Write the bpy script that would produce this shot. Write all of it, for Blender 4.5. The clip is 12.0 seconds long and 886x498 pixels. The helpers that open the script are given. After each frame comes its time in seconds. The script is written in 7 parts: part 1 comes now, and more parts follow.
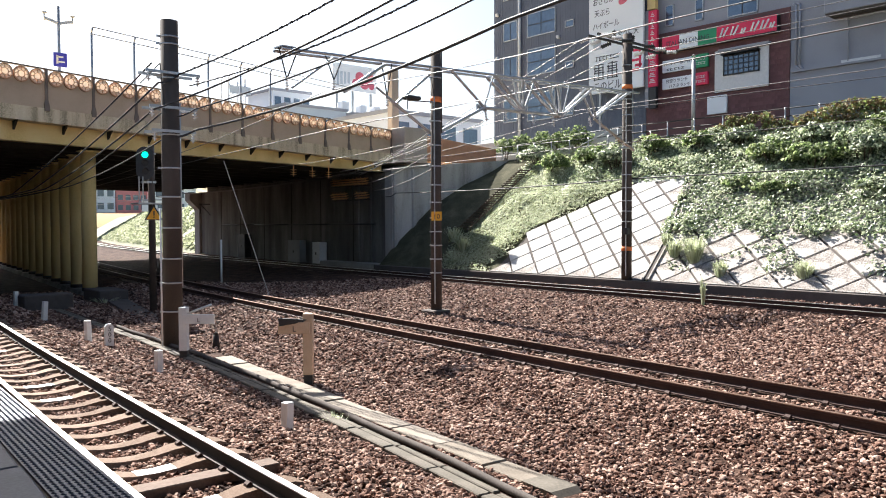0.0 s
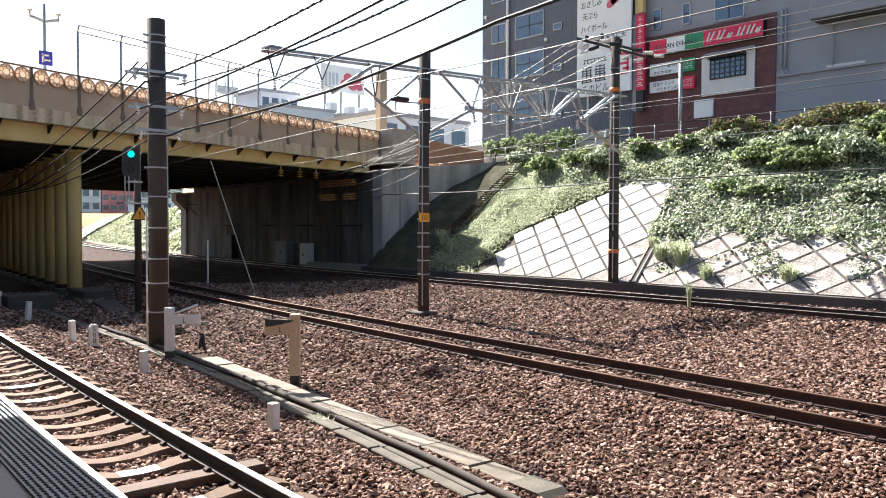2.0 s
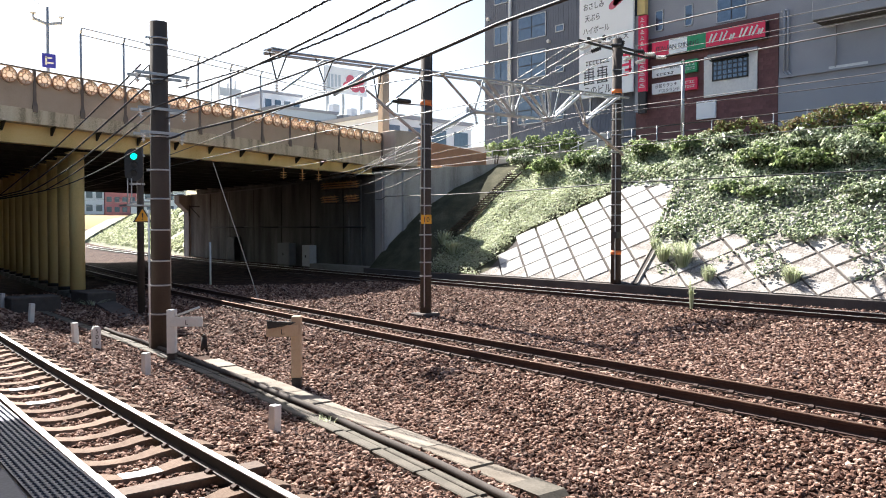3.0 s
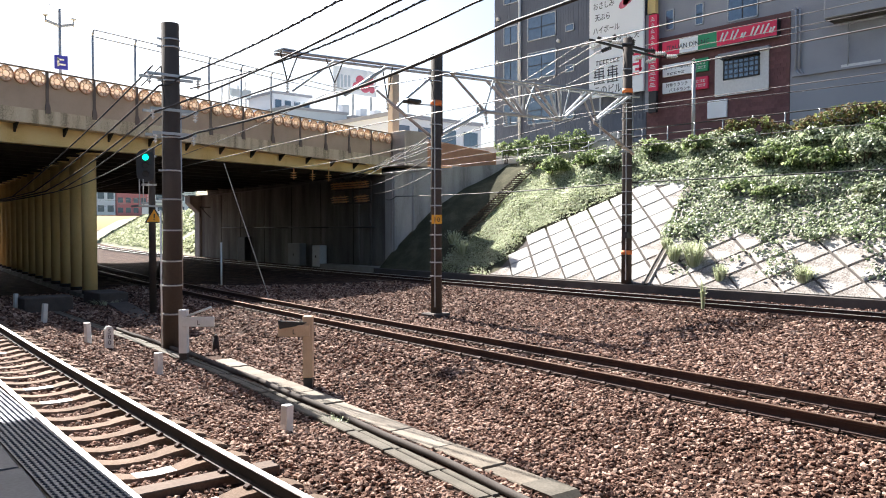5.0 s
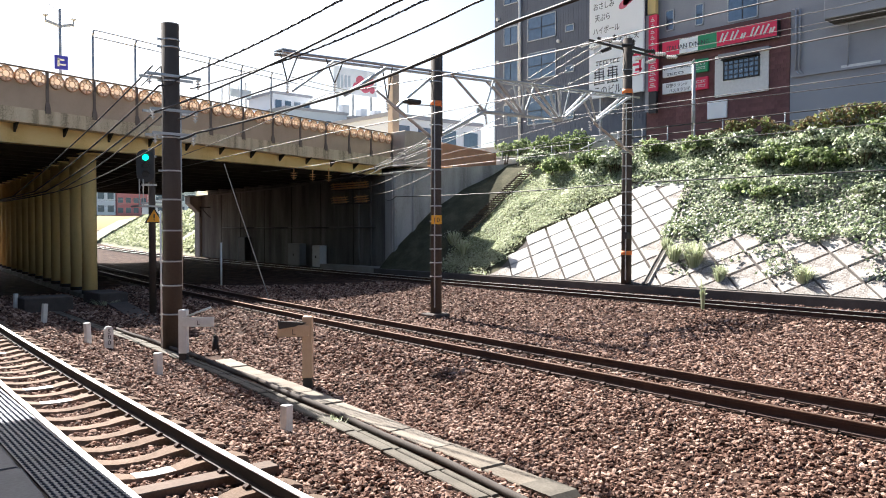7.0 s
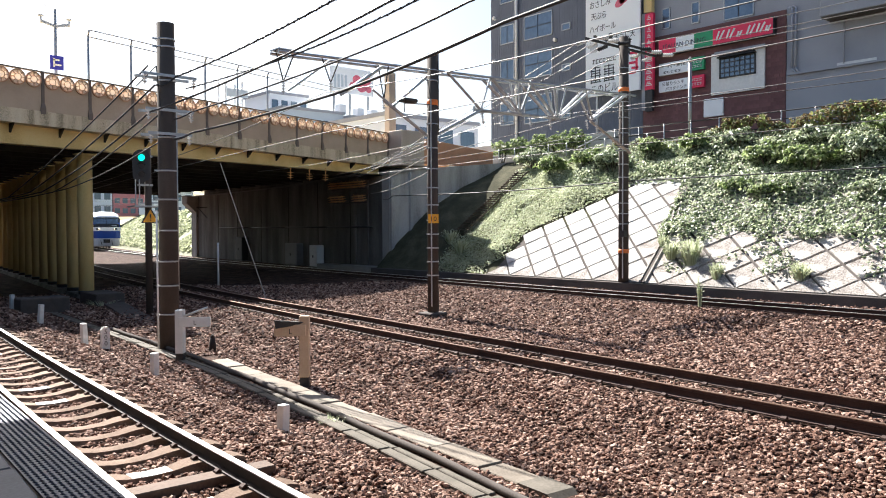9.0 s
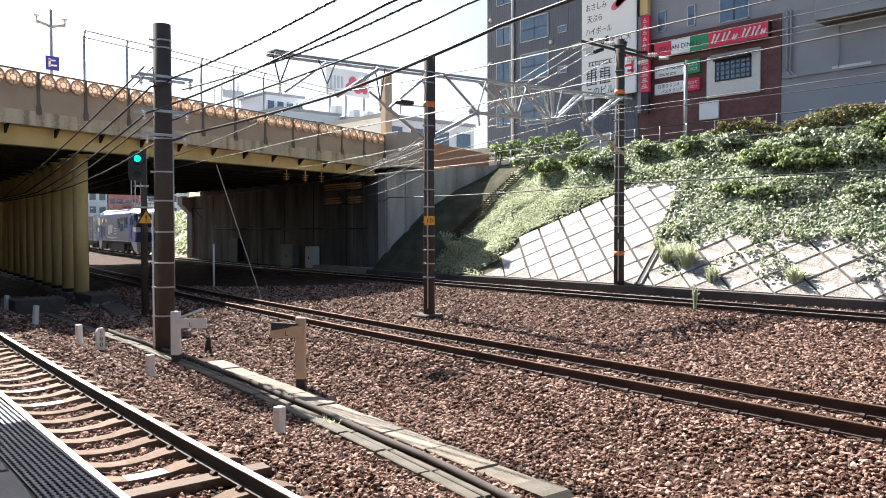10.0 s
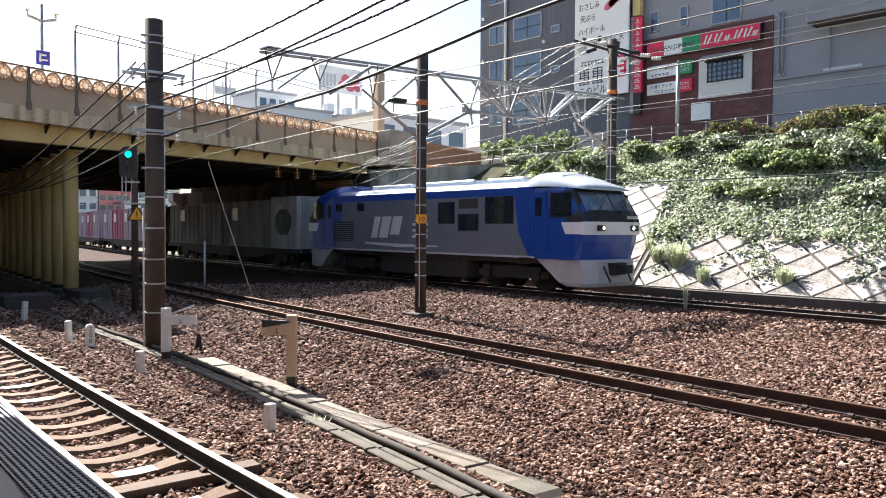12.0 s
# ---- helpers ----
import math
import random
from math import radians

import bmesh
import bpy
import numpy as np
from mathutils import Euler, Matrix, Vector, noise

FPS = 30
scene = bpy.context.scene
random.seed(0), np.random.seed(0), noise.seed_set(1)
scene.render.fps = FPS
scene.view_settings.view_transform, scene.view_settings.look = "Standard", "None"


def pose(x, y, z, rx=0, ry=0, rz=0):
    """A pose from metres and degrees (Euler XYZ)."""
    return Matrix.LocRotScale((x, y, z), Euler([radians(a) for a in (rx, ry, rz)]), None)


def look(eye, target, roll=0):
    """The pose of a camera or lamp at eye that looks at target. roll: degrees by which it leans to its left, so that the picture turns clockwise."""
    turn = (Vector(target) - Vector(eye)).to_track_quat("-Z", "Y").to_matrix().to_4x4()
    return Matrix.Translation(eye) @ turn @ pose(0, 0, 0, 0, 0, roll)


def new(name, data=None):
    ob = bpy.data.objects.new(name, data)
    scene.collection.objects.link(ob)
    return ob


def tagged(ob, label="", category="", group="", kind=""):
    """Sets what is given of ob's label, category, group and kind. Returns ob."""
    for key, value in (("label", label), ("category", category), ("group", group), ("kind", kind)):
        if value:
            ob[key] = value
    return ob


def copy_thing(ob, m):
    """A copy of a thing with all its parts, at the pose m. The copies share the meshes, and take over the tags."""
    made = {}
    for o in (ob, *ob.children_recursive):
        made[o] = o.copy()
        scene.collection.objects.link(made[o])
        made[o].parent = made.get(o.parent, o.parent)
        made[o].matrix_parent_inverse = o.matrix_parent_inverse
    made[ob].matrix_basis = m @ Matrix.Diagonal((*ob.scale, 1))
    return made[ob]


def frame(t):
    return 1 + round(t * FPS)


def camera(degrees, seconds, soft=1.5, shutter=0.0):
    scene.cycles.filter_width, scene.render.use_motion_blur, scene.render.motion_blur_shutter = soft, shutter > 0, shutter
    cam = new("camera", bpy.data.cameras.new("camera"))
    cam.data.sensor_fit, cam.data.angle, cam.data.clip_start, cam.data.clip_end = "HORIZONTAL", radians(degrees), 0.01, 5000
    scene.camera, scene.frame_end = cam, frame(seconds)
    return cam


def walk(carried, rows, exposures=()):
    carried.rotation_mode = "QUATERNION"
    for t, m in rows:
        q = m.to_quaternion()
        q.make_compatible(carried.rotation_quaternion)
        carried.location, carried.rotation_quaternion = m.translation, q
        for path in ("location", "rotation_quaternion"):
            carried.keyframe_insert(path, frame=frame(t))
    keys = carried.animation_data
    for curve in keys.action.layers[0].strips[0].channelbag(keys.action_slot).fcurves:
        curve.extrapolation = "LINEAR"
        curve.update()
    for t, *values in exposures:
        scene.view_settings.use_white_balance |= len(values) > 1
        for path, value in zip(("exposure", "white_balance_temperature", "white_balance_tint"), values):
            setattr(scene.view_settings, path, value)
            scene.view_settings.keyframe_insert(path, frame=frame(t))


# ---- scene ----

# World axes: x runs across the tracks (away from the platform), y along them towards the bridge, z = 0 at the top of the rails.
cam = camera(59.35, 12.0, soft=1.0)
walk(cam, [
    (0, pose(-0.000, -0.000, 2.300, 90, 0, -41.600) @ pose(0, 0, 0, -1.790, 0, -0.200)),
    (0.5, pose(0.015, -0.005, 2.287, 90, 0, -41.888) @ pose(0, 0, 0, -1.655, 0, -0.380)),
    (1, pose(-0.001, 0.001, 2.292, 90, 0, -42.119) @ pose(0, 0, 0, -1.588, 0, -0.369)),
    (1.5, pose(-0.007, -0.009, 2.298, 90, 0, -42.346) @ pose(0, 0, 0, -1.616, 0, -0.197)),
    (2, pose(0.001, -0.000, 2.288, 90, 0, -42.507) @ pose(0, 0, 0, -1.654, 0, 0.099)),
    (2.5, pose(-0.001, -0.015, 2.299, 90, 0, -42.515) @ pose(0, 0, 0, -1.705, 0, 0.061)),
    (3, pose(0.010, -0.021, 2.295, 90, 0, -42.304) @ pose(0, 0, 0, -1.539, 0, 0.036)),
    (5, pose(-0.008, -0.002, 2.294, 90, 0, -41.604) @ pose(0, 0, 0, -1.533, 0, -0.051)),
    (5.5, pose(-0.007, -0.011, 2.301, 90, 0, -41.386) @ pose(0, 0, 0, -1.613, 0, -0.044)),
    (6, pose(0.008, -0.005, 2.293, 90, 0, -41.516) @ pose(0, 0, 0, -1.649, 0, -0.025)),
    (6.5, pose(-0.005, -0.006, 2.296, 90, 0, -41.621) @ pose(0, 0, 0, -1.529, 0, 0.085)),
    (7, pose(-0.006, -0.012, 2.295, 90, 0, -41.597) @ pose(0, 0, 0, -1.511, 0, -0.015)),
    (9, pose(0.014, -0.013, 2.288, 90, 0, -41.787) @ pose(0, 0, 0, -1.573, 0, -0.259)),
    (9.5, pose(0.005, -0.002, 2.289, 90, 0, -41.865) @ pose(0, 0, 0, -1.550, 0, -0.161)),
    (10, pose(-0.005, -0.016, 2.298, 90, 0, -42.106) @ pose(0, 0, 0, -1.458, 0, -0.100)),
    (10.5, pose(-0.004, 0.003, 2.293, 90, 0, -42.276) @ pose(0, 0, 0, -1.529, 0, 0.166)),
    (11, pose(-0.009, -0.013, 2.299, 90, 0, -42.440) @ pose(0, 0, 0, -1.558, 0, 0.121)),
    (11.5, pose(-0.007, -0.024, 2.296, 90, 0, -42.505) @ pose(0, 0, 0, -1.495, 0, 0.320)),
    (12, pose(-0.007, -0.011, 2.288, 90, 0, -42.715) @ pose(0, 0, 0, -1.547, 0, 0.311)),
])

# ---- light ----
world = bpy.data.worlds.new("world")
scene.world = world
world.use_nodes = True
wn = world.node_tree
sky = wn.nodes.new("ShaderNodeTexSky")
sky.sky_type = 'NISHITA'
sky.sun_disc = False
sky.sun_elevation = radians(42.7)
sky.sun_rotation = radians(9.2)
sky.air_density, sky.dust_density, sky.ozone_density = 1.0, 2.0, 1.5
wn.nodes["Background"].inputs["Strength"].default_value = 0.054
wn.links.new(sky.outputs[0], wn.nodes["Background"].inputs[0])
sun_data = bpy.data.lights.new("sun", 'SUN')
sun_data.energy, sun_data.angle, sun_data.color = 5.0, radians(0.5), (1.0, 0.96, 0.905)
sun = new("sun", sun_data)
sun.matrix_world = look((0, 0, 0), (-0.16, -0.987, -0.923)) 
scene.view_settings.exposure = 1.78


# ---- building blocks ----
def mat(name, colours, rough=0.7, metal=0.0, scale=6.0, fine=60.0, bump=0.3, dist=0.01, contrast=1.0, island=0.0, per_object=0.0, streak=0.0, spec=0.5, thin=0.0):
    """Node material: a colour ramp over coarse and fine noise, with relief; streak stretches the coarse noise upright."""
    m = bpy.data.materials.new(name)
    m.use_nodes = True
    nt, lk = m.node_tree.nodes, m.node_tree.links
    b = nt["Principled BSDF"]
    b.inputs["Roughness"].default_value, b.inputs["Metallic"].default_value = rough, metal
    b.inputs["Specular IOR Level"].default_value = spec
    tc = nt.new("ShaderNodeTexCoord")
    n1, n2 = nt.new("ShaderNodeTexNoise"), nt.new("ShaderNodeTexNoise")
    n1.inputs["Scale"].default_value, n1.inputs["Detail"].default_value = scale, 5
    n2.inputs["Scale"].default_value, n2.inputs["Detail"].default_value = fine, 3
    src = tc.outputs["Object"]
    if streak:
        mp = nt.new("ShaderNodeMapping")
        mp.inputs["Scale"].default_value = (1, 1, streak)
        lk.new(src, mp.inputs[0])
        lk.new(mp.outputs[0], n1.inputs[0])
    else:
        lk.new(src, n1.inputs[0])
    lk.new(src, n2.inputs[0])
    mix = nt.new("ShaderNodeMath")
    mix.operation = 'MULTIPLY_ADD'
    mix.inputs[1].default_value = 0.45
    lk.new(n2.outputs["Fac"], mix.inputs[0])
    half = nt.new("ShaderNodeMath")
    half.operation = 'MULTIPLY'
    half.inputs[1].default_value = 0.55
    lk.new(n1.outputs["Fac"], half.inputs[0])
    lk.new(half.outputs[0], mix.inputs[2])
    value = mix.outputs[0]
    for amount, node, out in ((island, "ShaderNodeNewGeometry", "Random Per Island"), (per_object, "ShaderNodeObjectInfo", "Random")):
        if amount:
            g = nt.new(node)
            ad = nt.new("ShaderNodeMath")
            ad.operation = 'MULTIPLY_ADD'
            ad.inputs[1].default_value = amount
            sub = nt.new("ShaderNodeMath")
            sub.operation = 'SUBTRACT'
            sub.inputs[1].default_value = amount / 2
            lk.new(g.outputs[out], ad.inputs[0])
            lk.new(value, sub.inputs[0])
            lk.new(sub.outputs[0], ad.inputs[2])
            value = ad.outputs[0]
    ramp = nt.new("ShaderNodeValToRGB")
    els = ramp.color_ramp.elements
    lo, hi = 0.5 - 0.24 / contrast, 0.5 + 0.24 / contrast
    for i, col in enumerate(colours):
        p = lo + (hi - lo) * i / max(1, len(colours) - 1)
        e = els[i] if i < 2 else els.new(p)
        e.position = p
        e.color = (*col, 1)
    lk.new(value, ramp.inputs[0])
    lk.new(ramp.outputs[0], b.inputs["Base Color"])
    if thin:
        tr, mx = nt.new("ShaderNodeBsdfTranslucent"), nt.new("ShaderNodeMixShader")
        mx.inputs[0].default_value = thin
        lk.new(ramp.outputs[0], tr.inputs[0])
        lk.new(b.outputs[0], mx.inputs[1])
        lk.new(tr.outputs[0], mx.inputs[2])
        lk.new(mx.outputs[0], nt["Material Output"].inputs[0])
    if bump:
        bn = nt.new("ShaderNodeBump")
        bn.inputs["Strength"].default_value, bn.inputs["Distance"].default_value = bump, dist
        lk.new(mix.outputs[0], bn.inputs["Height"])
        lk.new(bn.outputs[0], b.inputs["Normal"])
    return m


def glow(name, colour, strength):
    m = bpy.data.materials.new(name)
    m.use_nodes = True
    b = m.node_tree.nodes["Principled BSDF"]
    b.inputs["Base Color"].default_value = (*colour, 1)
    b.inputs["Emission Color"].default_value = (*colour, 1)
    b.inputs["Emission Strength"].default_value = strength
    return m


def box(bm, x0, x1, y0, y1, z0, z1, m=None):
    vs = [bm.verts.new((x, y, z)) for z in (z0, z1) for y in (y0, y1) for x in (x0, x1)]
    if m is not None:
        for v in vs:
            v.co = m @ v.co
    for f in ((0, 2, 3, 1), (4, 5, 7, 6), (0, 1, 5, 4), (2, 6, 7, 3), (0, 4, 6, 2), (1, 3, 7, 5)):
        bm.faces.new([vs[i] for i in f])
    return vs


def tube(bm, p0, p1, r0, r1=None, seg=12, caps=True):
    """A round bar from p0 to p1."""
    p0, p1 = Vector(p0), Vector(p1)
    r1 = r0 if r1 is None else r1
    q = (p1 - p0).to_track_quat('Z', 'Y')
    rings = []
    for p, r in ((p0, r0), (p1, r1)):
        rings.append([bm.verts.new(p + q @ Vector((r * math.cos(a), r * math.sin(a), 0))) for a in (2 * math.pi * i / seg for i in range(seg))])
    for i in range(seg):
        f = bm.faces.new((rings[0][i], rings[0][(i + 1) % seg], rings[1][(i + 1) % seg], rings[1][i]))
        f.smooth = seg > 6
    if caps:
        bm.faces.new(rings[0][::-1])
        bm.faces.new(rings[1])


def loft(bm, rings, closed=True, caps=True, smooth=False):
    """Skin through rings of equally many points."""
    vv = [[bm.verts.new(p) for p in r] for r in rings]
    n = len(vv[0])
    for a, b in zip(vv, vv[1:]):
        for i in range(n if closed else n - 1):
            f = bm.faces.new((a[i], a[(i + 1) % n], b[(i + 1) % n], b[i]))
            f.smooth = smooth
    if caps and closed:
        bm.faces.new(vv[0][::-1])
        bm.faces.new(vv[-1])
    return vv


def sweep(bm, profile, path, close=True):
    """A profile of (across, up) points along a path of (x, y, z) points that runs along y."""
    rings = []
    for i, p in enumerate(path):
        a, b = Vector(path[max(0, i - 1)]), Vector(path[min(len(path) - 1, i + 1)])
        d = (b - a).normalized()
        side = Vector((d.y, -d.x, 0)).normalized()
        rings.append([Vector(p) + side * q[0] + Vector((0, 0, q[1])) for q in profile])
    return loft(bm, rings, closed=close)


def mesh_of(bm, name, material, recalc=True):
    if recalc:
        bmesh.ops.recalc_face_normals(bm, faces=bm.faces[:])
    me = bpy.data.meshes.new(name)
    bm.to_mesh(me)
    bm.free()
    for mt in (material if isinstance(material, (list, tuple)) else [material]):
        me.materials.append(mt)
    return me


def part(name, bm, material, parent, label=""):
    ob = new(name, mesh_of(bm, name, material))
    ob.parent = parent
    return tagged(ob, label)


def thing(name, bm, material, label="", category="", group="", kind="", at=None):
    ob = new(name, mesh_of(bm, name, material))
    if at is not None:
        ob.matrix_world = at
    return tagged(ob, label, category, group, kind)


def empty(name, label, category, group="", at=None, kind=""):
    ob = new(name)
    ob.empty_display_size = 0.2
    if at is not None:
        ob.matrix_world = at
    return tagged(ob, label, category, group, kind)


def bevelled(bm, width=0.01, seg=1):
    bmesh.ops.bevel(bm, geom=bm.edges[:], offset=width, segments=seg, affect='EDGES', clamp_overlap=True)
    return bm


def leaf_mesh(name, spots, material, size, seed, flat=0.5, droop=0.25, aspect=0.75):
    """Many small bent leaves, one at each of the spots (place, normal, scale)."""
    rng = np.random.default_rng(seed)
    n = len(spots)
    pos = np.array([s[0] for s in spots], float)
    nor = np.array([s[1] for s in spots], float) + rng.normal(0, flat, (n, 3))
    nor /= np.linalg.norm(nor, axis=1)[:, None]
    tan = np.cross(nor, rng.normal(0, 1, (n, 3)))
    tan /= np.linalg.norm(tan, axis=1)[:, None]
    bit = np.cross(nor, tan)
    sc = (size * rng.uniform(0.6, 1.35, n) * np.array([s[2] for s in spots]))[:, None]
    v = np.empty((n, 5, 3))
    v[:, 0] = pos - tan * sc * 0.5
    v[:, 1] = pos + bit * sc * 0.5 * aspect - nor * sc * droop * 0.6
    v[:, 2] = pos + tan * sc * 0.6 - nor * sc * droop
    v[:, 3] = pos - bit * sc * 0.5 * aspect - nor * sc * droop * 0.6
    v[:, 4] = pos + tan * sc * 0.05 + nor * sc * 0.06
    k = (np.arange(n) * 5)[:, None]
    faces = np.concatenate([k + np.array([[a, b, 4]]) for a, b in ((0, 3), (3, 2), (2, 1), (1, 0))], 1).reshape(-1, 3)
    me = bpy.data.meshes.new(name)
    me.vertices.add(n * 5)
    me.vertices.foreach_set("co", v.ravel())
    me.loops.add(faces.size)
    me.loops.foreach_set("vertex_index", faces.ravel().astype(np.int32))
    me.polygons.add(len(faces))
    me.polygons.foreach_set("loop_start", np.arange(0, faces.size, 3, dtype=np.int32))
    me.update(calc_edges=True)
    me.shade_flat()
    me.materials.append(material)
    return me


def near_x(y):
    return 2.72 + 0.03 * y + 0.001 * y * y


def mid_x(y):
    return 10.12 + 0.055 * y + 0.00105 * y * y


def far_x(y):
    return 22.15 + 0.001 * y * y if y < 140 else 22.15 + 19.6 + 0.28 * (y - 140)


def duct_a(y):
    return 6.19 + 0.106 * (y - 5.3)


def duct_b(y):
    return 5.43 + 0.165 * (y - 5.4) - 0.0045 * (y - 5.4) ** 2 if y < 18 else 6.795 + 0.055 * (y - 18)


def smooth(a, b, t):
    t = min(1, max(0, (t - a) / (b - a)))
    return t * t * (3 - 2 * t)


def ground_z(x, y):
    """The ballast bed: level under each track, hollow along the cable ducts."""
    a = near_x(y) + 1.55
    b = mid_x(y) - 1.35
    z = -0.2 - 0.05 * (1 - smooth(1.0, 1.5, abs(x - near_x(y)))) - 0.25 * smooth(a, a + 0.9, x) + 0.25 * smooth(b - 1.5, b, x)
    z -= 0.10 * smooth(mid_x(y) + 1.3, mid_x(y) + 3.2, x) * (1 - smooth(far_x(y) - 3.5, far_x(y) - 1.6, x))
    return z


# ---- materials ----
# bed kept darker than its stones, painting shade into the gaps between them
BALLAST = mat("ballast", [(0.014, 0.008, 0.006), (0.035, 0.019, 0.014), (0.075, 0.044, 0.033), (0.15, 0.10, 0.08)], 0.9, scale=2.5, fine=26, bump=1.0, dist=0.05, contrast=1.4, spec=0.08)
STONE = mat("stone", [(0.03, 0.016, 0.012), (0.125, 0.066, 0.048), (0.25, 0.153, 0.117), (0.44, 0.315, 0.255)], 0.8, scale=4, fine=70, bump=0.5, dist=0.01, island=0.5, spec=0.08)
# near-black: the shade on the near rails' facing side is in the colour
RAIL = mat("shaded_rail_steel", [(0.014, 0.010, 0.009), (0.032, 0.022, 0.018)], 0.75, 0.2, bump=0.3)
# same rusty steel in a lighter tone for rails lit on the face
RAILRUST = mat("rusty_rail", [(0.032, 0.016, 0.012), (0.07, 0.036, 0.028)], 0.8, 0.1, bump=0.3)
RAILTOP = mat("rail_head", [(0.74, 0.73, 0.71), (0.84, 0.83, 0.81)], 0.35, 0.85, scale=2, fine=30, bump=0.05)
RUSTTOP = mat("rusty_rail_head", [(0.16, 0.09, 0.06), (0.30, 0.20, 0.15)], 0.42, 0.7, scale=3, fine=40, bump=0.1)
SLEEPER = mat("sleeper_concrete", [(0.11, 0.078, 0.06), (0.225, 0.165, 0.13), (0.32, 0.25, 0.205)], 0.9, scale=3, fine=50, bump=0.4, per_object=0.3, spec=0.08)
CONC = mat("concrete", [(0.16, 0.147, 0.13), (0.28, 0.263, 0.238), (0.37, 0.352, 0.32)], 0.88, scale=1.6, fine=40, bump=0.35)
CONC_OLD = mat("stained_concrete", [(0.06, 0.056, 0.05), (0.16, 0.152, 0.138), (0.30, 0.288, 0.265)], 0.9, scale=1.1, fine=30, bump=0.4, streak=0.18, contrast=1.3, spec=0.08)
CONC_PALE = mat("pale_concrete", [(0.33, 0.315, 0.295), (0.47, 0.455, 0.435), (0.56, 0.55, 0.53)], 0.85, scale=0.9, fine=25, bump=0.3, contrast=1.2)
CONC_DIRTY = mat("weathered_slab", [(0.11, 0.088, 0.075), (0.33, 0.30, 0.275), (0.50, 0.475, 0.45)], 0.9, scale=1.1, fine=18, bump=0.4, contrast=1.9)
POLE = mat("pole_concrete", [(0.04, 0.032, 0.027), (0.075, 0.061, 0.052), (0.115, 0.096, 0.082)], 0.85, scale=2, fine=60, bump=0.25, streak=0.3, spec=0.2)
CREAM = mat("cream_paint", [(0.56, 0.39, 0.14), (0.76, 0.57, 0.25), (0.80, 0.64, 0.33)], 0.6, scale=1.3, fine=30, bump=0.1, streak=0.25, spec=0.2)
FASCIA = mat("streaked_fascia", [(0.20, 0.15, 0.09), (0.66, 0.53, 0.34), (0.80, 0.69, 0.50)], 0.85, scale=3.2, fine=30, bump=0.3, streak=0.06, contrast=1.5)
# near-black: much of the shade under the deck sits in this colour
UNDER = mat("under_deck_shade", [(0.025, 0.022, 0.018), (0.055, 0.047, 0.036)], 0.8, scale=2, fine=20, spec=0.08)
PANEL = mat("parapet_panel", [(0.44, 0.315, 0.21), (0.55, 0.41, 0.28), (0.62, 0.47, 0.34)], 0.75, scale=1.5, fine=40, bump=0.1)
POSTM = mat("parapet_steel", [(0.14, 0.10, 0.075), (0.24, 0.18, 0.135)], 0.6, scale=4, fine=60, bump=0.1)
DISC = mat("disc_terracotta", [(0.88, 0.58, 0.36), (0.92, 0.70, 0.50), (0.93, 0.78, 0.62)], 0.6, scale=6, fine=40, bump=0.1, thin=0.16)
DISCRIM = mat("disc_rim", [(0.52, 0.27, 0.13), (0.66, 0.40, 0.24)], 0.6, scale=6, fine=40, bump=0.1)
STEEL = mat("galvanised_steel", [(0.36, 0.37, 0.37), (0.52, 0.53, 0.53)], 0.45, 0.6, scale=6, fine=80, bump=0.08)
DARKSTEEL = mat("dark_steel", [(0.03, 0.03, 0.03), (0.07, 0.065, 0.06)], 0.6, 0.3, scale=6, fine=60, bump=0.1)
WIRE = mat("wire_black", [(0.015, 0.015, 0.016), (0.035, 0.033, 0.032)], 0.6, scale=6, fine=60, bump=0)
WIRELT = mat("wire_bright", [(0.13, 0.125, 0.12), (0.22, 0.21, 0.20)], 0.5, 0.4, scale=6, fine=60, bump=0)
WHITE = mat("white_paint", [(0.62, 0.62, 0.60), (0.80, 0.80, 0.78)], 0.55, scale=7, fine=60, bump=0.1)
ORANGE = mat("orange_band", [(0.75, 0.16, 0.03), (0.85, 0.25, 0.06)], 0.6, scale=8, fine=60, bump=0.1)
YELLOW = mat("yellow_plate", [(0.80, 0.36, 0.02), (0.88, 0.45, 0.04)], 0.55, scale=8, fine=60, bump=0.05)
BLACK = mat("black_paint", [(0.012, 0.012, 0.013), (0.03, 0.03, 0.032)], 0.5, scale=8, fine=60, bump=0.05)
CERAMIC = mat("insulator", [(0.55, 0.54, 0.52), (0.75, 0.74, 0.72)], 0.25, scale=8, fine=60, bump=0)


# ---- ground ----
def build_ground():
    bm = bmesh.new()
    xs = [-900, -300, -60, -12, -4] + [-1.6 + 0.3 * i for i in range(110)] + [33, 36]
    ys = [-900, -250, -60, -25] + [-10 + 0.75 * i for i in range(90)] + [62, 70, 80, 95, 110, 130, 160, 220, 400, 1500]
    grid = []
    for y in ys:
        yy = min(max(y, -20), 70)
        grid.append([bm.verts.new((x, y, (ground_z(x, yy) if -3 < x < 31 else -0.25) + 0.02 * noise.noise((x * 0.6, y * 0.6, 0)))) for x in xs + [60, 200, 1500]])
    for a, b in zip(grid, grid[1:]):
        for i in range(len(a) - 1):
            bm.faces.new((a[i], a[i + 1], b[i + 1], b[i])).smooth = True
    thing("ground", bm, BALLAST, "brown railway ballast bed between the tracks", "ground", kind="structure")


build_ground()


def rail_profile():
    return [(-0.065, -0.153), (0.065, -0.153), (0.065, -0.138), (0.012, -0.12), (0.012, -0.045), (0.033, -0.035), (0.033, 0.0), (-0.033, 0.0), (-0.033, -0.035), (-0.012, -0.045), (-0.012, -0.12), (-0.065, -0.138)]


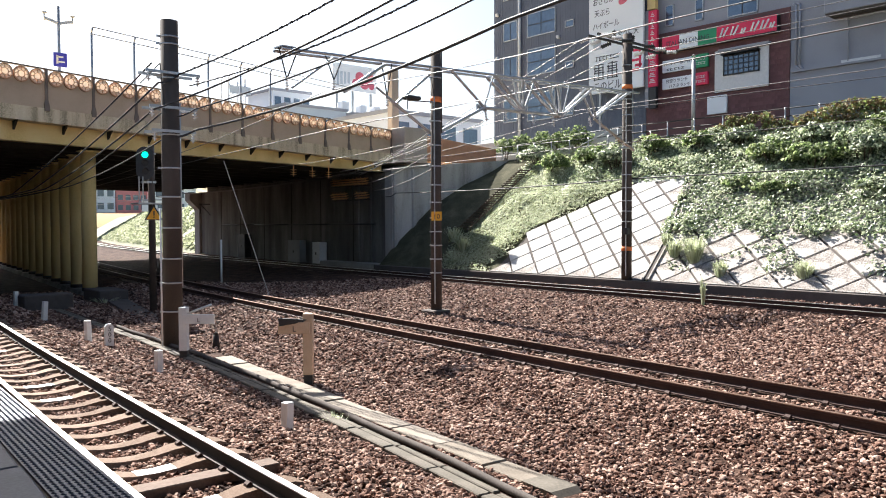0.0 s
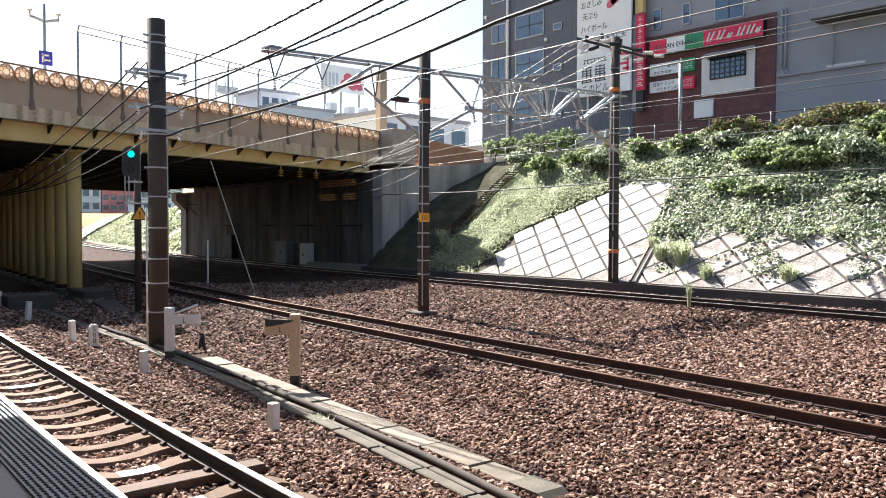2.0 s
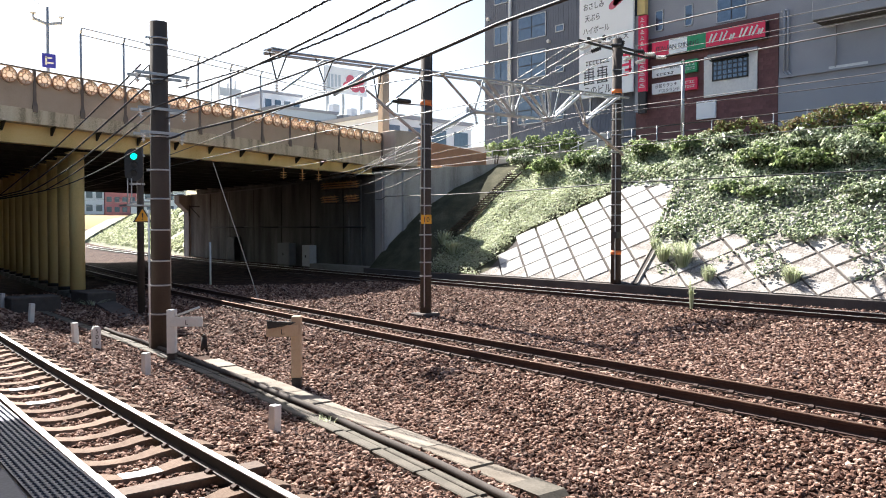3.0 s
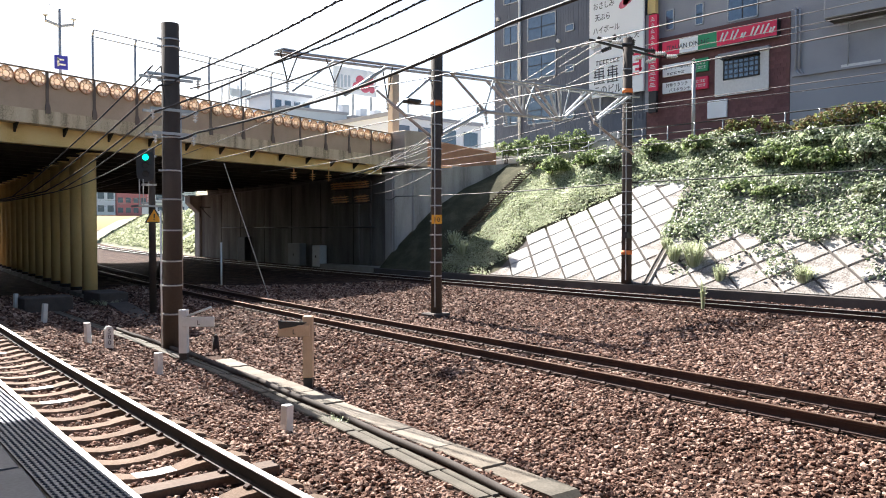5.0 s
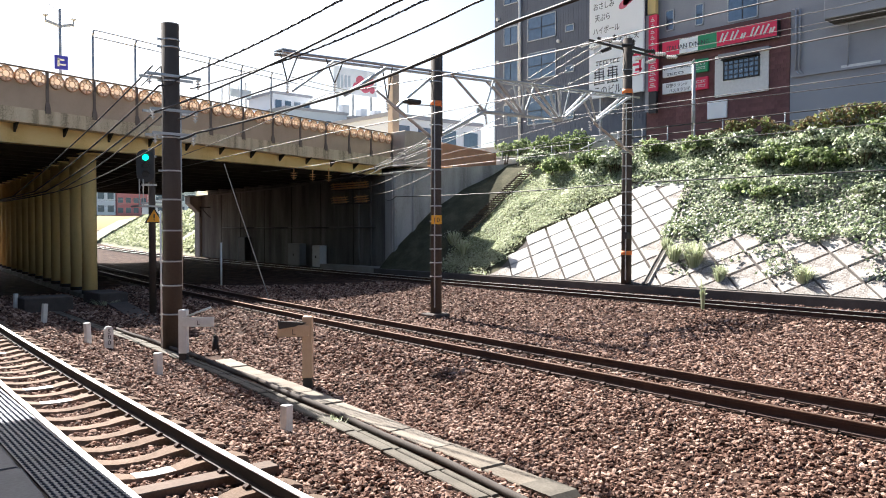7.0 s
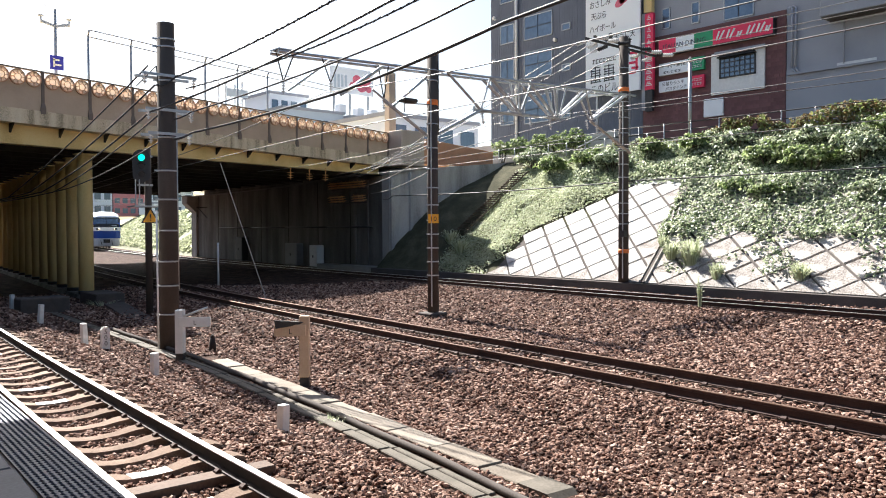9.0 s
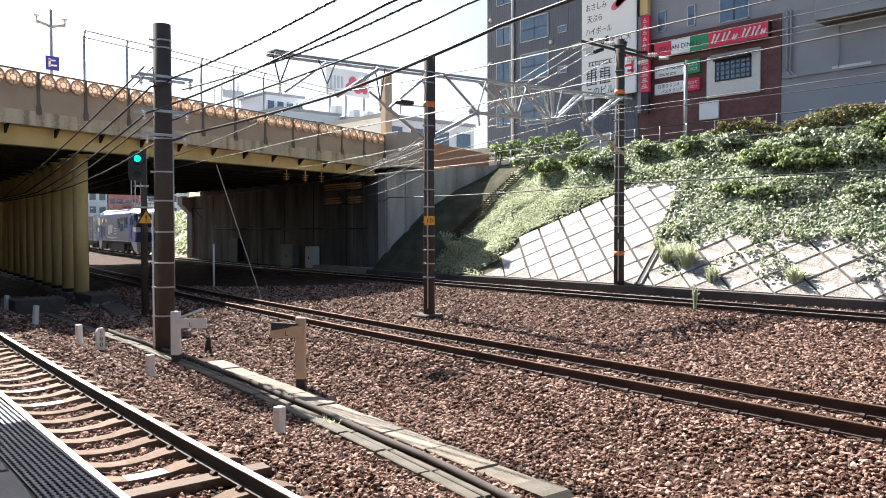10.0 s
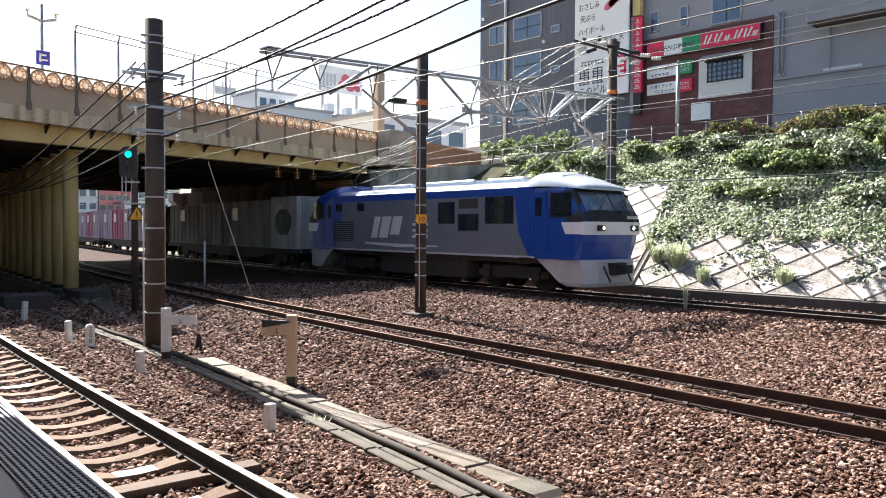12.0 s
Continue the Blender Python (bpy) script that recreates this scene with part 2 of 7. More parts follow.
def build_track(name, fx, y0, y1, step, top, label, sleepers, groupname):
    track = empty(name, label, "railway track", "railway tracks")
    ys = np.arange(y0, y1 + 0.01, 2.0)
    for off in (-0.5665, 0.5665):
        bm = bmesh.new()
        sweep(bm, rail_profile(), [(fx(y) + off, y, 0) for y in ys])
        part("rail", bm, RAIL if top is RAILTOP and fx is near_x else RAILRUST, track, "rusty steel rail")
        bm = bmesh.new()
        sweep(bm, [(-0.034, -0.008), (0.034, -0.008), (0.034, 0.003), (-0.034, 0.003)], [(fx(y) + off, y, 0) for y in ys])
        part("rail_head", bm, top, track, "worn running surface")
    return track


TIMBER = mat("sleeper_timber", [(0.05, 0.03, 0.022), (0.11, 0.07, 0.05), (0.17, 0.115, 0.085)], 0.85, scale=3, fine=30, bump=0.5)


def sleeper_mesh():
    """A concrete sleeper, higher under the rails and dipping in the middle."""
    bm = bmesh.new()
    rings = []
    for x, z, w in ((-1.0, -0.21, 0.10), (-0.9, -0.165, 0.125), (-0.55, -0.152, 0.13), (-0.38, -0.165, 0.125), (-0.2, -0.2, 0.1), (0, -0.21, 0.095), (0.2, -0.2, 0.1), (0.38, -0.165, 0.125), (0.55, -0.152, 0.13), (0.9, -0.165, 0.125), (1.0, -0.20, 0.10)):
        rings.append([(x, -w - 0.03, -0.34), (x, w + 0.03, -0.34), (x, w, z), (x, -w, z)])
    loft(bm, rings)
    return mesh_of(bm, "sleeper", SLEEPER)


def clip_mesh():
    bm = bmesh.new()
    prof = [(-0.12, -0.158), (0.12, -0.158), (0.115, -0.135), (0.08, -0.112), (0.055, -0.13), (0.0, -0.152), (-0.055, -0.13), (-0.08, -0.112), (-0.115, -0.135)]
    loft(bm, [[(x, y, z) for x, z in prof] for y in (-0.035, 0.035)])
    return mesh_of(bm, "rail_clip", RAILRUST)


near_track = build_track("railway_track", near_x, -16, 70, 0.6, RAILTOP, "near railway track with polished rails on concrete sleepers", True, "")
mid_track = build_track("railway_track", mid_x, -16, 130, 0.6, RUSTTOP, "rusty railway track on a ballast mound", True, "")
far_track = build_track("railway_track", far_x, -40, 460, 0.6, RAILTOP, "main line railway track along the embankment wall", True, "")


def place_sleepers():
    sm, cm = sleeper_mesh(), clip_mesh()
    bm = bmesh.new()
    box(bm, -1.05, 1.05, -0.12, 0.12, -0.34, -0.155)
    timber = mesh_of(bevelled(bm, 0.012), "sleeper", TIMBER)
    bm = bmesh.new()
    loft(bm, [[(x, -w, z), (x, w, z), (x, w, z + 0.006), (x, -w, z + 0.006)] for x, z, w in ((-0.2, -0.2, 0.1), (0, -0.21, 0.095), (0.2, -0.2, 0.1))])
    mark = mesh_of(bm, "paint_mark", WHITE)
    rng = random.Random(4)
    for track, fx, y0, y1, step, drop in ((near_track, near_x, -1.14, 44, 0.60, 0.0), (mid_track, mid_x, -4, 62, 0.60, -0.035), (far_track, far_x, -4, 60, 0.6, -0.04)):
        y = y0
        while y < y1:
            turn = math.atan2(fx(y + 0.5) - fx(y - 0.5), 1.0)
            ob = new("sleeper", sm)
            ob.parent = track
            ob.matrix_basis = Matrix.Translation((fx(y), y, drop)) @ Matrix.Rotation(-turn + rng.uniform(-0.012, 0.012), 4, 'Z')
            if track is near_track and abs(y - 7.26) < 0.1:
                ob.data = timber
            if track is near_track and round((y + 1.14) / 0.6) in (12, 13, 15, 22, 24, 31):
                p = new("paint_mark", mark)
                p.parent = ob
                tagged(p, "white paint mark")
            for off in (-0.5665, 0.5665):
                c = new("rail_clip", cm)
                c.parent = track
                c.matrix_basis = Matrix.Translation((fx(y) + off, y, 0)) @ Matrix.Rotation(-turn, 4, 'Z')
            y += step


# ---- platform ----
def build_platform():
    edge = lambda y: near_x(y) - 1.60
    top = 1.10
    ys = [-16 + 1.0 * i for i in range(46)]
    bm = bmesh.new()
    sweep(bm, [(-14, -1.45), (-0.28, -1.45), (-0.28, -0.012), (-14, -0.012)], [(edge(y), y, top) for y in ys])
    base = thing("platform", bm, CONC, "grey station platform with concrete slabs", "platform", kind="structure")
    bm = bmesh.new()
    sweep(bm, [(-0.28, -0.3), (0.0, -0.3), (0.0, 0.0), (-0.28, 0.0)], [(edge(y), y, top) for y in ys])
    part("edge_beam", bm, TREAD, base, "textured metal edge strip")
    bm = bmesh.new()
    rng = random.Random(2)
    y = 0.2
    while y < 12:
        for k in range(9):
            for j, sgn in ((0, 1), (0.022, -1)):
                m = Matrix.Translation((edge(y + j) - 0.262 + 0.03 * k, y + j, top)) @ Matrix.Rotation(sgn * 0.75, 4, 'Z')
                vs = [bm.verts.new(m @ Vector(p)) for p in ((-0.017, 0, 0), (0, -0.006, 0), (0.017, 0, 0), (0, 0.006, 0), (0, 0, 0.006))]
                for a in range(4):
                    bm.faces.new((vs[a], vs[(a + 1) % 4], vs[4]))
        y += 0.044
    part("tread_bars", bm, TREAD, base, "raised tread pattern")["kind"] = "stuff"
    slab = bmesh.new()
    box(slab, -0.2925, 0.2925, -0.2925, 0.2925, -0.03, 0.0)
    bevelled(slab, 0.008)
    sm = mesh_of(slab, "paving_slab", PAVING)
    for i in range(0, 26):
        for j in range(0, 4):
            y = -2 + 0.6 * i
            ob = new("paving_slab", sm)
            ob.parent = base
            ob.matrix_basis = Matrix.Translation((edge(y) - 0.585 - 0.6 * j, y, top + 0.002 + rng.uniform(-0.002, 0.002))) @ Matrix.Rotation(-0.06, 4, 'Z')
    # the roof over the platform, above and behind the viewer
    bm = bmesh.new()
    box(bm, -14, 3.0, -30, 10.5, 5.9, 6.1)
    thing("platform_roof", bm, CONC, "plain station roof above the platform", "roof", kind="structure")
    # added out of view: blocks that keep low sky light off the bridge columns
    bm = bmesh.new()
    box(bm, -34, -15, -70, 27, -0.3, 9)
    box(bm, -14.98, -3.5, 12, 27, -0.3, 7.5)
    thing("sky_blocker", bm, CONC, "plain grey unseen block keeping low sky light from the bridge columns", "building", kind="structure")
    for y in (-12, -4):
        bm = bmesh.new()
        box(bm, -5.2, -4.9, y - 0.15, y + 0.15, 1.08, 5.9)
        thing("roof_post", bm, WHITE, "white painted steel roof post on the platform", "post", "roof posts")


# roof shade and the sky's blue are part of both platform colours
TREAD = mat("tread_plate", [(0.035, 0.043, 0.066), (0.08, 0.092, 0.13)], 0.45, 0.3, scale=3, fine=60, bump=0.1)
PAVING = mat("paving", [(0.06, 0.072, 0.10), (0.105, 0.12, 0.155), (0.15, 0.165, 0.20)], 0.55, scale=1.8, fine=50, bump=0.15, per_object=0.25)
build_platform()


# ---- bridge ----
# front edge of the deck, from beyond the platform to the abutment across the tracks
BR0, BR1 = Vector((-24.0, 22.3, 0)), Vector((26.9, 34.6, 0))
BDIR = (BR1 - BR0).normalized()
BLEN = (BR1 - BR0).length


def on_bridge(t, back=0.0, z=0.0):
    """t metres from the far-side abutment along the front edge, back metres behind the edge; heights fall slightly towards the abutment."""
    p = BR1 - BDIR * t + Vector((0.0, 1.0, 0)) * back
    return Vector((p.x, p.y, z))


def fall(left, right, t):
    return right + (left - right) * min(1.6, t / 21.0)


def build_bridge():
    bridge = empty("road_bridge", "wide road bridge with cream steel girder and brown parapet", "bridge")
    W = 32.1
    # deck
    bm = bmesh.new()
    rows = []
    for t in (-6, 0, 33.6, BLEN):
        zt, zb = fall(6.48, 6.28, t), fall(5.98, 5.74, t)
        rows.append([on_bridge(t, 0.0, zb), on_bridge(t, W, zb), on_bridge(t, W, zt), on_bridge(t, 0.0, zt)])
    loft(bm, rows)
    part("deck", bm, FASCIA, bridge, "rain-streaked concrete edge of the deck")
    # front girder
    bm = bmesh.new()
    rows = []
    for t in (0.4, 33.6, BLEN):
        zb = 5.3
        zt = fall(5.98, 5.74, t) - 0.004
        rows.append([on_bridge(t, 0.55, zb), on_bridge(t, 0.6, zb), on_bridge(t, 0.6, zt), on_bridge(t, 0.55, zt)])
    loft(bm, rows)
    rows = []
    for t in (0.4, BLEN):
        rows.append([on_bridge(t, 0.38, 5.28), on_bridge(t, 0.8, 5.28), on_bridge(t, 0.8, 5.31), on_bridge(t, 0.38, 5.31)])
    loft(bm, rows)
    part("front_girder", bm, CREAM, bridge, "cream painted steel girder")
    # brackets below the fascia
    for i in range(30):
        t = 1.0 + 1.78 * i
        bm = bmesh.new()
        zt = fall(5.98, 5.74, t) - 0.003
        a, b = on_bridge(t - 0.04, 0.05, 0), on_bridge(t + 0.04, 0.05, 0)
        tri = []
        for p in (a, b):
            q = Vector((0, 0.5, 0))
            tri.append([Vector((p.x, p.y, zt)), Vector((p.x, p.y, zt)) + q, Vector((p.x, p.y, zt - 0.3)) + q])
        loft(bm, tri)
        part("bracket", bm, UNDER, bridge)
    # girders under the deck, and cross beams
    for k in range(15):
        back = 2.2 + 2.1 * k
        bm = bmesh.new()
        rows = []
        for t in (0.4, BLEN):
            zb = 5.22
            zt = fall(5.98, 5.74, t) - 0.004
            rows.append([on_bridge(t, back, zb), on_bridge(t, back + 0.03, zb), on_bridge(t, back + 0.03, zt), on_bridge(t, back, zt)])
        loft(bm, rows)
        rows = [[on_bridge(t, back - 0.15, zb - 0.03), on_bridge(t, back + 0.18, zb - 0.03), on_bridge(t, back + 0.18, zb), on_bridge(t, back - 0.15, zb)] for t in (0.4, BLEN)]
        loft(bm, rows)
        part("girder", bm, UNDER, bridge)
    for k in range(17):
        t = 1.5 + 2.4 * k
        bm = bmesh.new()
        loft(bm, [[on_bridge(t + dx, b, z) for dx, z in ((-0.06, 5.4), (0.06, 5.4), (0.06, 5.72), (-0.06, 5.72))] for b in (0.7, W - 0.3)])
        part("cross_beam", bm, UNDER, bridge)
    # parapet: posts, panels, top rail, pierced discs
    bm = bmesh.new()
    loft(bm, [[on_bridge(t, b, fall(7.90, 7.62, t) + z) for b, z in ((0.0, -0.05), (0.12, -0.05), (0.12, 0.0), (0.0, 0.0))] for t in (0, 33.6, BLEN)])
    part("top_rail", bm, POSTM, bridge)
    step = 1.775
    disc = disc_mesh(0.26, 0.05, 0.0)
    rim = rim_mesh(0.27, 0.055)
    for i in range(29):
        t = step * i + 0.02
        bm = bmesh.new()
        z0, z1 = fall(6.48, 6.28, t), fall(7.90, 7.62, t) - 0.05
        rows = []
        for z, w, b in ((z0 - 0.1, 0.09, -0.05), (z0 + 0.12, 0.09, -0.05), (z0 + 0.3, 0.055, 0.0), (z1, 0.055, 0.0)):
            rows.append([on_bridge(t - w, b, z), on_bridge(t + w, b, z), on_bridge(t + w, 0.12, z), on_bridge(t - w, 0.12, z)])
        loft(bm, rows)
        part("post", bm, POSTM, bridge)
        if i == 28:
            continue
        ta, tb = t + 0.056, t + step - 0.056
        bm = bmesh.new()
        hh = 0.74
        ch = 0.10
        prof = [(ta + ch, -0.03), (tb - ch, -0.03), (tb, -0.03 + ch), (tb, hh + 0.3), (ta, hh + 0.3), (ta, -0.03 + ch)]
        rings = [[on_bridge(tt, b, fall(6.48, 6.28, tt) + z) for tt, z in prof] for b in (0.04, 0.075)]
        loft(bm, rings)
        part("panel", bm, PANEL, bridge)
        for j in range(3):
            tt = ta + (tb - ta) * (j + 0.5) / 3
            zc = fall(7.90, 7.62, tt) - 0.34
            m = Matrix.Translation(on_bridge(tt, 0.0, zc)) @ Matrix.Rotation(math.atan2(BDIR.y, BDIR.x), 4, 'Z')
            ob = new("disc", disc)
            ob.parent = bridge
            ob.matrix_basis = m
            tagged(ob, "pale terracotta disc")
            r = new("rim", rim)
            r.parent = ob
    # tall light frame over the parapet
    for i in (5, 6, 7, 8, 9, 10):
        t = step * i + 0.0
        bm = bmesh.new()
        tube(bm, on_bridge(t, 0.2, fall(6.48, 6.28, t)), on_bridge(t, 0.2, fall(9.55, 9.28, t)), 0.045, seg=8)
        tube(bm, on_bridge(t, 0.2, fall(9.55, 9.28, t)), on_bridge(t, 0.05, fall(9.75, 9.45, t)), 0.035, seg=8)
        part("screen_pole", bm, STEEL, bridge, "thin galvanised pole")
    for zz, b in ((0.0, 0.05), (-0.22, 0.2)):
        bm = bmesh.new()
        tube(bm, on_bridge(step * 10, b, fall(9.75, 9.45, 17.7) + zz), on_bridge(step * 2, b, fall(9.75, 9.45, 3.5) + zz), 0.02, seg=6)
        part("screen_rail", bm, STEEL, bridge, "thin galvanised rail")
    return bridge


def disc_mesh(r, th, y0):
    """A disc with two raised rings, facing -y."""
    bm = bmesh.new()
    seg = 20
    prof = [(r, 0.0), (r * 0.86, -0.012), (r * 0.82, 0.0), (r * 0.55, 0.0), (r * 0.52, -0.012), (r * 0.45, -0.012), (r * 0.42, 0.0), (0.004, 0.0)]
    rings = [[Vector((q[0] * math.cos(2 * math.pi * i / seg), q[1] - 0.03, q[0] * math.sin(2 * math.pi * i / seg))) for i in range(seg)] for q in prof]
    loft(bm, rings, caps=False)
    return mesh_of(bm, "disc", DISC)


def rim_mesh(r, th):
    bm = bmesh.new()
    seg = 20
    prof = [(r * 0.88, -0.046), (r * 1.02, -0.046), (r * 1.02, 0.03), (r * 0.88, 0.03)]
    rings = [[Vector((q[0] * math.cos(2 * math.pi * i / seg), q[1], q[0] * math.sin(2 * math.pi * i / seg))) for q in prof] for i in range(seg + 1)]
    loft(bm, rings, caps=False)
    for a in range(8):
        m = Matrix.Rotation(-a * math.pi / 4, 4, 'Y')
        box(bm, 0.44 * r, 0.95 * r, -0.047, -0.03, -0.011, 0.011, m)
    inner = [(r * 0.40, -0.048), (r * 0.47, -0.048), (r * 0.47, -0.03), (r * 0.40, -0.03)]
    loft(bm, [[Vector((q[0] * math.cos(2 * math.pi * i / seg), q[1], q[0] * math.sin(2 * math.pi * i / seg))) for q in inner] for i in range(seg + 1)], caps=False)
    return mesh_of(bm, "rim", DISCRIM)


build_bridge()


def build_columns():
    col = empty("bridge_column", "round cream steel column under the bridge", "column", "bridge columns", at=pose(9.99, 32.4, -0.3))
    bm = bmesh.new()
    tube(bm, (0, 0, 0.0), (0, 0, 5.53), 0.28, seg=24)
    part("shaft", bm, CREAM, col)
    bm = bmesh.new()
    tube(bm, (0, 0, 0.0), (0, 0, 0.16), 0.30, seg=24)
    part("base_collar", bm, RAIL, col, "rusted base collar")
    bm = bmesh.new()
    box(bm, -0.38, 0.38, -0.38, 0.38, 5.50, 5.56)
    part("cap_plate", bm, CREAM, col)
    for i in range(1, 13):
        copy_thing(col, pose(9.99 + 0.102 * 2.31 * i, 32.4 + 2.31 * i, -0.3))
    bm = bmesh.new()
    loft(bm, [[(x + 0.102 * (y - 32), y, z) for x, z in ((9.5, -0.5), (10.6, -0.5), (10.5, -0.28), (9.6, -0.28))] for y in (31.2, 61)])
    thing("column_plinth", bm, CONC_OLD, "dark concrete plinth under the bridge columns", "plinth", kind="structure")
    # added wall out of view on the platform side, keeping light from the columns
    bm = bmesh.new()
    sweep(bm, [(-0.3, -0.3), (0.0, -0.3), (0.0, 5.9), (-0.3, 5.9)], [(near_x(y) - 2.4, y, 0) for y in range(24, 63, 2)])
    thing("light_blocking_wall", bm, CONC_OLD, "plain unseen wall blocking side light under the bridge", "wall", kind="structure")


build_columns()


PILLAR = mat("pillar_stone", [(0.36, 0.29, 0.23), (0.48, 0.40, 0.33), (0.56, 0.48, 0.41)], 0.8, scale=1.5, fine=40, bump=0.15, streak=0.3)


WINGCONC = mat("streaked_wall", [(0.15, 0.145, 0.13), (0.38, 0.37, 0.35), (0.54, 0.53, 0.51)], 0.9, scale=1.6, fine=30, bump=0.35, streak=0.12, contrast=1.3, spec=0.08)


def wall_x(y):
    return 26.4 + 0.104 * (y - 34.6)


def build_abutment():
    ab = empty("abutment_wall", "stained concrete abutment wall under the bridge", "wall", kind="structure")
    bm = bmesh.new()
    loft(bm, [[(wall_x(y), y, -0.3), (wall_x(y) + 6, y, -0.3), (wall_x(y) + 6, y, 5.2), (wall_x(y), y, 5.2)] for y in (34.6, 66.4)])
    part("wall_face", bm, CONC_OLD, ab)
    bm = bmesh.new()
    loft(bm, [[(wall_x(y) + 0.9, y, 5.2), (wall_x(y) + 5.9, y, 5.2), (wall_x(y) + 5.9, y, 5.735), (wall_x(y) + 0.9, y, 5.735)] for y in (35.0, 66.3)])
    part("bearing_wall", bm, CONC_OLD, ab)
    # wing wall with pilasters, its top rising with the embankment
    bm = bmesh.new()
    loft(bm, [[(26.4, 34.59, -0.3), (26.4, 34.59, 5.22), (26.4, 33.95, 5.22), (26.4, 33.95, -0.3)], [(29.3, 34.0, -0.3), (29.3, 34.0, 5.7), (29.3, 33.35, 5.7), (29.3, 33.35, -0.3)], [(35.5, 33.0, -0.3), (35.5, 33.0, 6.3), (35.5, 32.3, 6.3), (35.5, 32.3, -0.3)]])
    part("wing_wall", bm, WINGCONC, ab, "pale streaked concrete wing wall")
    for x, y, h in ((26.55, 33.9, 5.2), (27.7, 33.66, 5.4), (29.0, 33.4, 5.6)):
        bm = bmesh.new()
        box(bm, x - 0.12, x + 0.12, y - 0.12, y + 0.1, -0.3, h)
        part("pilaster", bevelled(bm, 0.02), WINGCONC, ab)
    # coping above the wing wall
    bm = bmesh.new()
    loft(bm, [[(26.3, 33.85, 5.22), (26.3, 34.6, 5.22), (26.3, 34.6, 5.42), (26.3, 33.85, 5.42)], [(29.4, 33.25, 5.7), (29.4, 34.0, 5.7), (29.4, 34.0, 5.88), (29.4, 33.25, 5.88)]])
    part("coping", bm, CONC, ab)
    # wall shafts and seams
    for y in (38.2, 42.4, 46.8, 51.5, 56.2, 60.4):
        bm = bmesh.new()
        box(bm, wall_x(y) - 0.02, wall_x(y) + 0.05, y - 0.03, y + 0.03, -0.2, 5.15)
        part("joint", bm, UNDER, ab)
    for y in (36.0, 37.4):
        bm = bmesh.new()
        tube(bm, (wall_x(y) - 0.1, y, -0.2), (wall_x(y) - 0.1, y, 5.0), 0.06, seg=8)
        part("drain_pipe", bm, CONC_OLD, ab)
    # far end: haunched pier under the girders, its pale colour standing for far-side light
    for y in (65.9,):
        bm = bmesh.new()
        rows = [[(wall_x(y) - d, y - 0.5, z), (wall_x(y) - d, y + 0.5, z), (wall_x(y) + 0.1, y + 0.5, z), (wall_x(y) + 0.1, y - 0.5, z)] for z, d in ((-0.3, 0.25), (3.7, 0.25), (4.5, 1.1), (5.15, 1.1))]
        loft(bm, rows)
        part("pier", bm, WINGCONC, ab, "concrete pier with a haunch, coloured pale as if lit")
    bm = bmesh.new()
    for y0, y1 in zip((35.5, 41, 47, 53), (41, 47, 53, 60)):
        tube(bm, (wall_x(y0) - 0.12, y0, 2.35), (wall_x(y1) - 0.12, y1, 2.35), 0.05, seg=8)
    part("cable_pipe", bm, DARKSTEEL, ab, "dark pipe along the wall")
    # slanting cable brackets high on the wall
    for y in (63.0,):
        bm = bmesh.new()
        tube(bm, (wall_x(y) - 0.05, y, 3.2), (wall_x(y) - 0.9, y, 4.1), 0.04, seg=6)
        tube(bm, (wall_x(y) - 0.05, y, 4.1), (wall_x(y) - 1.0, y, 4.1), 0.04, seg=6)
        tube(bm, (wall_x(y) - 0.95, y, 3.3), (wall_x(y) - 0.95, y, 4.2), 0.03, seg=6)
        part("cable_bracket", bm, DARKSTEEL, ab, "dark steel bracket")
    bm = bmesh.new()
    box(bm, 25.55, 26.38, 33.4, 40.0, -0.3, 0.16)
    part("footing", bevelled(bm, 0.03), CONC, ab)
    # end pillar of the parapet
    bm = bmesh.new()
    box(bm, 26.95, 28.6, 33.5, 34.8, 5.75, 7.7)
    part("end_pillar", bevelled(bm, 0.03), PILLAR, ab, "brown end pillar of the parapet")


build_abutment()


# ---- embankment ----
TOE_X, TOE_Z, CREST_X, CREST_Z = 25.45, 0.10, 34.2, 6.2
SLOPE = (CREST_Z - TOE_Z) / (CREST_X - TOE_X)


def bank_z(x):
    return TOE_Z + (x - TOE_X) * SLOPE


EARTH = mat("bank_earth", [(0.03, 0.032, 0.02), (0.075, 0.072, 0.046), (0.16, 0.15, 0.10)], 0.95, scale=1.2, fine=20, bump=0.6, dist=0.04, spec=0.08)
KERB = mat("dark_kerb", [(0.07, 0.06, 0.055), (0.14, 0.125, 0.115)], 0.9, scale=1.5, fine=40, bump=0.3, spec=0.08)


def build_bank():
    bm = bmesh.new()
    ys = [-40 + 2.0 * i for i in range(38)]
    loft(bm, [[(25.4, y, -0.3), (25.43, y, 0.08)] + [(x, y, bank_z(x) + up * smooth(29.0, 33.0, y) + 0.06 * noise.noise((x * 0.5, y * 0.4, 2)) - 0.05) for x, up in ((25.5, 0.0), (27, 0.45), (29, 0.95), (31, 0.75), (33, 0.2))] + [(34.2, y, 6.15), (36, y, 6.2), (60, y, 6.25)] for y in ys], closed=False)
    thing("embankment", bm, EARTH, "steep earth embankment beside the tracks", "embankment", kind="structure")
    bm = bmesh.new()
    ys = [-30 + 2.0 * i for i in range(33)]
    sweep(bm, [(-0.16, -0.3), (0.16, -0.3), (0.16, 0.13), (-0.16, 0.13)], [(25.3, y, 0) for y in ys])
    thing("retaining_kerb", bevelled(bm, 0.012), KERB, "low dark concrete kerb wall at the foot of the embankment", "kerb", kind="structure")


build_bank()


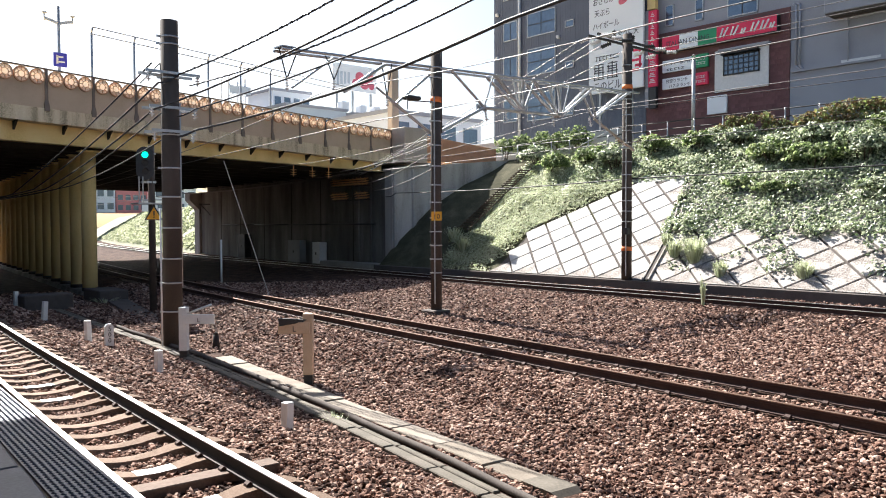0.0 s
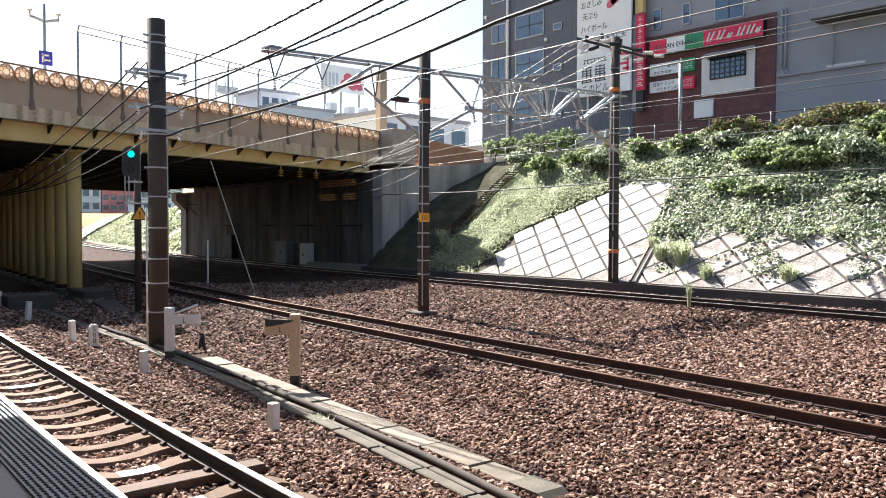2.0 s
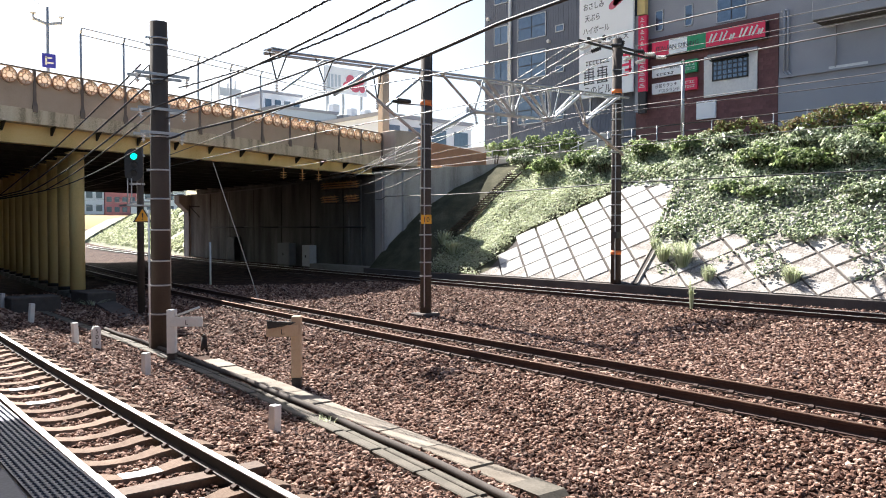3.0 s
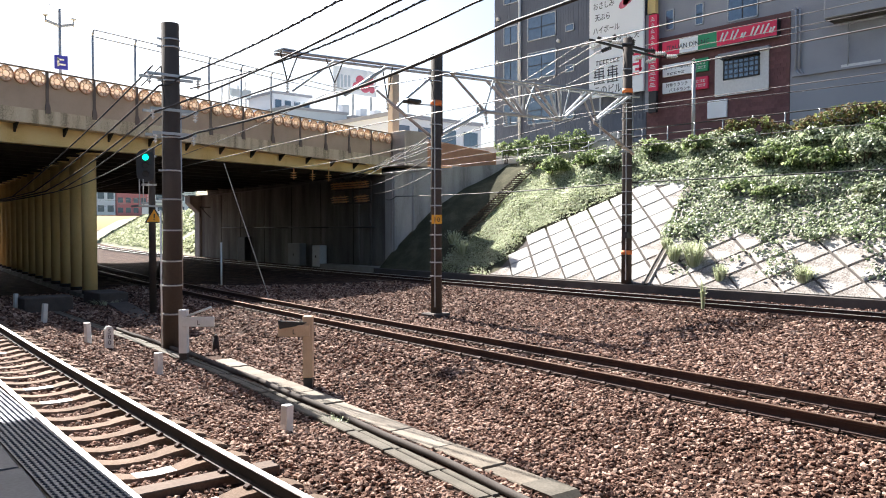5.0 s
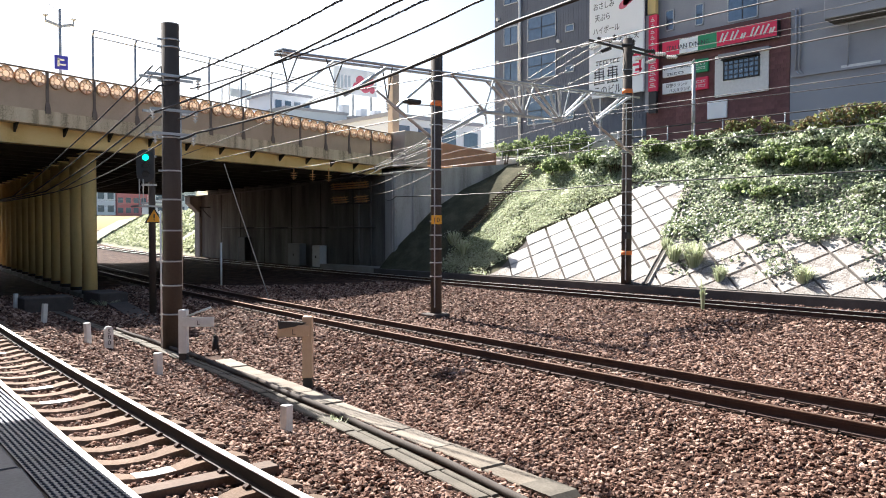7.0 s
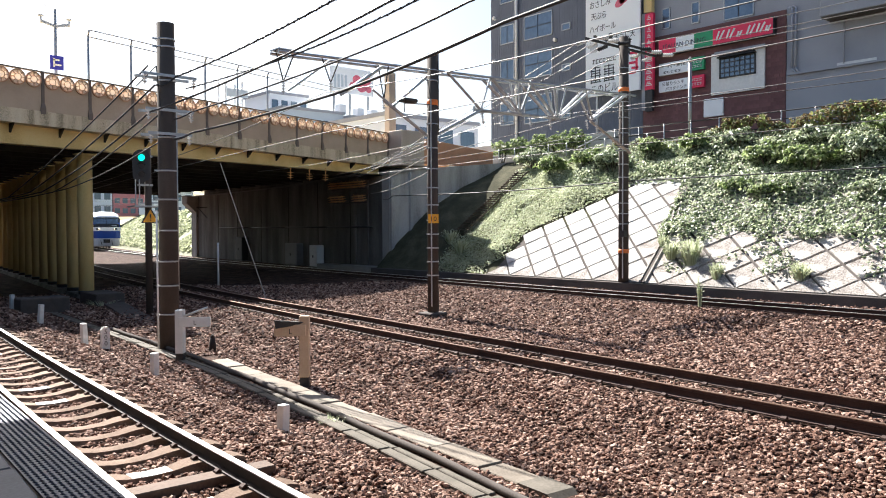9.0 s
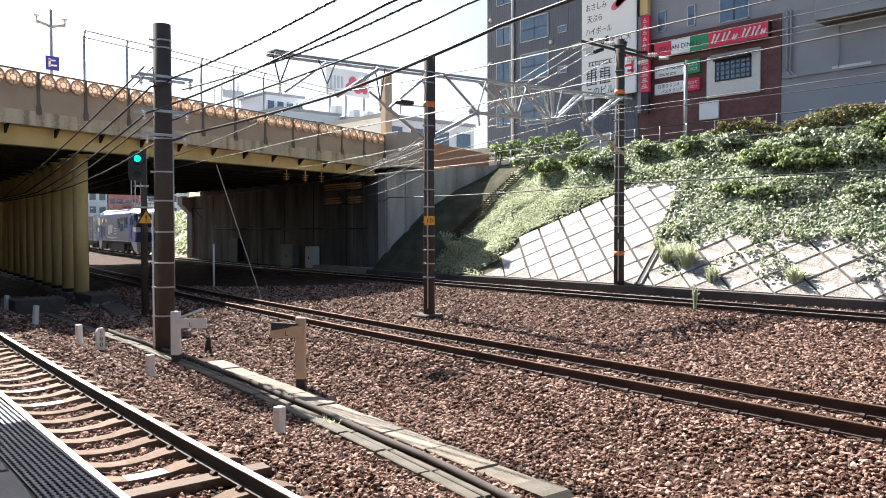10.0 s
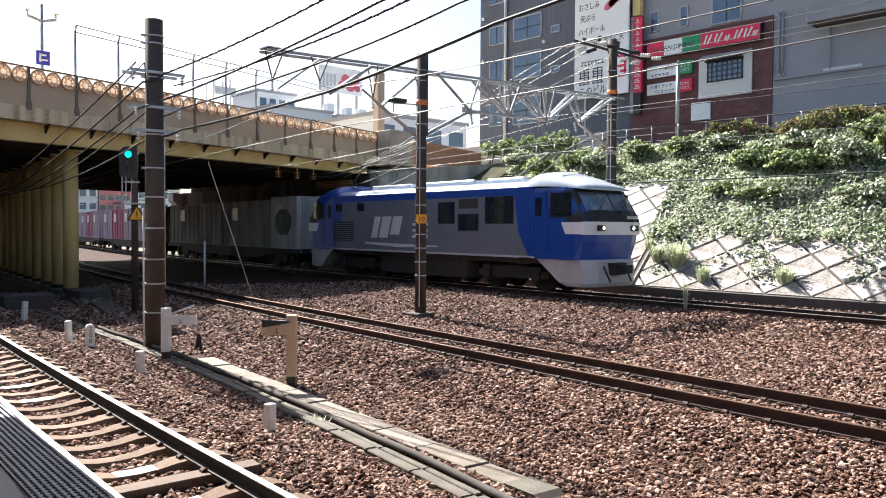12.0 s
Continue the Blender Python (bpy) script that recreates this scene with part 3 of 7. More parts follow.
# ---- poles and overhead line ----
def band(bm, z, r, h=0.035):
    tube(bm, (0, 0, z - h / 2), (0, 0, z + h / 2), r + 0.012, seg=20)


def line_pole(x, y, z0, z1, r, bands, label, orange=None):
    p = empty("catenary_pole", label, "pole", "catenary poles", at=pose(x, y, z0))
    bm = bmesh.new()
    tube(bm, (0, 0, -0.15), (0, 0, z1 - z0), r * 1.06, r * 0.94, seg=24)
    part("shaft", bm, POLE, p)
    for z in bands:
        bm = bmesh.new()
        band(bm, z - z0, r * (1.06 - 0.12 * (z - z0) / (z1 - z0)))
        box(bm, -r * 1.3 - 0.03, -r * 1.0, -0.02, 0.02, z - z0 - 0.02, z - z0 + 0.02)
        part("strap", bm, STEEL, p, "galvanised strap")
    if orange:
        bm = bmesh.new()
        band(bm, orange - z0, r, 0.16)
        part("marker_band", bm, ORANGE, p, "orange reflective band")
    return p


def insulator(bm, p, axis=(0, 0, 1), n=4, r=0.055, l=0.28):
    p, a = Vector(p), Vector(axis).normalized()
    tube(bm, p, p + a * l, 0.018, seg=6)
    for i in range(n):
        c = p + a * l * (i + 0.7) / (n + 0.4)
        tube(bm, c - a * 0.018, c + a * 0.012, r, r * 0.45, seg=10)


def beam_part(parent, name, p0, p1, r, material, label="", seg=6):
    bm = bmesh.new()
    tube(bm, p0, p1, r, seg=seg)
    return part(name, bm, material, parent, label)


def build_pole_a():
    x, y, z0 = 7.14, 17.34, -0.5
    p = line_pole(x, y, z0, 6.92, 0.205, (6.55, 6.38, 5.62, 4.35, 3.6, 2.95, 2.25, 1.55, 1.0, 0.35), "thick dark concrete line pole beside the cable duct")
    for zz, w in ((5.72, 0.62), (4.95, 0.55), (4.42, 0.5)):
        bm = bmesh.new()
        for yy in (-0.23, 0.2):
            box(bm, -w, w, yy - 0.0, yy + 0.05, zz - z0 - 0.03, zz - z0 + 0.03)
        part("crossarm", bm, STEEL, p, "galvanised crossarm")
        for sx in (-1, 1):
            bm = bmesh.new()
            insulator(bm, (sx * (w - 0.06), -0.2, zz - z0 - 0.02), (0, 0, -1), 3, 0.06, 0.22)
            part("insulator", bm, CERAMIC, p, "small ribbed insulator")
    bm = bmesh.new()
    tube(bm, (0.24, 0.05, 1.4), (0.24, 0.05, 5.6), 0.03, seg=8)
    part("conduit", bm, STEEL, p)
    bm = bmesh.new()
    tube(bm, (-0.3, -0.1, 0.1), (-0.3, -0.1, 3.2), 0.022, seg=8)
    part("earth_pipe", bm, WHITE, p, "white plastic pipe")
    bm = bmesh.new()
    tube(bm, (-0.2, -0.2, 5.3), (-0.3, -0.2, 6.6 - 0.2), 0.012, seg=6)
    tube(bm, (-0.3, -0.2, 6.4), (-0.75, -0.2, 5.9), 0.012, seg=6)
    part("jumper_cable", bm, WIRE, p)


KERB0 = mat("old_footing", [(0.05, 0.04, 0.035), (0.11, 0.09, 0.08)], 0.9, scale=4, fine=40, bump=0.3)


def build_pole_b():
    x, y, z0 = 14.93, 17.12, -0.3
    p = line_pole(x, y, z0, 7.32, 0.155, (6.85, 6.55, 5.3, 4.6, 4.0, 3.45, 2.95, 2.5, 2.1, 1.7, 1.3, 0.9), "dark concrete catenary pole between the tracks", 5.92)
    bm = bmesh.new()
    box(bm, -0.15, 0.15, -0.012, 0.0, 0, 0.26)
    pl = part("number_plate", bm, YELLOW, p, "orange plate with the number 10")
    pl.matrix_basis = pose(-0.115, -0.155, 2.42 - z0, 0, 0, -41)
    t = text("10", 0.2, BLACK, 0.004)
    t.parent = pl
    t.matrix_basis = pose(0, -0.014, 0.055, 90, 0, 0)
    bm = bmesh.new()
    tube(bm, (0.3, 0.1, 5.3), (0.3, 0.1, 7.7), 0.035, seg=8)
    box(bm, 0.0, 0.3, 0.08, 0.12, 7.4, 7.44)
    part("side_tube", bm, DARKSTEEL, p)
    bm = bmesh.new()
    tube(bm, (-0.155, -0.115, 0.3), (-0.155, -0.115, 6.3), 0.02, seg=6)
    part("cable_pipe", bm, STEEL, p)
    bm = bmesh.new()
    box(bm, -0.35, 0.3, -0.3, 0.3, -0.05, 0.12)
    part("footing", bevelled(bm, 0.03), KERB0, p)
    # small floodlight on an arm
    lamp = empty("floodlight", "small dark floodlight on an arm of the pole", "lamp", at=pose(x - 0.1, y - 0.05, 5.85))
    bm = bmesh.new()
    tube(bm, (0, 0, 0), (-0.95, 0.05, -0.05), 0.018, seg=6)
    tube(bm, (-0.95, 0.05, -0.3), (-0.95, 0.05, 0.0), 0.018, seg=6)
    part("arm", bm, STEEL, lamp)
    bm = bmesh.new()
    box(bm, -1.05, -0.55, -0.1, 0.2, -0.02, 0.09)
    part("head", bevelled(bm, 0.03), DARKSTEEL, lamp)


def build_pole_c():
    x, y, z0 = 25.36, 17.83, 0.1
    p = line_pole(x, y, z0, 9.6, 0.19, (8.4, 7.1, 6.5, 5.9, 5.3, 4.7, 4.2, 3.7, 3.2, 2.8, 2.4), "dark concrete catenary pole at the foot of the embankment", 7.58)
    bm = bmesh.new()
    for yy in (-0.22, 0.18):
        box(bm, -2.1, 2.5, yy, yy + 0.07, 9.12, 9.2)
    part("crossarm", bm, DARKSTEEL, p, "long steel crossarm")
    for xx in (-2.0, -1.35, -0.7, 0.75, 1.5, 2.3):
        for sy in (-1, 1):
            bm = bmesh.new()
            insulator(bm, (xx, sy * 0.25, 9.1), (0, sy, -0.15), 5, 0.085, 0.5)
            part("insulator", bm, CERAMIC if abs(xx) > 1 else BLACK, p, "ribbed strain insulator")
    for xx in (-0.9, 0.3):
        bm = bmesh.new()
        insulator(bm, (xx, 0, 9.15), (0.2, 0, 1), 5, 0.09, 0.4)
        part("post_insulator", bm, BLACK, p, "dark upright insulator")
    bm = bmesh.new()
    tube(bm, (-0.2, -0.1, 0.2), (-0.2, -0.1, 7.0), 0.022, seg=6)
    part("cable_pipe", bm, STEEL, p)
    bm = bmesh.new()
    box(bm, -0.32, -0.12, -0.25, -0.05, 1.8, 2.05)
    part("switch_box", bm, DARKSTEEL, p)
    bm = bmesh.new()
    band(bm, 1.25, 0.2, 0.16)
    part("marker_band", bm, ORANGE, p, "orange reflective band")


def build_gantry():
    g = empty("gantry_beam", "grey steel lattice beam between the catenary poles", "gantry", at=pose(0, 17.42, 0))
    chord_z = lambda x: 6.70 + 0.0365 * (x - 9.95)
    for yy in (-0.2, 0.2):
        beam_part(g, "top_chord", (9.95, yy, 6.70), (25.25, yy, 7.26), 0.04, STEEL)
    for yy in (-0.07, 0.07):
        beam_part(g, "bottom_chord", (17.1, yy, 5.94), (20.9, yy, 6.04), 0.045, STEEL)
    # lattice webs of the deep part
    for xb, xt, m, r in ((18.95, 17.5, STEEL, 0.055), (18.95, 19.35, STEEL, 0.04), (18.95, 18.75, STEEL, 0.04), (20.75, 19.25, STEEL, 0.055), (20.85, 20.5, STEEL, 0.055), (20.9, 21.15, STEEL, 0.035)):
        for yy in (-0.2, 0.2):
            beam_part(g, "web_bar", (xb, yy * 0.35, 5.98), (xt, yy, chord_z(xt)), r, m)
    for yy in (-0.2, 0.2):
        beam_part(g, "end_strut", (20.9, yy * 0.35, 6.03), (22.5, yy, chord_z(22.5)), 0.05, LOCOPALE, "white painted strut")
        beam_part(g, "end_strut", (22.8, yy * 0.35, 6.18), (24.65, yy, chord_z(24.65)), 0.05, LOCOPALE, "white painted strut")
        beam_part(g, "end_strut", (22.75, yy * 0.35, 6.18), (22.2, yy, chord_z(22.2)), 0.045, STEEL)
    for x in np.arange(10.3, 25, 0.9):
        beam_part(g, "batten", (x, -0.2, chord_z(x)), (x + 0.3, 0.2, chord_z(x + 0.3)), 0.014, STEEL)
    # suspension triangles
    for xa, xc, xm, zm in ((10.0, 10.5, 10.2, 6.0), (11.36, 11.9, 11.62, 6.15), (13.2, 13.56, 13.39, 5.9)):
        for x in (xa, xc):
            beam_part(g, "hanger", (x, 0, chord_z(x)), (xm, 0, zm), 0.018, DARKSTEEL)
        bm = bmesh.new()
        insulator(bm, (xm, 0, zm), (0, 0, -1), 4, 0.06, 0.3)
        part("insulator", bm, CERAMIC, g, "ribbed insulator")
    # the hung point beside the pole and its stays
    for a, b, r in (((15.7, 6.92), (17.06, 5.96), 0.04), ((17.5, 6.98), (17.08, 5.96), 0.03), ((15.1, 4.98), (17.06, 5.92), 0.05), ((15.0, 4.92), (13.25, 5.87), 0.045), ((14.9, 4.98), (12.9, 6.1), 0.03), ((13.63, 5.73), (15.0, 6.78), 0.04), ((10.27, 5.77), (11.52, 6.69), 0.032), ((11.85, 5.84), (13.25, 6.76), 0.05)):
        beam_part(g, "stay", (a[0], -0.12, a[1]), (b[0], -0.12, b[1]), r, STEEL)
    bm = bmesh.new()
    box(bm, 16.9, 17.25, -0.04, 0.04, 5.86, 6.05)
    part("gusset", bm, STEEL, g)
    bm = bmesh.new()
    box(bm, 9.95, 10.4, -0.22, 0.22, 6.76, 6.79)
    part("end_plate", bm, STEEL, g)
    for x, z in ((17.1, 5.85), (18.0, 5.9), (19.3, 5.95), (20.3, 5.95), (22.3, 6.1), (22.85, 6.1)):
        bm = bmesh.new()
        insulator(bm, (x, -0.15, z), (0, -0.2, -1), 4, 0.06, 0.36)
        part("insulator", bm, CERAMIC, g, "ribbed insulator")
    # registration arms of the far line
    beam_part(g, "steady_arm", (25.2, 0, 5.1), (22.75, 0, 6.1), 0.05, CREAMSTEEL, "rusty registration tube")
    beam_part(g, "steady_arm", (25.2, 0, 5.2), (24.3, 0, 5.15), 0.03, STEEL)
    beam_part(g, "steady_arm", (23.6, 0, 5.7), (22.0, 0, 5.1), 0.02, STEEL)


LOCOPALE = mat("pale_strut_paint", [(0.66, 0.67, 0.68), (0.80, 0.81, 0.82)], 0.5, scale=6, fine=60, bump=0.05)
CREAMSTEEL = mat("rusty_tube", [(0.34, 0.27, 0.21), (0.48, 0.41, 0.34)], 0.6, 0.2, scale=6, fine=60, bump=0.05)


def text(body, size, material, depth=0.006, align='CENTER', wide=1.0):
    cu = bpy.data.curves.new("lettering", 'FONT')
    cu.body, cu.size, cu.extrude, cu.align_x = body, size, depth, align
    cu.resolution_u = 2
    tmp = bpy.data.objects.new("lettering", cu)
    scene.collection.objects.link(tmp)
    me = bpy.data.meshes.new_from_object(tmp.evaluated_get(bpy.context.evaluated_depsgraph_get()))
    bpy.data.objects.remove(tmp)
    me.materials.clear()
    me.materials.append(material)
    for v in me.vertices:
        v.co.x *= wide
    for po in me.polygons:
        po.material_index = 0
    return new("lettering", me)


def wire(points, r, material, label, sag=0.0, n=10, group="overhead wires"):
    """A hanging wire through support points, sagging between them."""
    cu = bpy.data.curves.new("overhead_wire", 'CURVE')
    cu.dimensions, cu.bevel_depth, cu.bevel_resolution = '3D', r, 1
    sp = cu.splines.new('POLY')
    pts = []
    for a, b in zip(points, points[1:]):
        for i in range(n):
            t = i / n
            p = Vector(a).lerp(Vector(b), t)
            p.z -= 4 * sag * t * (1 - t)
            pts.append(p)
    pts.append(Vector(points[-1]))
    sp.points.add(len(pts) - 1)
    for s, p in zip(sp.points, pts):
        s.co = (*p, 1)
    cu.materials.append(material)
    tmp = bpy.data.objects.new("tmp", cu)
    scene.collection.objects.link(tmp)
    me = bpy.data.meshes.new_from_object(tmp.evaluated_get(bpy.context.evaluated_depsgraph_get()))
    bpy.data.objects.remove(tmp)
    ob = new("overhead_wire", me)
    return tagged(ob, label, "wire", group)


def lashed(points, r, label, sag):
    """A cable with its lashing wound round it, as one mesh."""
    ob = wire(points, r, WIRE, label, sag, 14)
    bm = bmesh.new()
    bm.from_mesh(ob.data)
    for a, b in zip(points, points[1:]):
        a, b = Vector(a), Vector(b)
        n = int((b - a).length / 0.05)
        side = (b - a).cross(Vector((0, 0, 1))).normalized()
        last = None
        for i in range(n + 1):
            t = i / n
            p = a.lerp(b, t)
            p.z -= 4 * sag * t * (1 - t)
            an = i * 0.9
            q = p + (side * math.cos(an) + Vector((0, 0, 1)) * math.sin(an)) * r * 1.25
            if last is not None:
                tube(bm, last, q, r * 0.42, seg=4, caps=False)
            last = q
    bm.to_mesh(ob.data)
    bm.free()
    return ob


def build_wires():
    thick = "thick black cable hung from the line pole"
    # from the arms of the line pole towards the station roof, rising
    lashed([(6.80, 17.14, 5.47), (7.26, 17.1, 5.70), (7.5, 11.26, 6.14), (7.7, -8.0, 7.6)], 0.018, thick, 0.06)
    wire([(6.69, 17.14, 4.87), (7.5, 14.29, 5.39), (7.5, 9.63, 5.79), (7.6, -20, 7.9)], 0.021, WIRE, thick, 0.03)
    lashed([(7.52, 17.14, 5.48), (7.5, 12.34, 5.45), (7.5, 9.01, 5.66), (7.6, -8, 6.9)], 0.014, thick, 0.03)
    wire([(7.2, 17.12, 4.75), (7.52, 16.9, 4.92), (7.5, 10.85, 5.12), (7.5, 7.84, 5.40), (7.6, -20, 7.4)], 0.018, WIRE, thick, 0.03)
    wire([(7.2, 17.12, 4.3), (7.52, 16.9, 4.45), (7.5, 11.09, 4.57), (7.5, 7.13, 4.99), (7.6, -20, 7.0)], 0.026, WIRE, thick, 0.03)
    # from the pole down under the bridge
    for a, b, r in (((6.65, 17.14, 5.88), (6.89, 30.8, 3.41), 0.018), ((6.80, 17.14, 5.47), (7.62, 30.8, 3.63), 0.022), ((6.69, 17.14, 4.87), (8.0, 30.8, 3.65), 0.022), ((6.85, 17.14, 4.8), (8.4, 30.8, 3.66), 0.018), ((7.1, 17.1, 4.38), (8.8, 30.8, 3.77), 0.018)):
        wire([a, b, (b[0] + 2.0, 58, b[2] + 0.2)], r, WIRE, thick, 0.12, 12)
    bare = "bare overhead line wire above the track"
    mess = "dark messenger wire above the track"
    wire([(mid_x(y), y, z) for y, z in ((-26, 5.6), (7, 5.42), (17.4, 5.85), (33, 5.1), (62, 5.1))], 0.011, WIRELT, mess, 0.1)
    wire([(mid_x(y), y, z) for y, z in ((-26, 4.95), (17.4, 4.8), (33, 4.72), (62, 4.7))], 0.011, WIRELT, bare, 0.0, 4)
    wire([(far_x(y), y, z) for y, z in ((-26, 6.2), (17.6, 6.3), (33.5, 5.12), (64, 5.1), (110, 6.0))], 0.012, WIRE, mess, 0.12)
    wire([(far_x(y), y, z) for y, z in ((-26, 5.1), (17.6, 5.09), (33.5, 4.95), (64, 4.9), (110, 5.0))], 0.011, WIRELT, bare, 0.0, 4)
    for dx in (0.04, 1.5, 2.3):
        wire([(25.36 + dx, 17.1, 9.2), (25.36 + dx, -30, 10.0)], 0.013, WIRELT, "bright feeder wire on the pole's long crossarm", 0.3)
    for i, dx in enumerate((-2.0, -1.35, -0.7, 0.75)):
        wire([(25.36 + dx, 18.5, 9.2), (24.6 + dx * 0.5, 34.0, 4.95 + 0.12 * i), (26.0 + dx * 0.5, 62, 4.9)], 0.012, WIRELT, "bright feeder wire dropping towards the bridge", 0.25)
    wire([(26.3, 34.4, 3.9), (25.5, 32.5, 3.98), (25.5, 17.6, 4.06), (25.4, -30, 4.3)], 0.024, WIRE, "black cable strung along the embankment poles", 0.1)
    wire([(24.7, 33, 5.5), (24.95, 17.8, 6.02), (24.9, -30, 6.3)], 0.014, WIRE, "dark earth wire along the poles", 0.12)
    wire([(17.9, 33, 4.95), (17.9, 17.5, 5.6), (17.5, -30, 6.0)], 0.010, WIRELT, bare, 0.2)
    wire([(2.0, 41.0, 19.0), (12.5, 45, 13.9)], 0.010, WIRELT, "thin stay wire above the bridge", 0.2)
    for a, b in (((24.2, 34, 4.95), (14.95, 17.1, 5.15)), ((25.2, 34.5, 4.6), (14.95, 17.1, 4.5)), ((25.8, 34.8, 4.2), (14.95, 17.1, 4.0)), ((23.0, 34, 5.1), (14.95, 17.1, 4.75))):
        wire([a, b], 0.015, WIRELT, "grey cable from the bridge to the pole", 0.15)
    wire([(13.7, 28.2, 4.8), (12.55, 22.5, -0.25)], 0.014, WIRELT, "slanting grey guy wire beside the rusty track", 0.0, 2)


build_pole_a()
build_pole_b()
build_pole_c()
build_gantry()
build_wires()


def build_signal():
    s = empty("railway_signal", "black railway signal showing green on a dark mast", "railway signal", at=pose(9.45, 24.5, -0.38))
    bm = bmesh.new()
    tube(bm, (0, 0, 0), (0, 0, 5.2), 0.11, 0.1, seg=16)
    part("mast", bm, POLE, s)
    for z in (4.05, 4.95):
        bm = bmesh.new()
        box(bm, -0.3, 0.12, -0.1, 0.1, z - 0.03, z + 0.03)
        part("bracket", bm, STEEL, s)
    bm = bmesh.new()
    box(bm, -0.55, 0.3, -0.35, 0.3, 3.35, 3.4)
    part("footplate", bm, STEEL, s)
    for q in (-0.5, -0.38):
        bm = bmesh.new()
        tube(bm, (q, -0.3, 3.38), (q, -0.3, 4.2), 0.02, seg=6)
        part("support_tube", bm, STEEL, s)
    bm = bmesh.new()
    hd = Matrix.Translation((-0.3, -0.28, 4.62)) @ Matrix.Rotation(radians(-20), 4, 'Z')
    out = []
    for i in range(24):
        a = 2 * math.pi * i / 24
        out.append((0.27 * math.cos(a), (0.27 * math.sin(a)) + (0.24 if math.sin(a) > 0 else -0.24)))
    loft(bm, [[hd @ Vector((x, y, z)) for x, z in out] for y in (-0.02, 0.02)])
    loft(bm, [[hd @ Vector((x * 0.72, y, z * 0.8)) for x, z in out] for y in (0.02, 0.2)])
    head = part("head", bm, BLACK, s, "rounded black signal head")
    for k, (z, m) in enumerate(((0.26, GREEN_ON), (0.0, LENS_OFF), (-0.26, LENS_OFF))):
        bm = bmesh.new()
        c0, c1 = hd @ Vector((0.0, -0.04, z)), hd @ Vector((0.0, -0.02, z))
        tube(bm, c0, c1, 0.095, seg=20)
        part("lens", bm, m, head, "lit green lens" if k == 0 else "unlit lens")
        bm = bmesh.new()
        rings = []
        for y in (-0.22, -0.02):
            rings.append([hd @ Vector((0.115 * math.cos(a), y, z + 0.115 * math.sin(a))) for a in (math.pi * (i / 10) for i in range(11))] + [hd @ Vector((0.105 * math.cos(a), y, z + 0.105 * math.sin(a))) for a in (math.pi * (1 - i / 10) for i in range(11))])
        loft(bm, rings)
        part("hood", bm, BLACK, head)
    bm = bmesh.new()
    tri = [(-0.3, 0), (0.3, 0), (0, 0.5)]
    loft(bm, [[(x, y, z + 2.85) for x, z in tri] for y in (-0.16, -0.14)])
    wsign = part("warning_sign", bm, BLACK, s, "orange warning triangle with black border")
    bm = bmesh.new()
    loft(bm, [[(x * 0.78, y, (z - 0.17) * 0.78 + 0.165 + 2.85) for x, z in tri] for y in (-0.166, -0.15)])
    part("face", bm, YELLOW, wsign)
    bm = bmesh.new()
    box(bm, -0.02, 0.02, -0.172, -0.165, 3.0, 3.14)
    box(bm, -0.02, 0.02, -0.172, -0.165, 2.93, 2.965)
    part("mark", bm, BLACK, wsign)


GREEN_ON = glow("signal_green", (0.0, 0.75, 0.45), 1.3)
LENS_OFF = mat("dark_lens", [(0.02, 0.02, 0.022), (0.04, 0.04, 0.045)], 0.15, bump=0)
build_signal()


# ---- train ----
BLUE = mat("loco_blue", [(0.012, 0.06, 0.30), (0.02, 0.085, 0.40)], 0.28, scale=1.2, fine=50, bump=0.02)
GREY = mat("loco_grey", [(0.13, 0.148, 0.185), (0.18, 0.20, 0.245)], 0.45, scale=1.2, fine=50, bump=0.02, spec=0.3)
SKIRT = mat("loco_skirt", [(0.36, 0.37, 0.39), (0.56, 0.57, 0.59)], 0.5, scale=2, fine=40, bump=0.05)
LOCOWHITE = mat("loco_white", [(0.82, 0.83, 0.84), (0.90, 0.91, 0.92)], 0.35, scale=2, fine=50, bump=0.02)
ROOFM = mat("loco_roof", [(0.44, 0.50, 0.58), (0.58, 0.64, 0.72)], 0.2, scale=1.5, fine=40, bump=0.03)
LOGO = mat("logo_silver", [(0.55, 0.56, 0.57), (0.68, 0.69, 0.70)], 0.4, bump=0)
GLASS = mat("dark_glass", [(0.015, 0.02, 0.028), (0.03, 0.04, 0.05)], 0.04, scale=2, fine=10, bump=0.0, spec=0.9)
BOGIE = mat("running_gear", [(0.015, 0.014, 0.013), (0.05, 0.045, 0.04)], 0.8, scale=5, fine=40, bump=0.2)
HEADLAMP = glow("headlamp", (1.0, 0.82, 0.55), 2.2)
WINDSCREEN = mat("reflective_glass", [(0.16, 0.22, 0.28), (0.30, 0.38, 0.46)], 0.1, 0.55, scale=1.6, fine=6, bump=0, contrast=1.6)
MAGENTA = mat("container_magenta", [(0.24, 0.015, 0.085), (0.34, 0.03, 0.13)], 0.55, scale=2, fine=40, bump=0.05)
MAUVE = mat("container_mauve", [(0.20, 0.15, 0.23), (0.31, 0.25, 0.34)], 0.55, scale=2, fine=40, bump=0.05)
CGREY = mat("container_grey", [(0.12, 0.118, 0.11), (0.34, 0.345, 0.34), (0.52, 0.525, 0.52)], 0.75, scale=1.2, fine=40, bump=0.08, contrast=1.5, streak=0.25, spec=0.15)


CDARK = mat("faded_patch", [(0.05, 0.06, 0.055), (0.13, 0.15, 0.14), (0.22, 0.24, 0.23)], 0.8, scale=2.0, fine=30, bump=0.05, contrast=1.3)
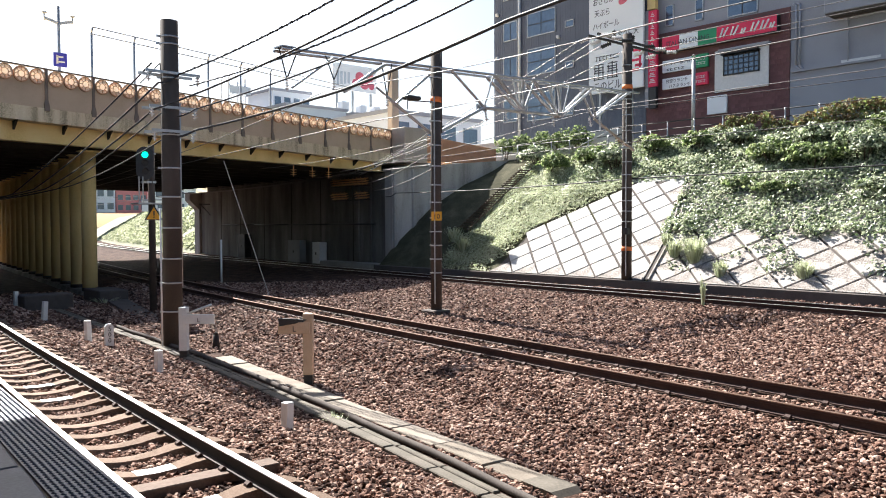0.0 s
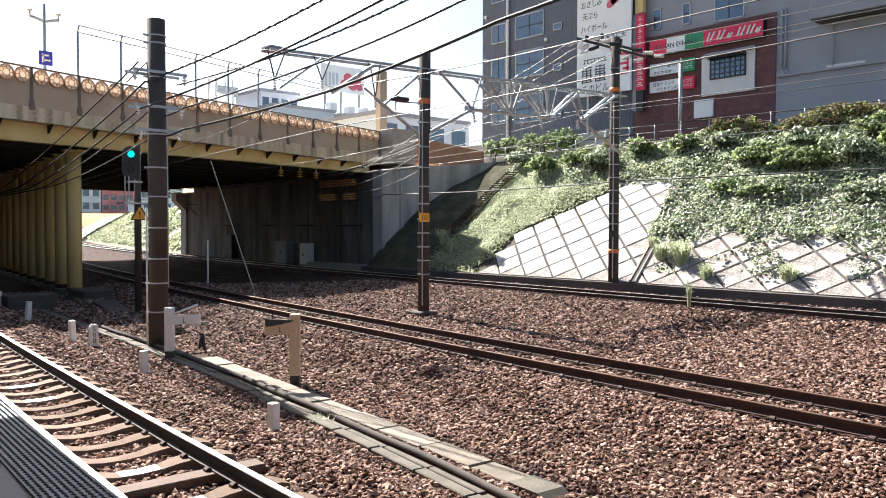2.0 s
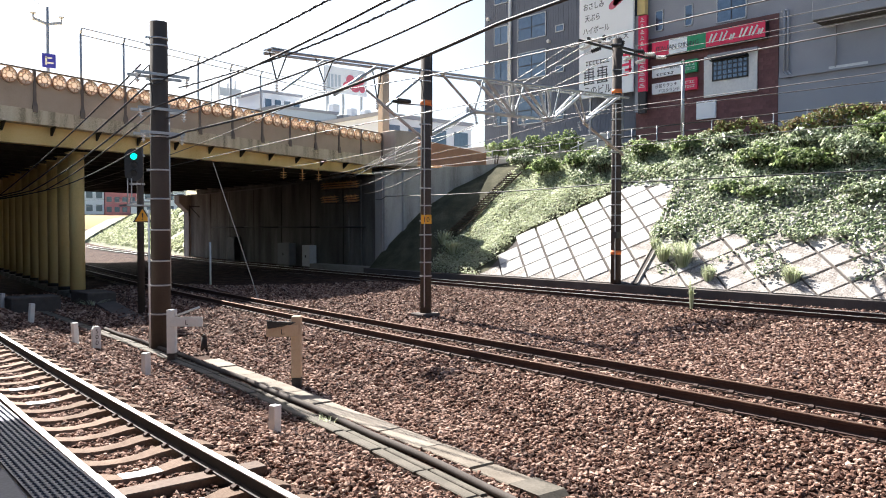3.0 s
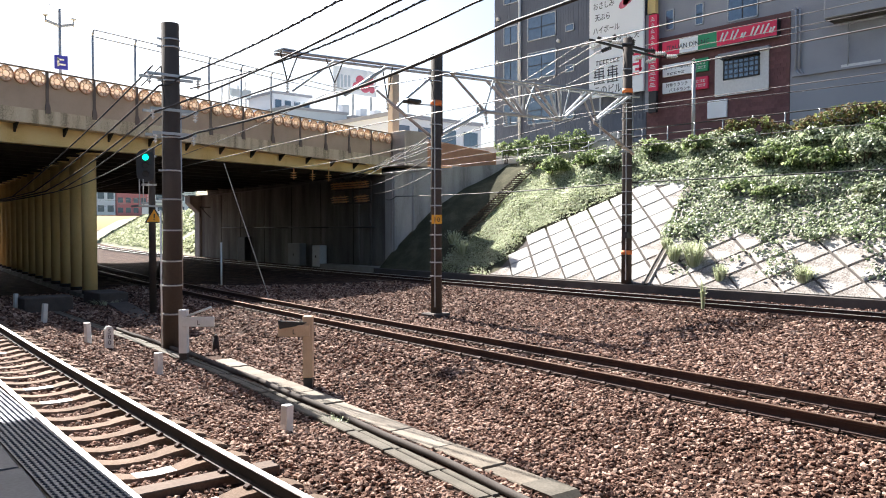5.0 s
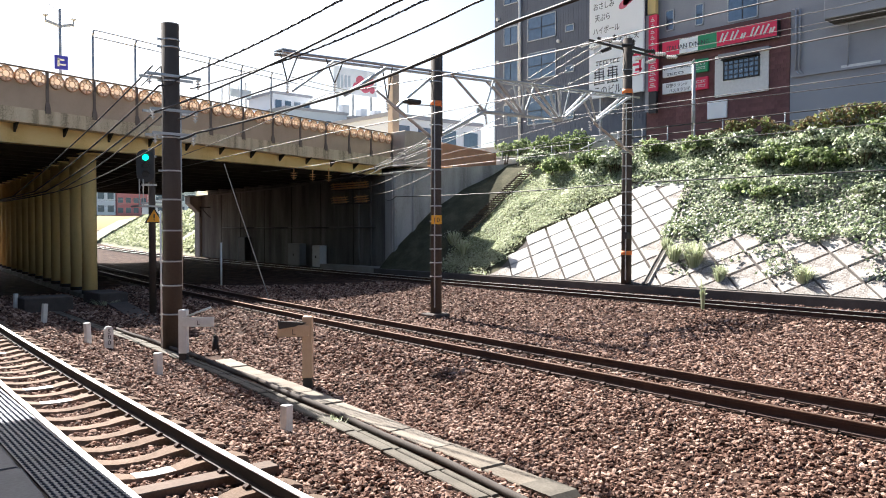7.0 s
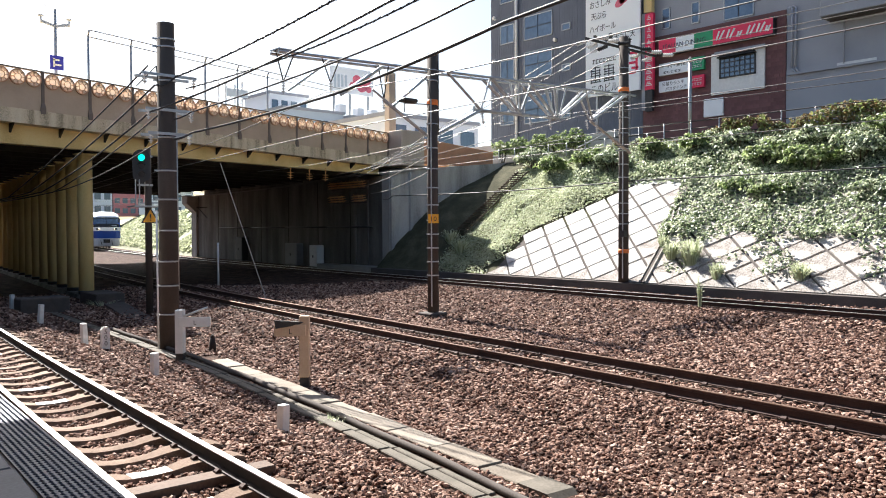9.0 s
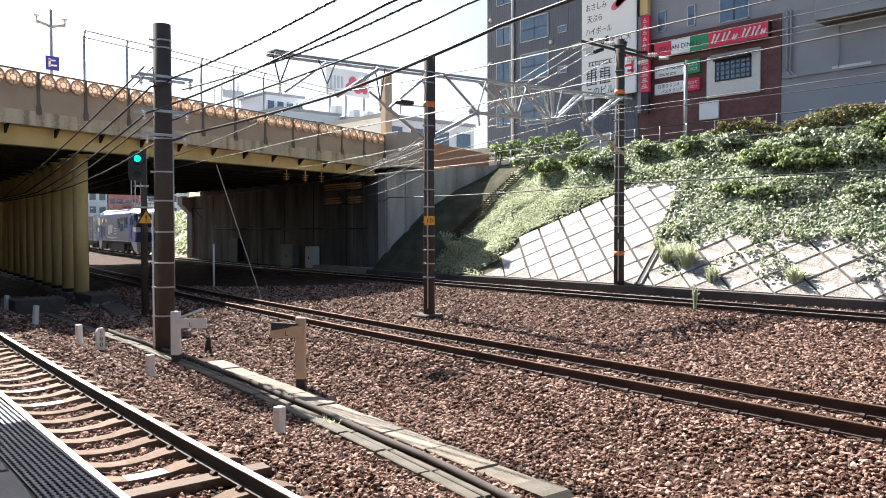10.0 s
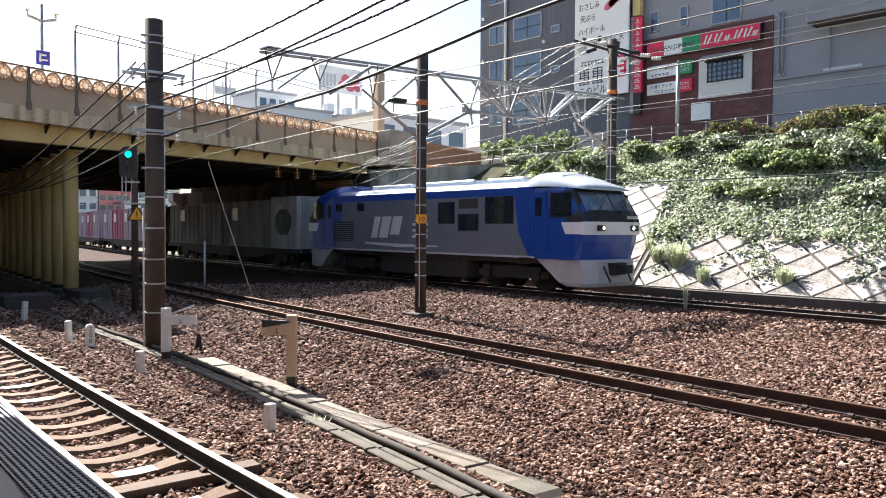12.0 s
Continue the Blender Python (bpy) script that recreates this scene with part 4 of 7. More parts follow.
CPALE = mat("container_pale", [(0.26, 0.27, 0.265), (0.52, 0.54, 0.53), (0.68, 0.70, 0.69)], 0.7, scale=1.2, fine=40, bump=0.08, contrast=1.4, streak=0.25, spec=0.2)


def build_loco():
    """Front end at y = 0, body behind it along +y; the viewer's side is -x."""
    L, hw = 17.2, 1.44
    loco = empty("locomotive", "blue and grey electric freight locomotive with lit headlamps", "locomotive")
    # main body: grey sides with blue cab ends
    bm = bmesh.new()
    box(bm, -hw, hw, 2.55, L - 2.3, 1.15, 3.25)
    part("body", bm, GREY, loco, "grey painted body side")
    bm = bmesh.new()
    loft(bm, [[(-hw - 0.0, y, 3.25), (-hw, y, 3.52), (-hw + 0.2, y, 3.62), (hw - 0.2, y, 3.62), (hw, y, 3.52), (hw, y, 3.25)] for y in (2.4, L - 2.2)])
    part("cant_rail", bm, BLUE, loco, "blue band under the roof")
    bm = bmesh.new()
    loft(bm, [[(-hw + 0.04, y, 3.5), (-hw + 0.12, y, 3.64), (-hw + 0.5, y, 3.74), (hw - 0.5, y, 3.74), (hw - 0.12, y, 3.64), (hw - 0.04, y, 3.5)] for y in (2.2, L - 2.2)])
    part("roof", bm, ROOFM, loco, "pale shiny roof")
    for rear in (False, True):
        def P(x, y, z):
            return (x, L - y, z) if rear else (x, y, z)
        # cab: side and lower front in blue, raked screen band in black
        bm = bmesh.new()
        rings = []
        for z, y, w in ((1.15, 0.28, 1.30), (1.75, 0.12, 1.36), (2.28, 0.05, 1.38), (2.32, 0.05, 1.38)):
            rings.append([P(-hw, 2.6, z), P(-hw, 0.62, z), P(-w, y + 0.22, z), P(-0.9, y + 0.05, z), P(0, y, z), P(0.9, y + 0.05, z), P(w, y + 0.22, z), P(hw, 0.62, z), P(hw, 2.6, z)])
        loft(bm, rings)
        cab = part("cab", bm, BLUE, loco, "blue cab with a raked windscreen")
        bm = bmesh.new()
        rings = []
        for z, y, w, s in ((2.32, 0.05, 1.38, 1.0), (2.75, 0.24, 1.36, 1.0), (3.38, 0.62, 1.27, 0.97), (3.46, 0.68, 1.24, 0.96)):
            rings.append([P(-hw * s, 2.6, z), P(-hw * s, max(0.62, y + 0.42), z), P(-w, y + 0.22, z), P(-0.9, y + 0.05, z), P(0, y, z), P(0.9, y + 0.05, z), P(w, y + 0.22, z), P(hw * s, max(0.62, y + 0.42), z), P(hw * s, 2.6, z)])
        loft(bm, rings)
        part("upper_cab", bm, BLUE, loco)
        # black mask and glass of the windscreen
        def screen(za, zb, xa, xb, off, material, name, label):
            bm = bmesh.new()
            rr = []
            for z in (za, zb):
                f = (z - 2.32) / (3.46 - 2.32)
                yb = 0.05 + 0.63 * f ** 1.15 if z > 2.32 else 0.05
                row = []
                for k in range(7):
                    x = xa + (xb - xa) * k / 6
                    yy = yb + 0.05 * min(1, abs(x) / 0.9) + max(0, abs(x) - 0.9) * 0.42 - off
                    row.append(Vector(P(x, yy, z)))
                rr.append(row)
            inner = [[p + Vector(P(0, 0.02, 0)) - Vector(P(0, 0, 0)) for p in row] for row in rr]
            loft(bm, [rr[0] + inner[0][::-1], rr[1] + inner[1][::-1]])
            return part(name, bm, material, loco, label)
        screen(2.36, 3.40, -1.30, 1.30, 0.05, BLACK, "screen_mask", "black surround of the windscreen")
        screen(2.72, 3.30, -1.2, -0.03, 0.062, WINDSCREEN, "windscreen", "dark windscreen glass")
        screen(2.72, 3.30, 0.03, 1.2, 0.062, WINDSCREEN, "windscreen", "dark windscreen glass")
        bm = bmesh.new()
        for x0, x1 in ((-0.95, -0.35), (0.2, 0.75)):
            tube(bm, P(x0, 0.12, 2.55), P(x1, 0.30, 3.05), 0.014, seg=6)
            tube(bm, P(x1 - 0.25, 0.26, 2.98), P(x1 + 0.12, 0.40, 3.2), 0.012, seg=6)
        part("wiper", bm, DARKSTEEL, loco)
        bm = bmesh.new()
        for k in range(5):
            box(bm, 0.52 + 0.11 * k, 0.60 + 0.11 * k, *((L - 0.09, L - 0.05) if rear else (0.05, 0.09)), 2.46, 2.56)
        part("number_bar", bm, LOGO, loco, "pale number shown as bars")
        # white stripe with headlamps, skirt, cab roof
        bm = bmesh.new()
        rr = []
        for z in (1.95, 2.36):
            row = [Vector(P(x, 0.02 + 0.05 * min(1, abs(x) / 0.9) + max(0, abs(x) - 0.9) * 0.36, z)) for x in (-1.42, -1.36, -0.9, 0, 0.9, 1.36, 1.42)]
            rr.append(row + [p + Vector((0, -0.1 if rear else 0.1, 0)) for p in row[::-1]])
        loft(bm, rr)
        part("front_stripe", bm, LOCOWHITE, loco, "white stripe across the front")
        for sx in (-0.85, 0.85):
            bm = bmesh.new()
            y0 = -0.005 + 0.05
            box(bm, sx - 0.19, sx + 0.19, *((L - y0 - 0.0, L - y0 + 0.05) if rear else (y0 - 0.05, y0)), 2.07, 2.25)
            ho = part("headlamp_box", bevelled(bm, 0.01), BLACK, loco, "black headlamp housing")
            for k, ox in enumerate((-0.085, 0.085)):
                bm = bmesh.new()
                tube(bm, P(sx + ox, y0 - 0.062, 2.16), P(sx + ox, y0 - 0.045, 2.16), 0.052, seg=16)
                part("headlamp", bm, HEADLAMP if (not rear and ox * sx < 0) else LENS_OFF, ho, "lit headlamp" if not rear else "unlit lamp")
        bm = bmesh.new()
        loft(bm, [[P(-w, y1, z), P(-w * 0.98, y + 0.25, z), P(-0.85, y, z), P(0.85, y, z), P(w * 0.98, y + 0.25, z), P(w, y1, z)] for z, y, y1, w in ((1.16, 0.2, 2.3, 1.38), (0.75, 0.12, 1.75, 1.36), (0.42, 0.1, 1.35, 1.33), (0.3, 0.16, 1.05, 1.28))])
        part("skirt", bm, SKIRT, loco, "light grey snow skirt under the cab")
        bm = bmesh.new()
        box(bm, -0.18, 0.18, *((L - 0.15, L + 0.42) if rear else (-0.42, 0.15)), 0.74, 1.0)
        box(bm, -0.32, 0.32, *((L - 0.2, L + 0.08) if rear else (-0.08, 0.2)), 0.68, 1.06)
        tube(bm, P(0.5, 0.12, 0.95), P(0.55, -0.1, 0.45), 0.03, seg=8)
        tube(bm, P(-0.6, 0.12, 0.95), P(-0.5, -0.08, 0.45), 0.03, seg=8)
        part("coupler", bm, BOGIE, loco, "black knuckle coupler and hoses")
        bm = bmesh.new()
        for a, b in (((-1.1, 0.02, 1.1), (-0.3, -0.06, 1.08)), ((0.3, -0.06, 1.08), (1.1, 0.02, 1.1))):
            tube(bm, P(*a), P(*b), 0.018, seg=6)
        part("handrail", bm, SKIRT, loco)
        # domed cab roof
        bm = bmesh.new()
        rr = []
        for y, zt, w, ze in ((0.42, 3.44, 1.16, 3.38), (0.75, 3.60, 1.26, 3.42), (1.15, 3.76, 1.36, 3.46), (1.7, 3.94, 1.42, 3.5), (2.15, 4.06, 1.44, 3.52), (2.5, 4.05, 1.44, 3.52), (2.75, 3.88, 1.44, 3.5), (2.95, 3.70, 1.44, 3.48)):
            rr.append([P(w * math.cos(math.pi * (1 - i / 12)), y, ze + (zt - ze) * math.sin(math.pi * i / 12) ** 0.6) for i in range(13)])
        vv = loft(bm, rr, closed=False, smooth=True)
        bm.faces.new(vv[0])
        part("cab_roof", bm, ROOFM if not rear else BLUE, loco, "pale domed cab roof")
        # doors and side windows
        for sx in (-1, 1):
            xs = sx * hw
            def q(bm, y0, y1, z0, z1, th):
                ya, yb = (L - y1, L - y0) if rear else (y0, y1)
                box(bm, min(xs, xs + sx * th), max(xs, xs + sx * th), ya, yb, z0, z1)
            bm = bmesh.new()
            q(bm, 0.75, 1.6, 2.55, 3.28, 0.012)
            part("side_window", bm, GLASS, loco, "dark cab side window")
            bm = bmesh.new()
            q(bm, 1.82, 2.45, 1.3, 3.35, 0.014)
            door = part("cab_door", bevelled(bm, 0.006), BLUE, loco, "blue cab door")
            bm = bmesh.new()
            q(bm, 2.0, 2.28, 2.55, 3.15, 0.022)
            part("pane", bm, GLASS, door)
            bm = bmesh.new()
            for yy in (1.74, 2.52):
                ya = L - yy if rear else yy
                tube(bm, (xs + sx * 0.05, ya, 1.4), (xs + sx * 0.05, ya, 2.6), 0.018, seg=6)
            part("grab_rail", bm, BLUE, loco)
            # the white stripe and the black mask carried round the corner onto the side
            for name, material, label, rows in (("side_stripe", LOCOWHITE, "white stripe end on the cab side", ((1.965, ((1.452, 0.98), (1.452, 0.62), (1.43, 0.24))), (2.345, ((1.452, 1.16), (1.452, 0.62), (1.43, 0.24))))), ("side_mask", BLACK, "black surround of the cab glass", ((2.36, ((1.452, 1.0), (1.452, 0.64), (1.395, 0.23))), (2.56, ((1.452, 0.80), (1.452, 0.70), (1.39, 0.30))), (3.36, ((1.416, 1.10), (1.412, 1.04), (1.285, 0.78)))))):
                bm = bmesh.new()
                loft(bm, [[P(sx * x, y, z) for x, y in pts] + [P(sx * (x - 0.03), y + 0.03, z) for x, y in pts[::-1]] for z, pts in rows])
                part(name, bm, material, loco, label)
            bm = bmesh.new()
            q(bm, 1.60, 1.64, 2.5, 3.32, 0.02)
            q(bm, 0.75, 1.64, 2.5, 2.54, 0.02)
            part("window_frame", bm, BLACK, loco)
            # slanting blue field behind the cab
            bm = bmesh.new()
            tri = [(2.3, 1.17), (2.55, 1.17), (3.05, 2.0), (3.25, 3.26), (2.3, 3.26)]
            loft(bm, [[P(xs + sx * d, y, z) for y, z in tri] for d in (0.0, 0.008)])
            part("colour_field", bm, BLUE, loco)
    # side fittings: windows, grilles, logo shape
    for sx in (-1, 1):
        xs = sx * hw
        def plate(name, y0, y1, z0, z1, material, label="", th=0.014, parent=loco):
            bm = bmesh.new()
            box(bm, min(xs, xs + sx * th), max(xs, xs + sx * th), y0, y1, z0, z1)
            return part(name, bm, material, parent, label)
        plate("machine_window", 3.3, 4.7, 2.3, 3.24, GLASS, "dark machine room window")
        plate("machine_window", 6.35, 7.3, 2.3, 3.1, GLASS, "dark machine room window")
        plate("vent", 5.1, 6.1, 2.85, 3.2, DARKSTEEL, "dark vent")
        plate("vent", 5.05, 6.15, 2.05, 2.65, GLASS, "dark vent")
        plate("sill_band", 2.3, L - 2.3, 1.155, 1.225, SKIRT, "pale band along the bottom of the body", 0.02)
        for yy in (12.3, 14.0):
            plate("machine_window", yy, yy + 0.5, 2.85, 3.18, GLASS, "small dark window")
        gr = plate("grille", 13.1, 14.7, 1.55, 2.4, DARKSTEEL, "louvred grille")
        for k in range(9):
            bm = bmesh.new()
            box(bm, min(xs, xs + sx * 0.03), max(xs, xs + sx * 0.03), 13.15, 14.65, 1.6 + 0.088 * k, 1.63 + 0.088 * k)
            part("louvre", bm, GREY, gr)
        # plain slanted logo shapes
        for y0, wd, z0, z1 in ((11.75, 0.42, 1.72, 2.6), (11.2, 0.62, 1.72, 2.6), (10.45, 0.62, 1.86, 2.6)):
            bm = bmesh.new()
            sh = 0.32
            o0, o1 = sh * (z0 - 1.7), sh * (z1 - 1.7)
            pr = [(y0 - o0, z0), (y0 - wd - o0, z0), (y0 - wd - o1, z1), (y0 - o1, z1)]
            loft(bm, [[(xs + sx * d, y, z) for y, z in pr] for d in (0.0, 0.012)])
            part("logo_bar", bm, LOGO, loco, "slanted silver logo shape")
        bm = bmesh.new()
        pr = [(12.2, 1.46), (9.9, 1.36), (7.3, 1.42), (7.3, 1.46), (9.9, 1.50), (12.2, 1.54)]
        loft(bm, [[(xs + sx * d, y, z) for y, z in pr] for d in (0.0, 0.012)])
        part("logo_bar", bm, LOGO, loco)
        for k, y0 in enumerate((8.9, 8.35)):
            for j in range(3):
                bm = bmesh.new()
                box(bm, min(xs, xs + sx * 0.012), max(xs, xs + sx * 0.012), y0 - 0.42, y0, 1.75 + 0.24 * j, 1.85 + 0.24 * j)
                part("logo_bar", bm, LOGO, loco)
        for yy in (2.75, L - 2.6):
            for j in range(4):
                bm = bmesh.new()
                box(bm, min(xs * 0.98, xs + sx * 0.06), max(xs * 0.98, xs + sx * 0.06), yy - 0.22, yy + 0.22, 0.55 + 0.2 * j, 0.575 + 0.2 * j)
                part("step", bm, BOGIE, loco)
    # roof gear
    for y0, y1, w in ((3.6, 5.4, 0.7), (6.0, 9.2, 0.85), (9.8, 12.6, 0.8)):
        bm = bmesh.new()
        box(bm, -w, w, y0, y1, 3.7, 3.93)
        part("roof_box", bevelled(bm, 0.03), ROOFM, loco)
    for y0 in (3.1, 13.9):
        bm = bmesh.new()
        for sx in (-0.55, 0.55):
            tube(bm, (sx, y0, 3.82), (sx * 0.9, y0 + 0.9, 4.0), 0.025, seg=6)
            tube(bm, (sx * 0.9, y0 + 0.9, 4.0), (sx * 0.7, y0 - 0.5 if y0 < 10 else y0 + 0.1, 4.75), 0.022, seg=6)
        tube(bm, (-0.8, y0 - 0.5 if y0 < 10 else y0 + 0.1, 4.77), (0.8, y0 - 0.5 if y0 < 10 else y0 + 0.1, 4.77), 0.03, seg=6)
        part("pantograph", bm, DARKSTEEL, loco, "raised pantograph")
    # underframe, bogies and wheels
    bm = bmesh.new()
    box(bm, -1.2, 1.2, 5.9, 11.4, 0.3, 1.14)
    box(bm, -1.3, 1.3, 1.8, L - 1.8, 0.98, 1.148)
    part("underframe", bevelled(bm, 0.03), BOGIE, loco)
    wheels(loco, (2.6, 5.0, 7.5, 9.7, 12.2, 14.6), 0.56, 1.18)
    for yc in (3.8, 8.6, 13.4):
        bogie(loco, yc, 1.2, 1.16)
    return loco


def wheels(parent, ys, r, hx):
    bm = bmesh.new()
    for sx in (-1, 1):
        tube(bm, (sx * 0.50, 0, 0), (sx * 0.63, 0, 0), r, seg=20)
        tube(bm, (sx * 0.49, 0, 0), (sx * 0.52, 0, 0), r + 0.03, seg=20)
    tube(bm, (-0.6, 0, 0), (0.6, 0, 0), 0.08, seg=8)
    me = mesh_of(bm, "wheelset", BOGIE)
    for y in ys:
        ob = new("wheelset", me)
        ob.parent = parent
        ob.location = (0, y, r)


def bogie(parent, yc, half, zt):
    bm = bmesh.new()
    for sx in (-1, 1):
        pr = [(-half - 0.5, 0.45), (-half - 0.5, 0.68), (-half * 0.5, 0.86), (half * 0.5, 0.86), (half + 0.5, 0.68), (half + 0.5, 0.45), (half * 0.4, 0.42), (-half * 0.4, 0.42)]
        loft(bm, [[(sx * d, yc + y, z) for y, z in pr] for d in (0.82, 0.98)])
        for y in (-half, half):
            tube(bm, (sx * 0.98, yc + y, 0.5), (sx * 1.1, yc + y, 0.5), 0.18, seg=12)
            box(bm, sx * 1.02 - 0.06, sx * 1.02 + 0.06, yc + y - 0.2, yc + y + 0.2, 0.65, 0.85)
    box(bm, -0.9, 0.9, yc - 0.25, yc + 0.25, 0.4, 0.95)
    part("bogie", bm, BOGIE, parent)


def container(parent, y0, length, h, material, label, tag=True):
    """A ribbed steel freight container on the wagon."""
    bm = bmesh.new()
    box(bm, -1.2, 1.2, y0, y0 + length, 1.05, 1.05 + h)
    bevelled(bm, 0.02)
    c = part("container", bm, material, parent, label)
    n = max(4, int(length / 0.75))
    bm = bmesh.new()
    for sx in (-1, 1):
        for i in range(n + 1):
            y = y0 + 0.04 + (length - 0.08) * i / n
            w = 0.05 if i % 3 == 0 else 0.028
            box(bm, sx * 1.2 - 0.035, sx * 1.2 + 0.035, y - w, y + w, 1.1, 1.0 + h)
        for z in (1.09, 1.05 + h * 0.5, 1.02 + h):
            box(bm, sx * 1.2 - 0.04, sx * 1.2 + 0.04, y0 + 0.02, y0 + length - 0.02, z - 0.04, z + 0.04)
    for yy in (y0, y0 + length):
        for x in (-0.9, -0.3, 0.3, 0.9):
            tube(bm, (x, yy, 1.15), (x, yy, 0.95 + h), 0.025, seg=6)
        for z in (1.5, 2.4):
            box(bm, -1.15, 1.15, yy - 0.03, yy + 0.03, z, z + 0.05)
    part("ribs", bm, material, c)
    for yy in (y0 + length * 0.72,):
        for sx in (-1, 1):
            bm = bmesh.new()
            box(bm, sx * 1.215 - 0.03, sx * 1.215 + 0.03, yy - 0.38, yy + 0.38, 1.05 + h * 0.58, 1.05 + h * 0.86)
            part("label_plate", bm, LOGO, c, "pale panel on the container side")
    return c


def build_wagon(loads, label):
    L = 20.2
    w = empty("container_wagon", label, "freight wagon", "container wagons")
    bm = bmesh.new()
    box(bm, -1.2, 1.2, 0.35, L - 0.35, 0.82, 1.04)
    for sx in (-1, 1):
        pr = [(2.0, 1.03), (L - 2.0, 1.03), (L - 5.5, 0.5), (5.5, 0.5)]
        loft(bm, [[(sx * d, y, z) for y, z in pr] for d in (1.0, 1.14)])
    part("frame", bm, BOGIE, w)
    bm = bmesh.new()
    for y in (0.3, L - 0.34):
        for x in (-1.1, -0.55, 0.55, 1.1):
            tube(bm, (x, y, 0.85), (x, y, 2.0), 0.022, seg=6)
        for z in (1.4, 1.98):
            tube(bm, (-1.1, y, z), (1.1, y, z), 0.022, seg=6)
        box(bm, -0.1, 0.1, y - 0.5, y + 0.5, 0.75, 0.98)
    part("end_rail", bm, SKIRT, w, "pale end railing")
    wheels(w, (2.1, 4.0, L - 4.0, L - 2.1), 0.43, 1.1)
    for yc in (3.05, L - 3.05):
        bogie(w, yc, 0.95, 1.0)
    for y0, ln, h, m, lab in loads:
        container(w, y0, ln, h, m, lab)
    return w


def build_train():
    loco = build_loco()
    five = lambda cols: [(0.6 + 3.84 * i, 3.7, 2.5, {"m": MAGENTA, "v": MAUVE, "g": CGREY}[c], {"m": "magenta container", "v": "mauve container", "g": "grey container"}[c]) for i, c in enumerate(cols)]
    first = [(0.5, 2.9, 2.62, CPALE, "short pale grey container"), (3.5, 6.4, 2.5, CGREY, "long grey container"), (10.3, 9.0, 2.5, CGREY, "long grey container")]
    wags = [build_wagon(first, "flat wagon carrying two long grey containers")]
    for cols in ("gvvmv", "vmvvm", "mvvmv", "vvmvg", "vmvmv"):
        wags.append(build_wagon(five(cols), "flat wagon carrying magenta and mauve freight containers"))
    for sx in (-1, 1):
        bm = bmesh.new()
        loft(bm, [[(sx * 1.25 + d, 1.95 + 0.95 * math.cos(a), 2.4 + 0.7 * math.sin(a)) for a in (math.pi * (i + 0.5) / 4 for i in range(8))] for d in (-0.02, 0.02)])
        part("dark_panel", bm, CDARK, wags[0], "faded dark patch on the container side")
    for ob in [loco] + wags:
        ob.scale = (1.07, 1.07, 1.07)
    return loco, wags


LOCO, WAGONS = build_train()


# ---- paved and overgrown embankment ----
UP = Vector((1, 0, SLOPE)).normalized()
OUT = Vector((-SLOPE, 0, 1)).normalized()


def on_bank(y, u, h=0.0):
    return Vector((TOE_X, 0, TOE_Z)) + UP * u + OUT * h + Vector((0, y, 0))


def slab_mesh(material, name):
    bm = bmesh.new()
    r = 0.752
    pts = [(r, 0), (0, r), (-r, 0), (0, -r)]
    loft(bm, [[(x * s, y * s, z) for x, y in pts] for s, z in ((0.925, -0.06), (0.925, 0.05), (0.90, 0.07))])
    return mesh_of(bm, name, material)


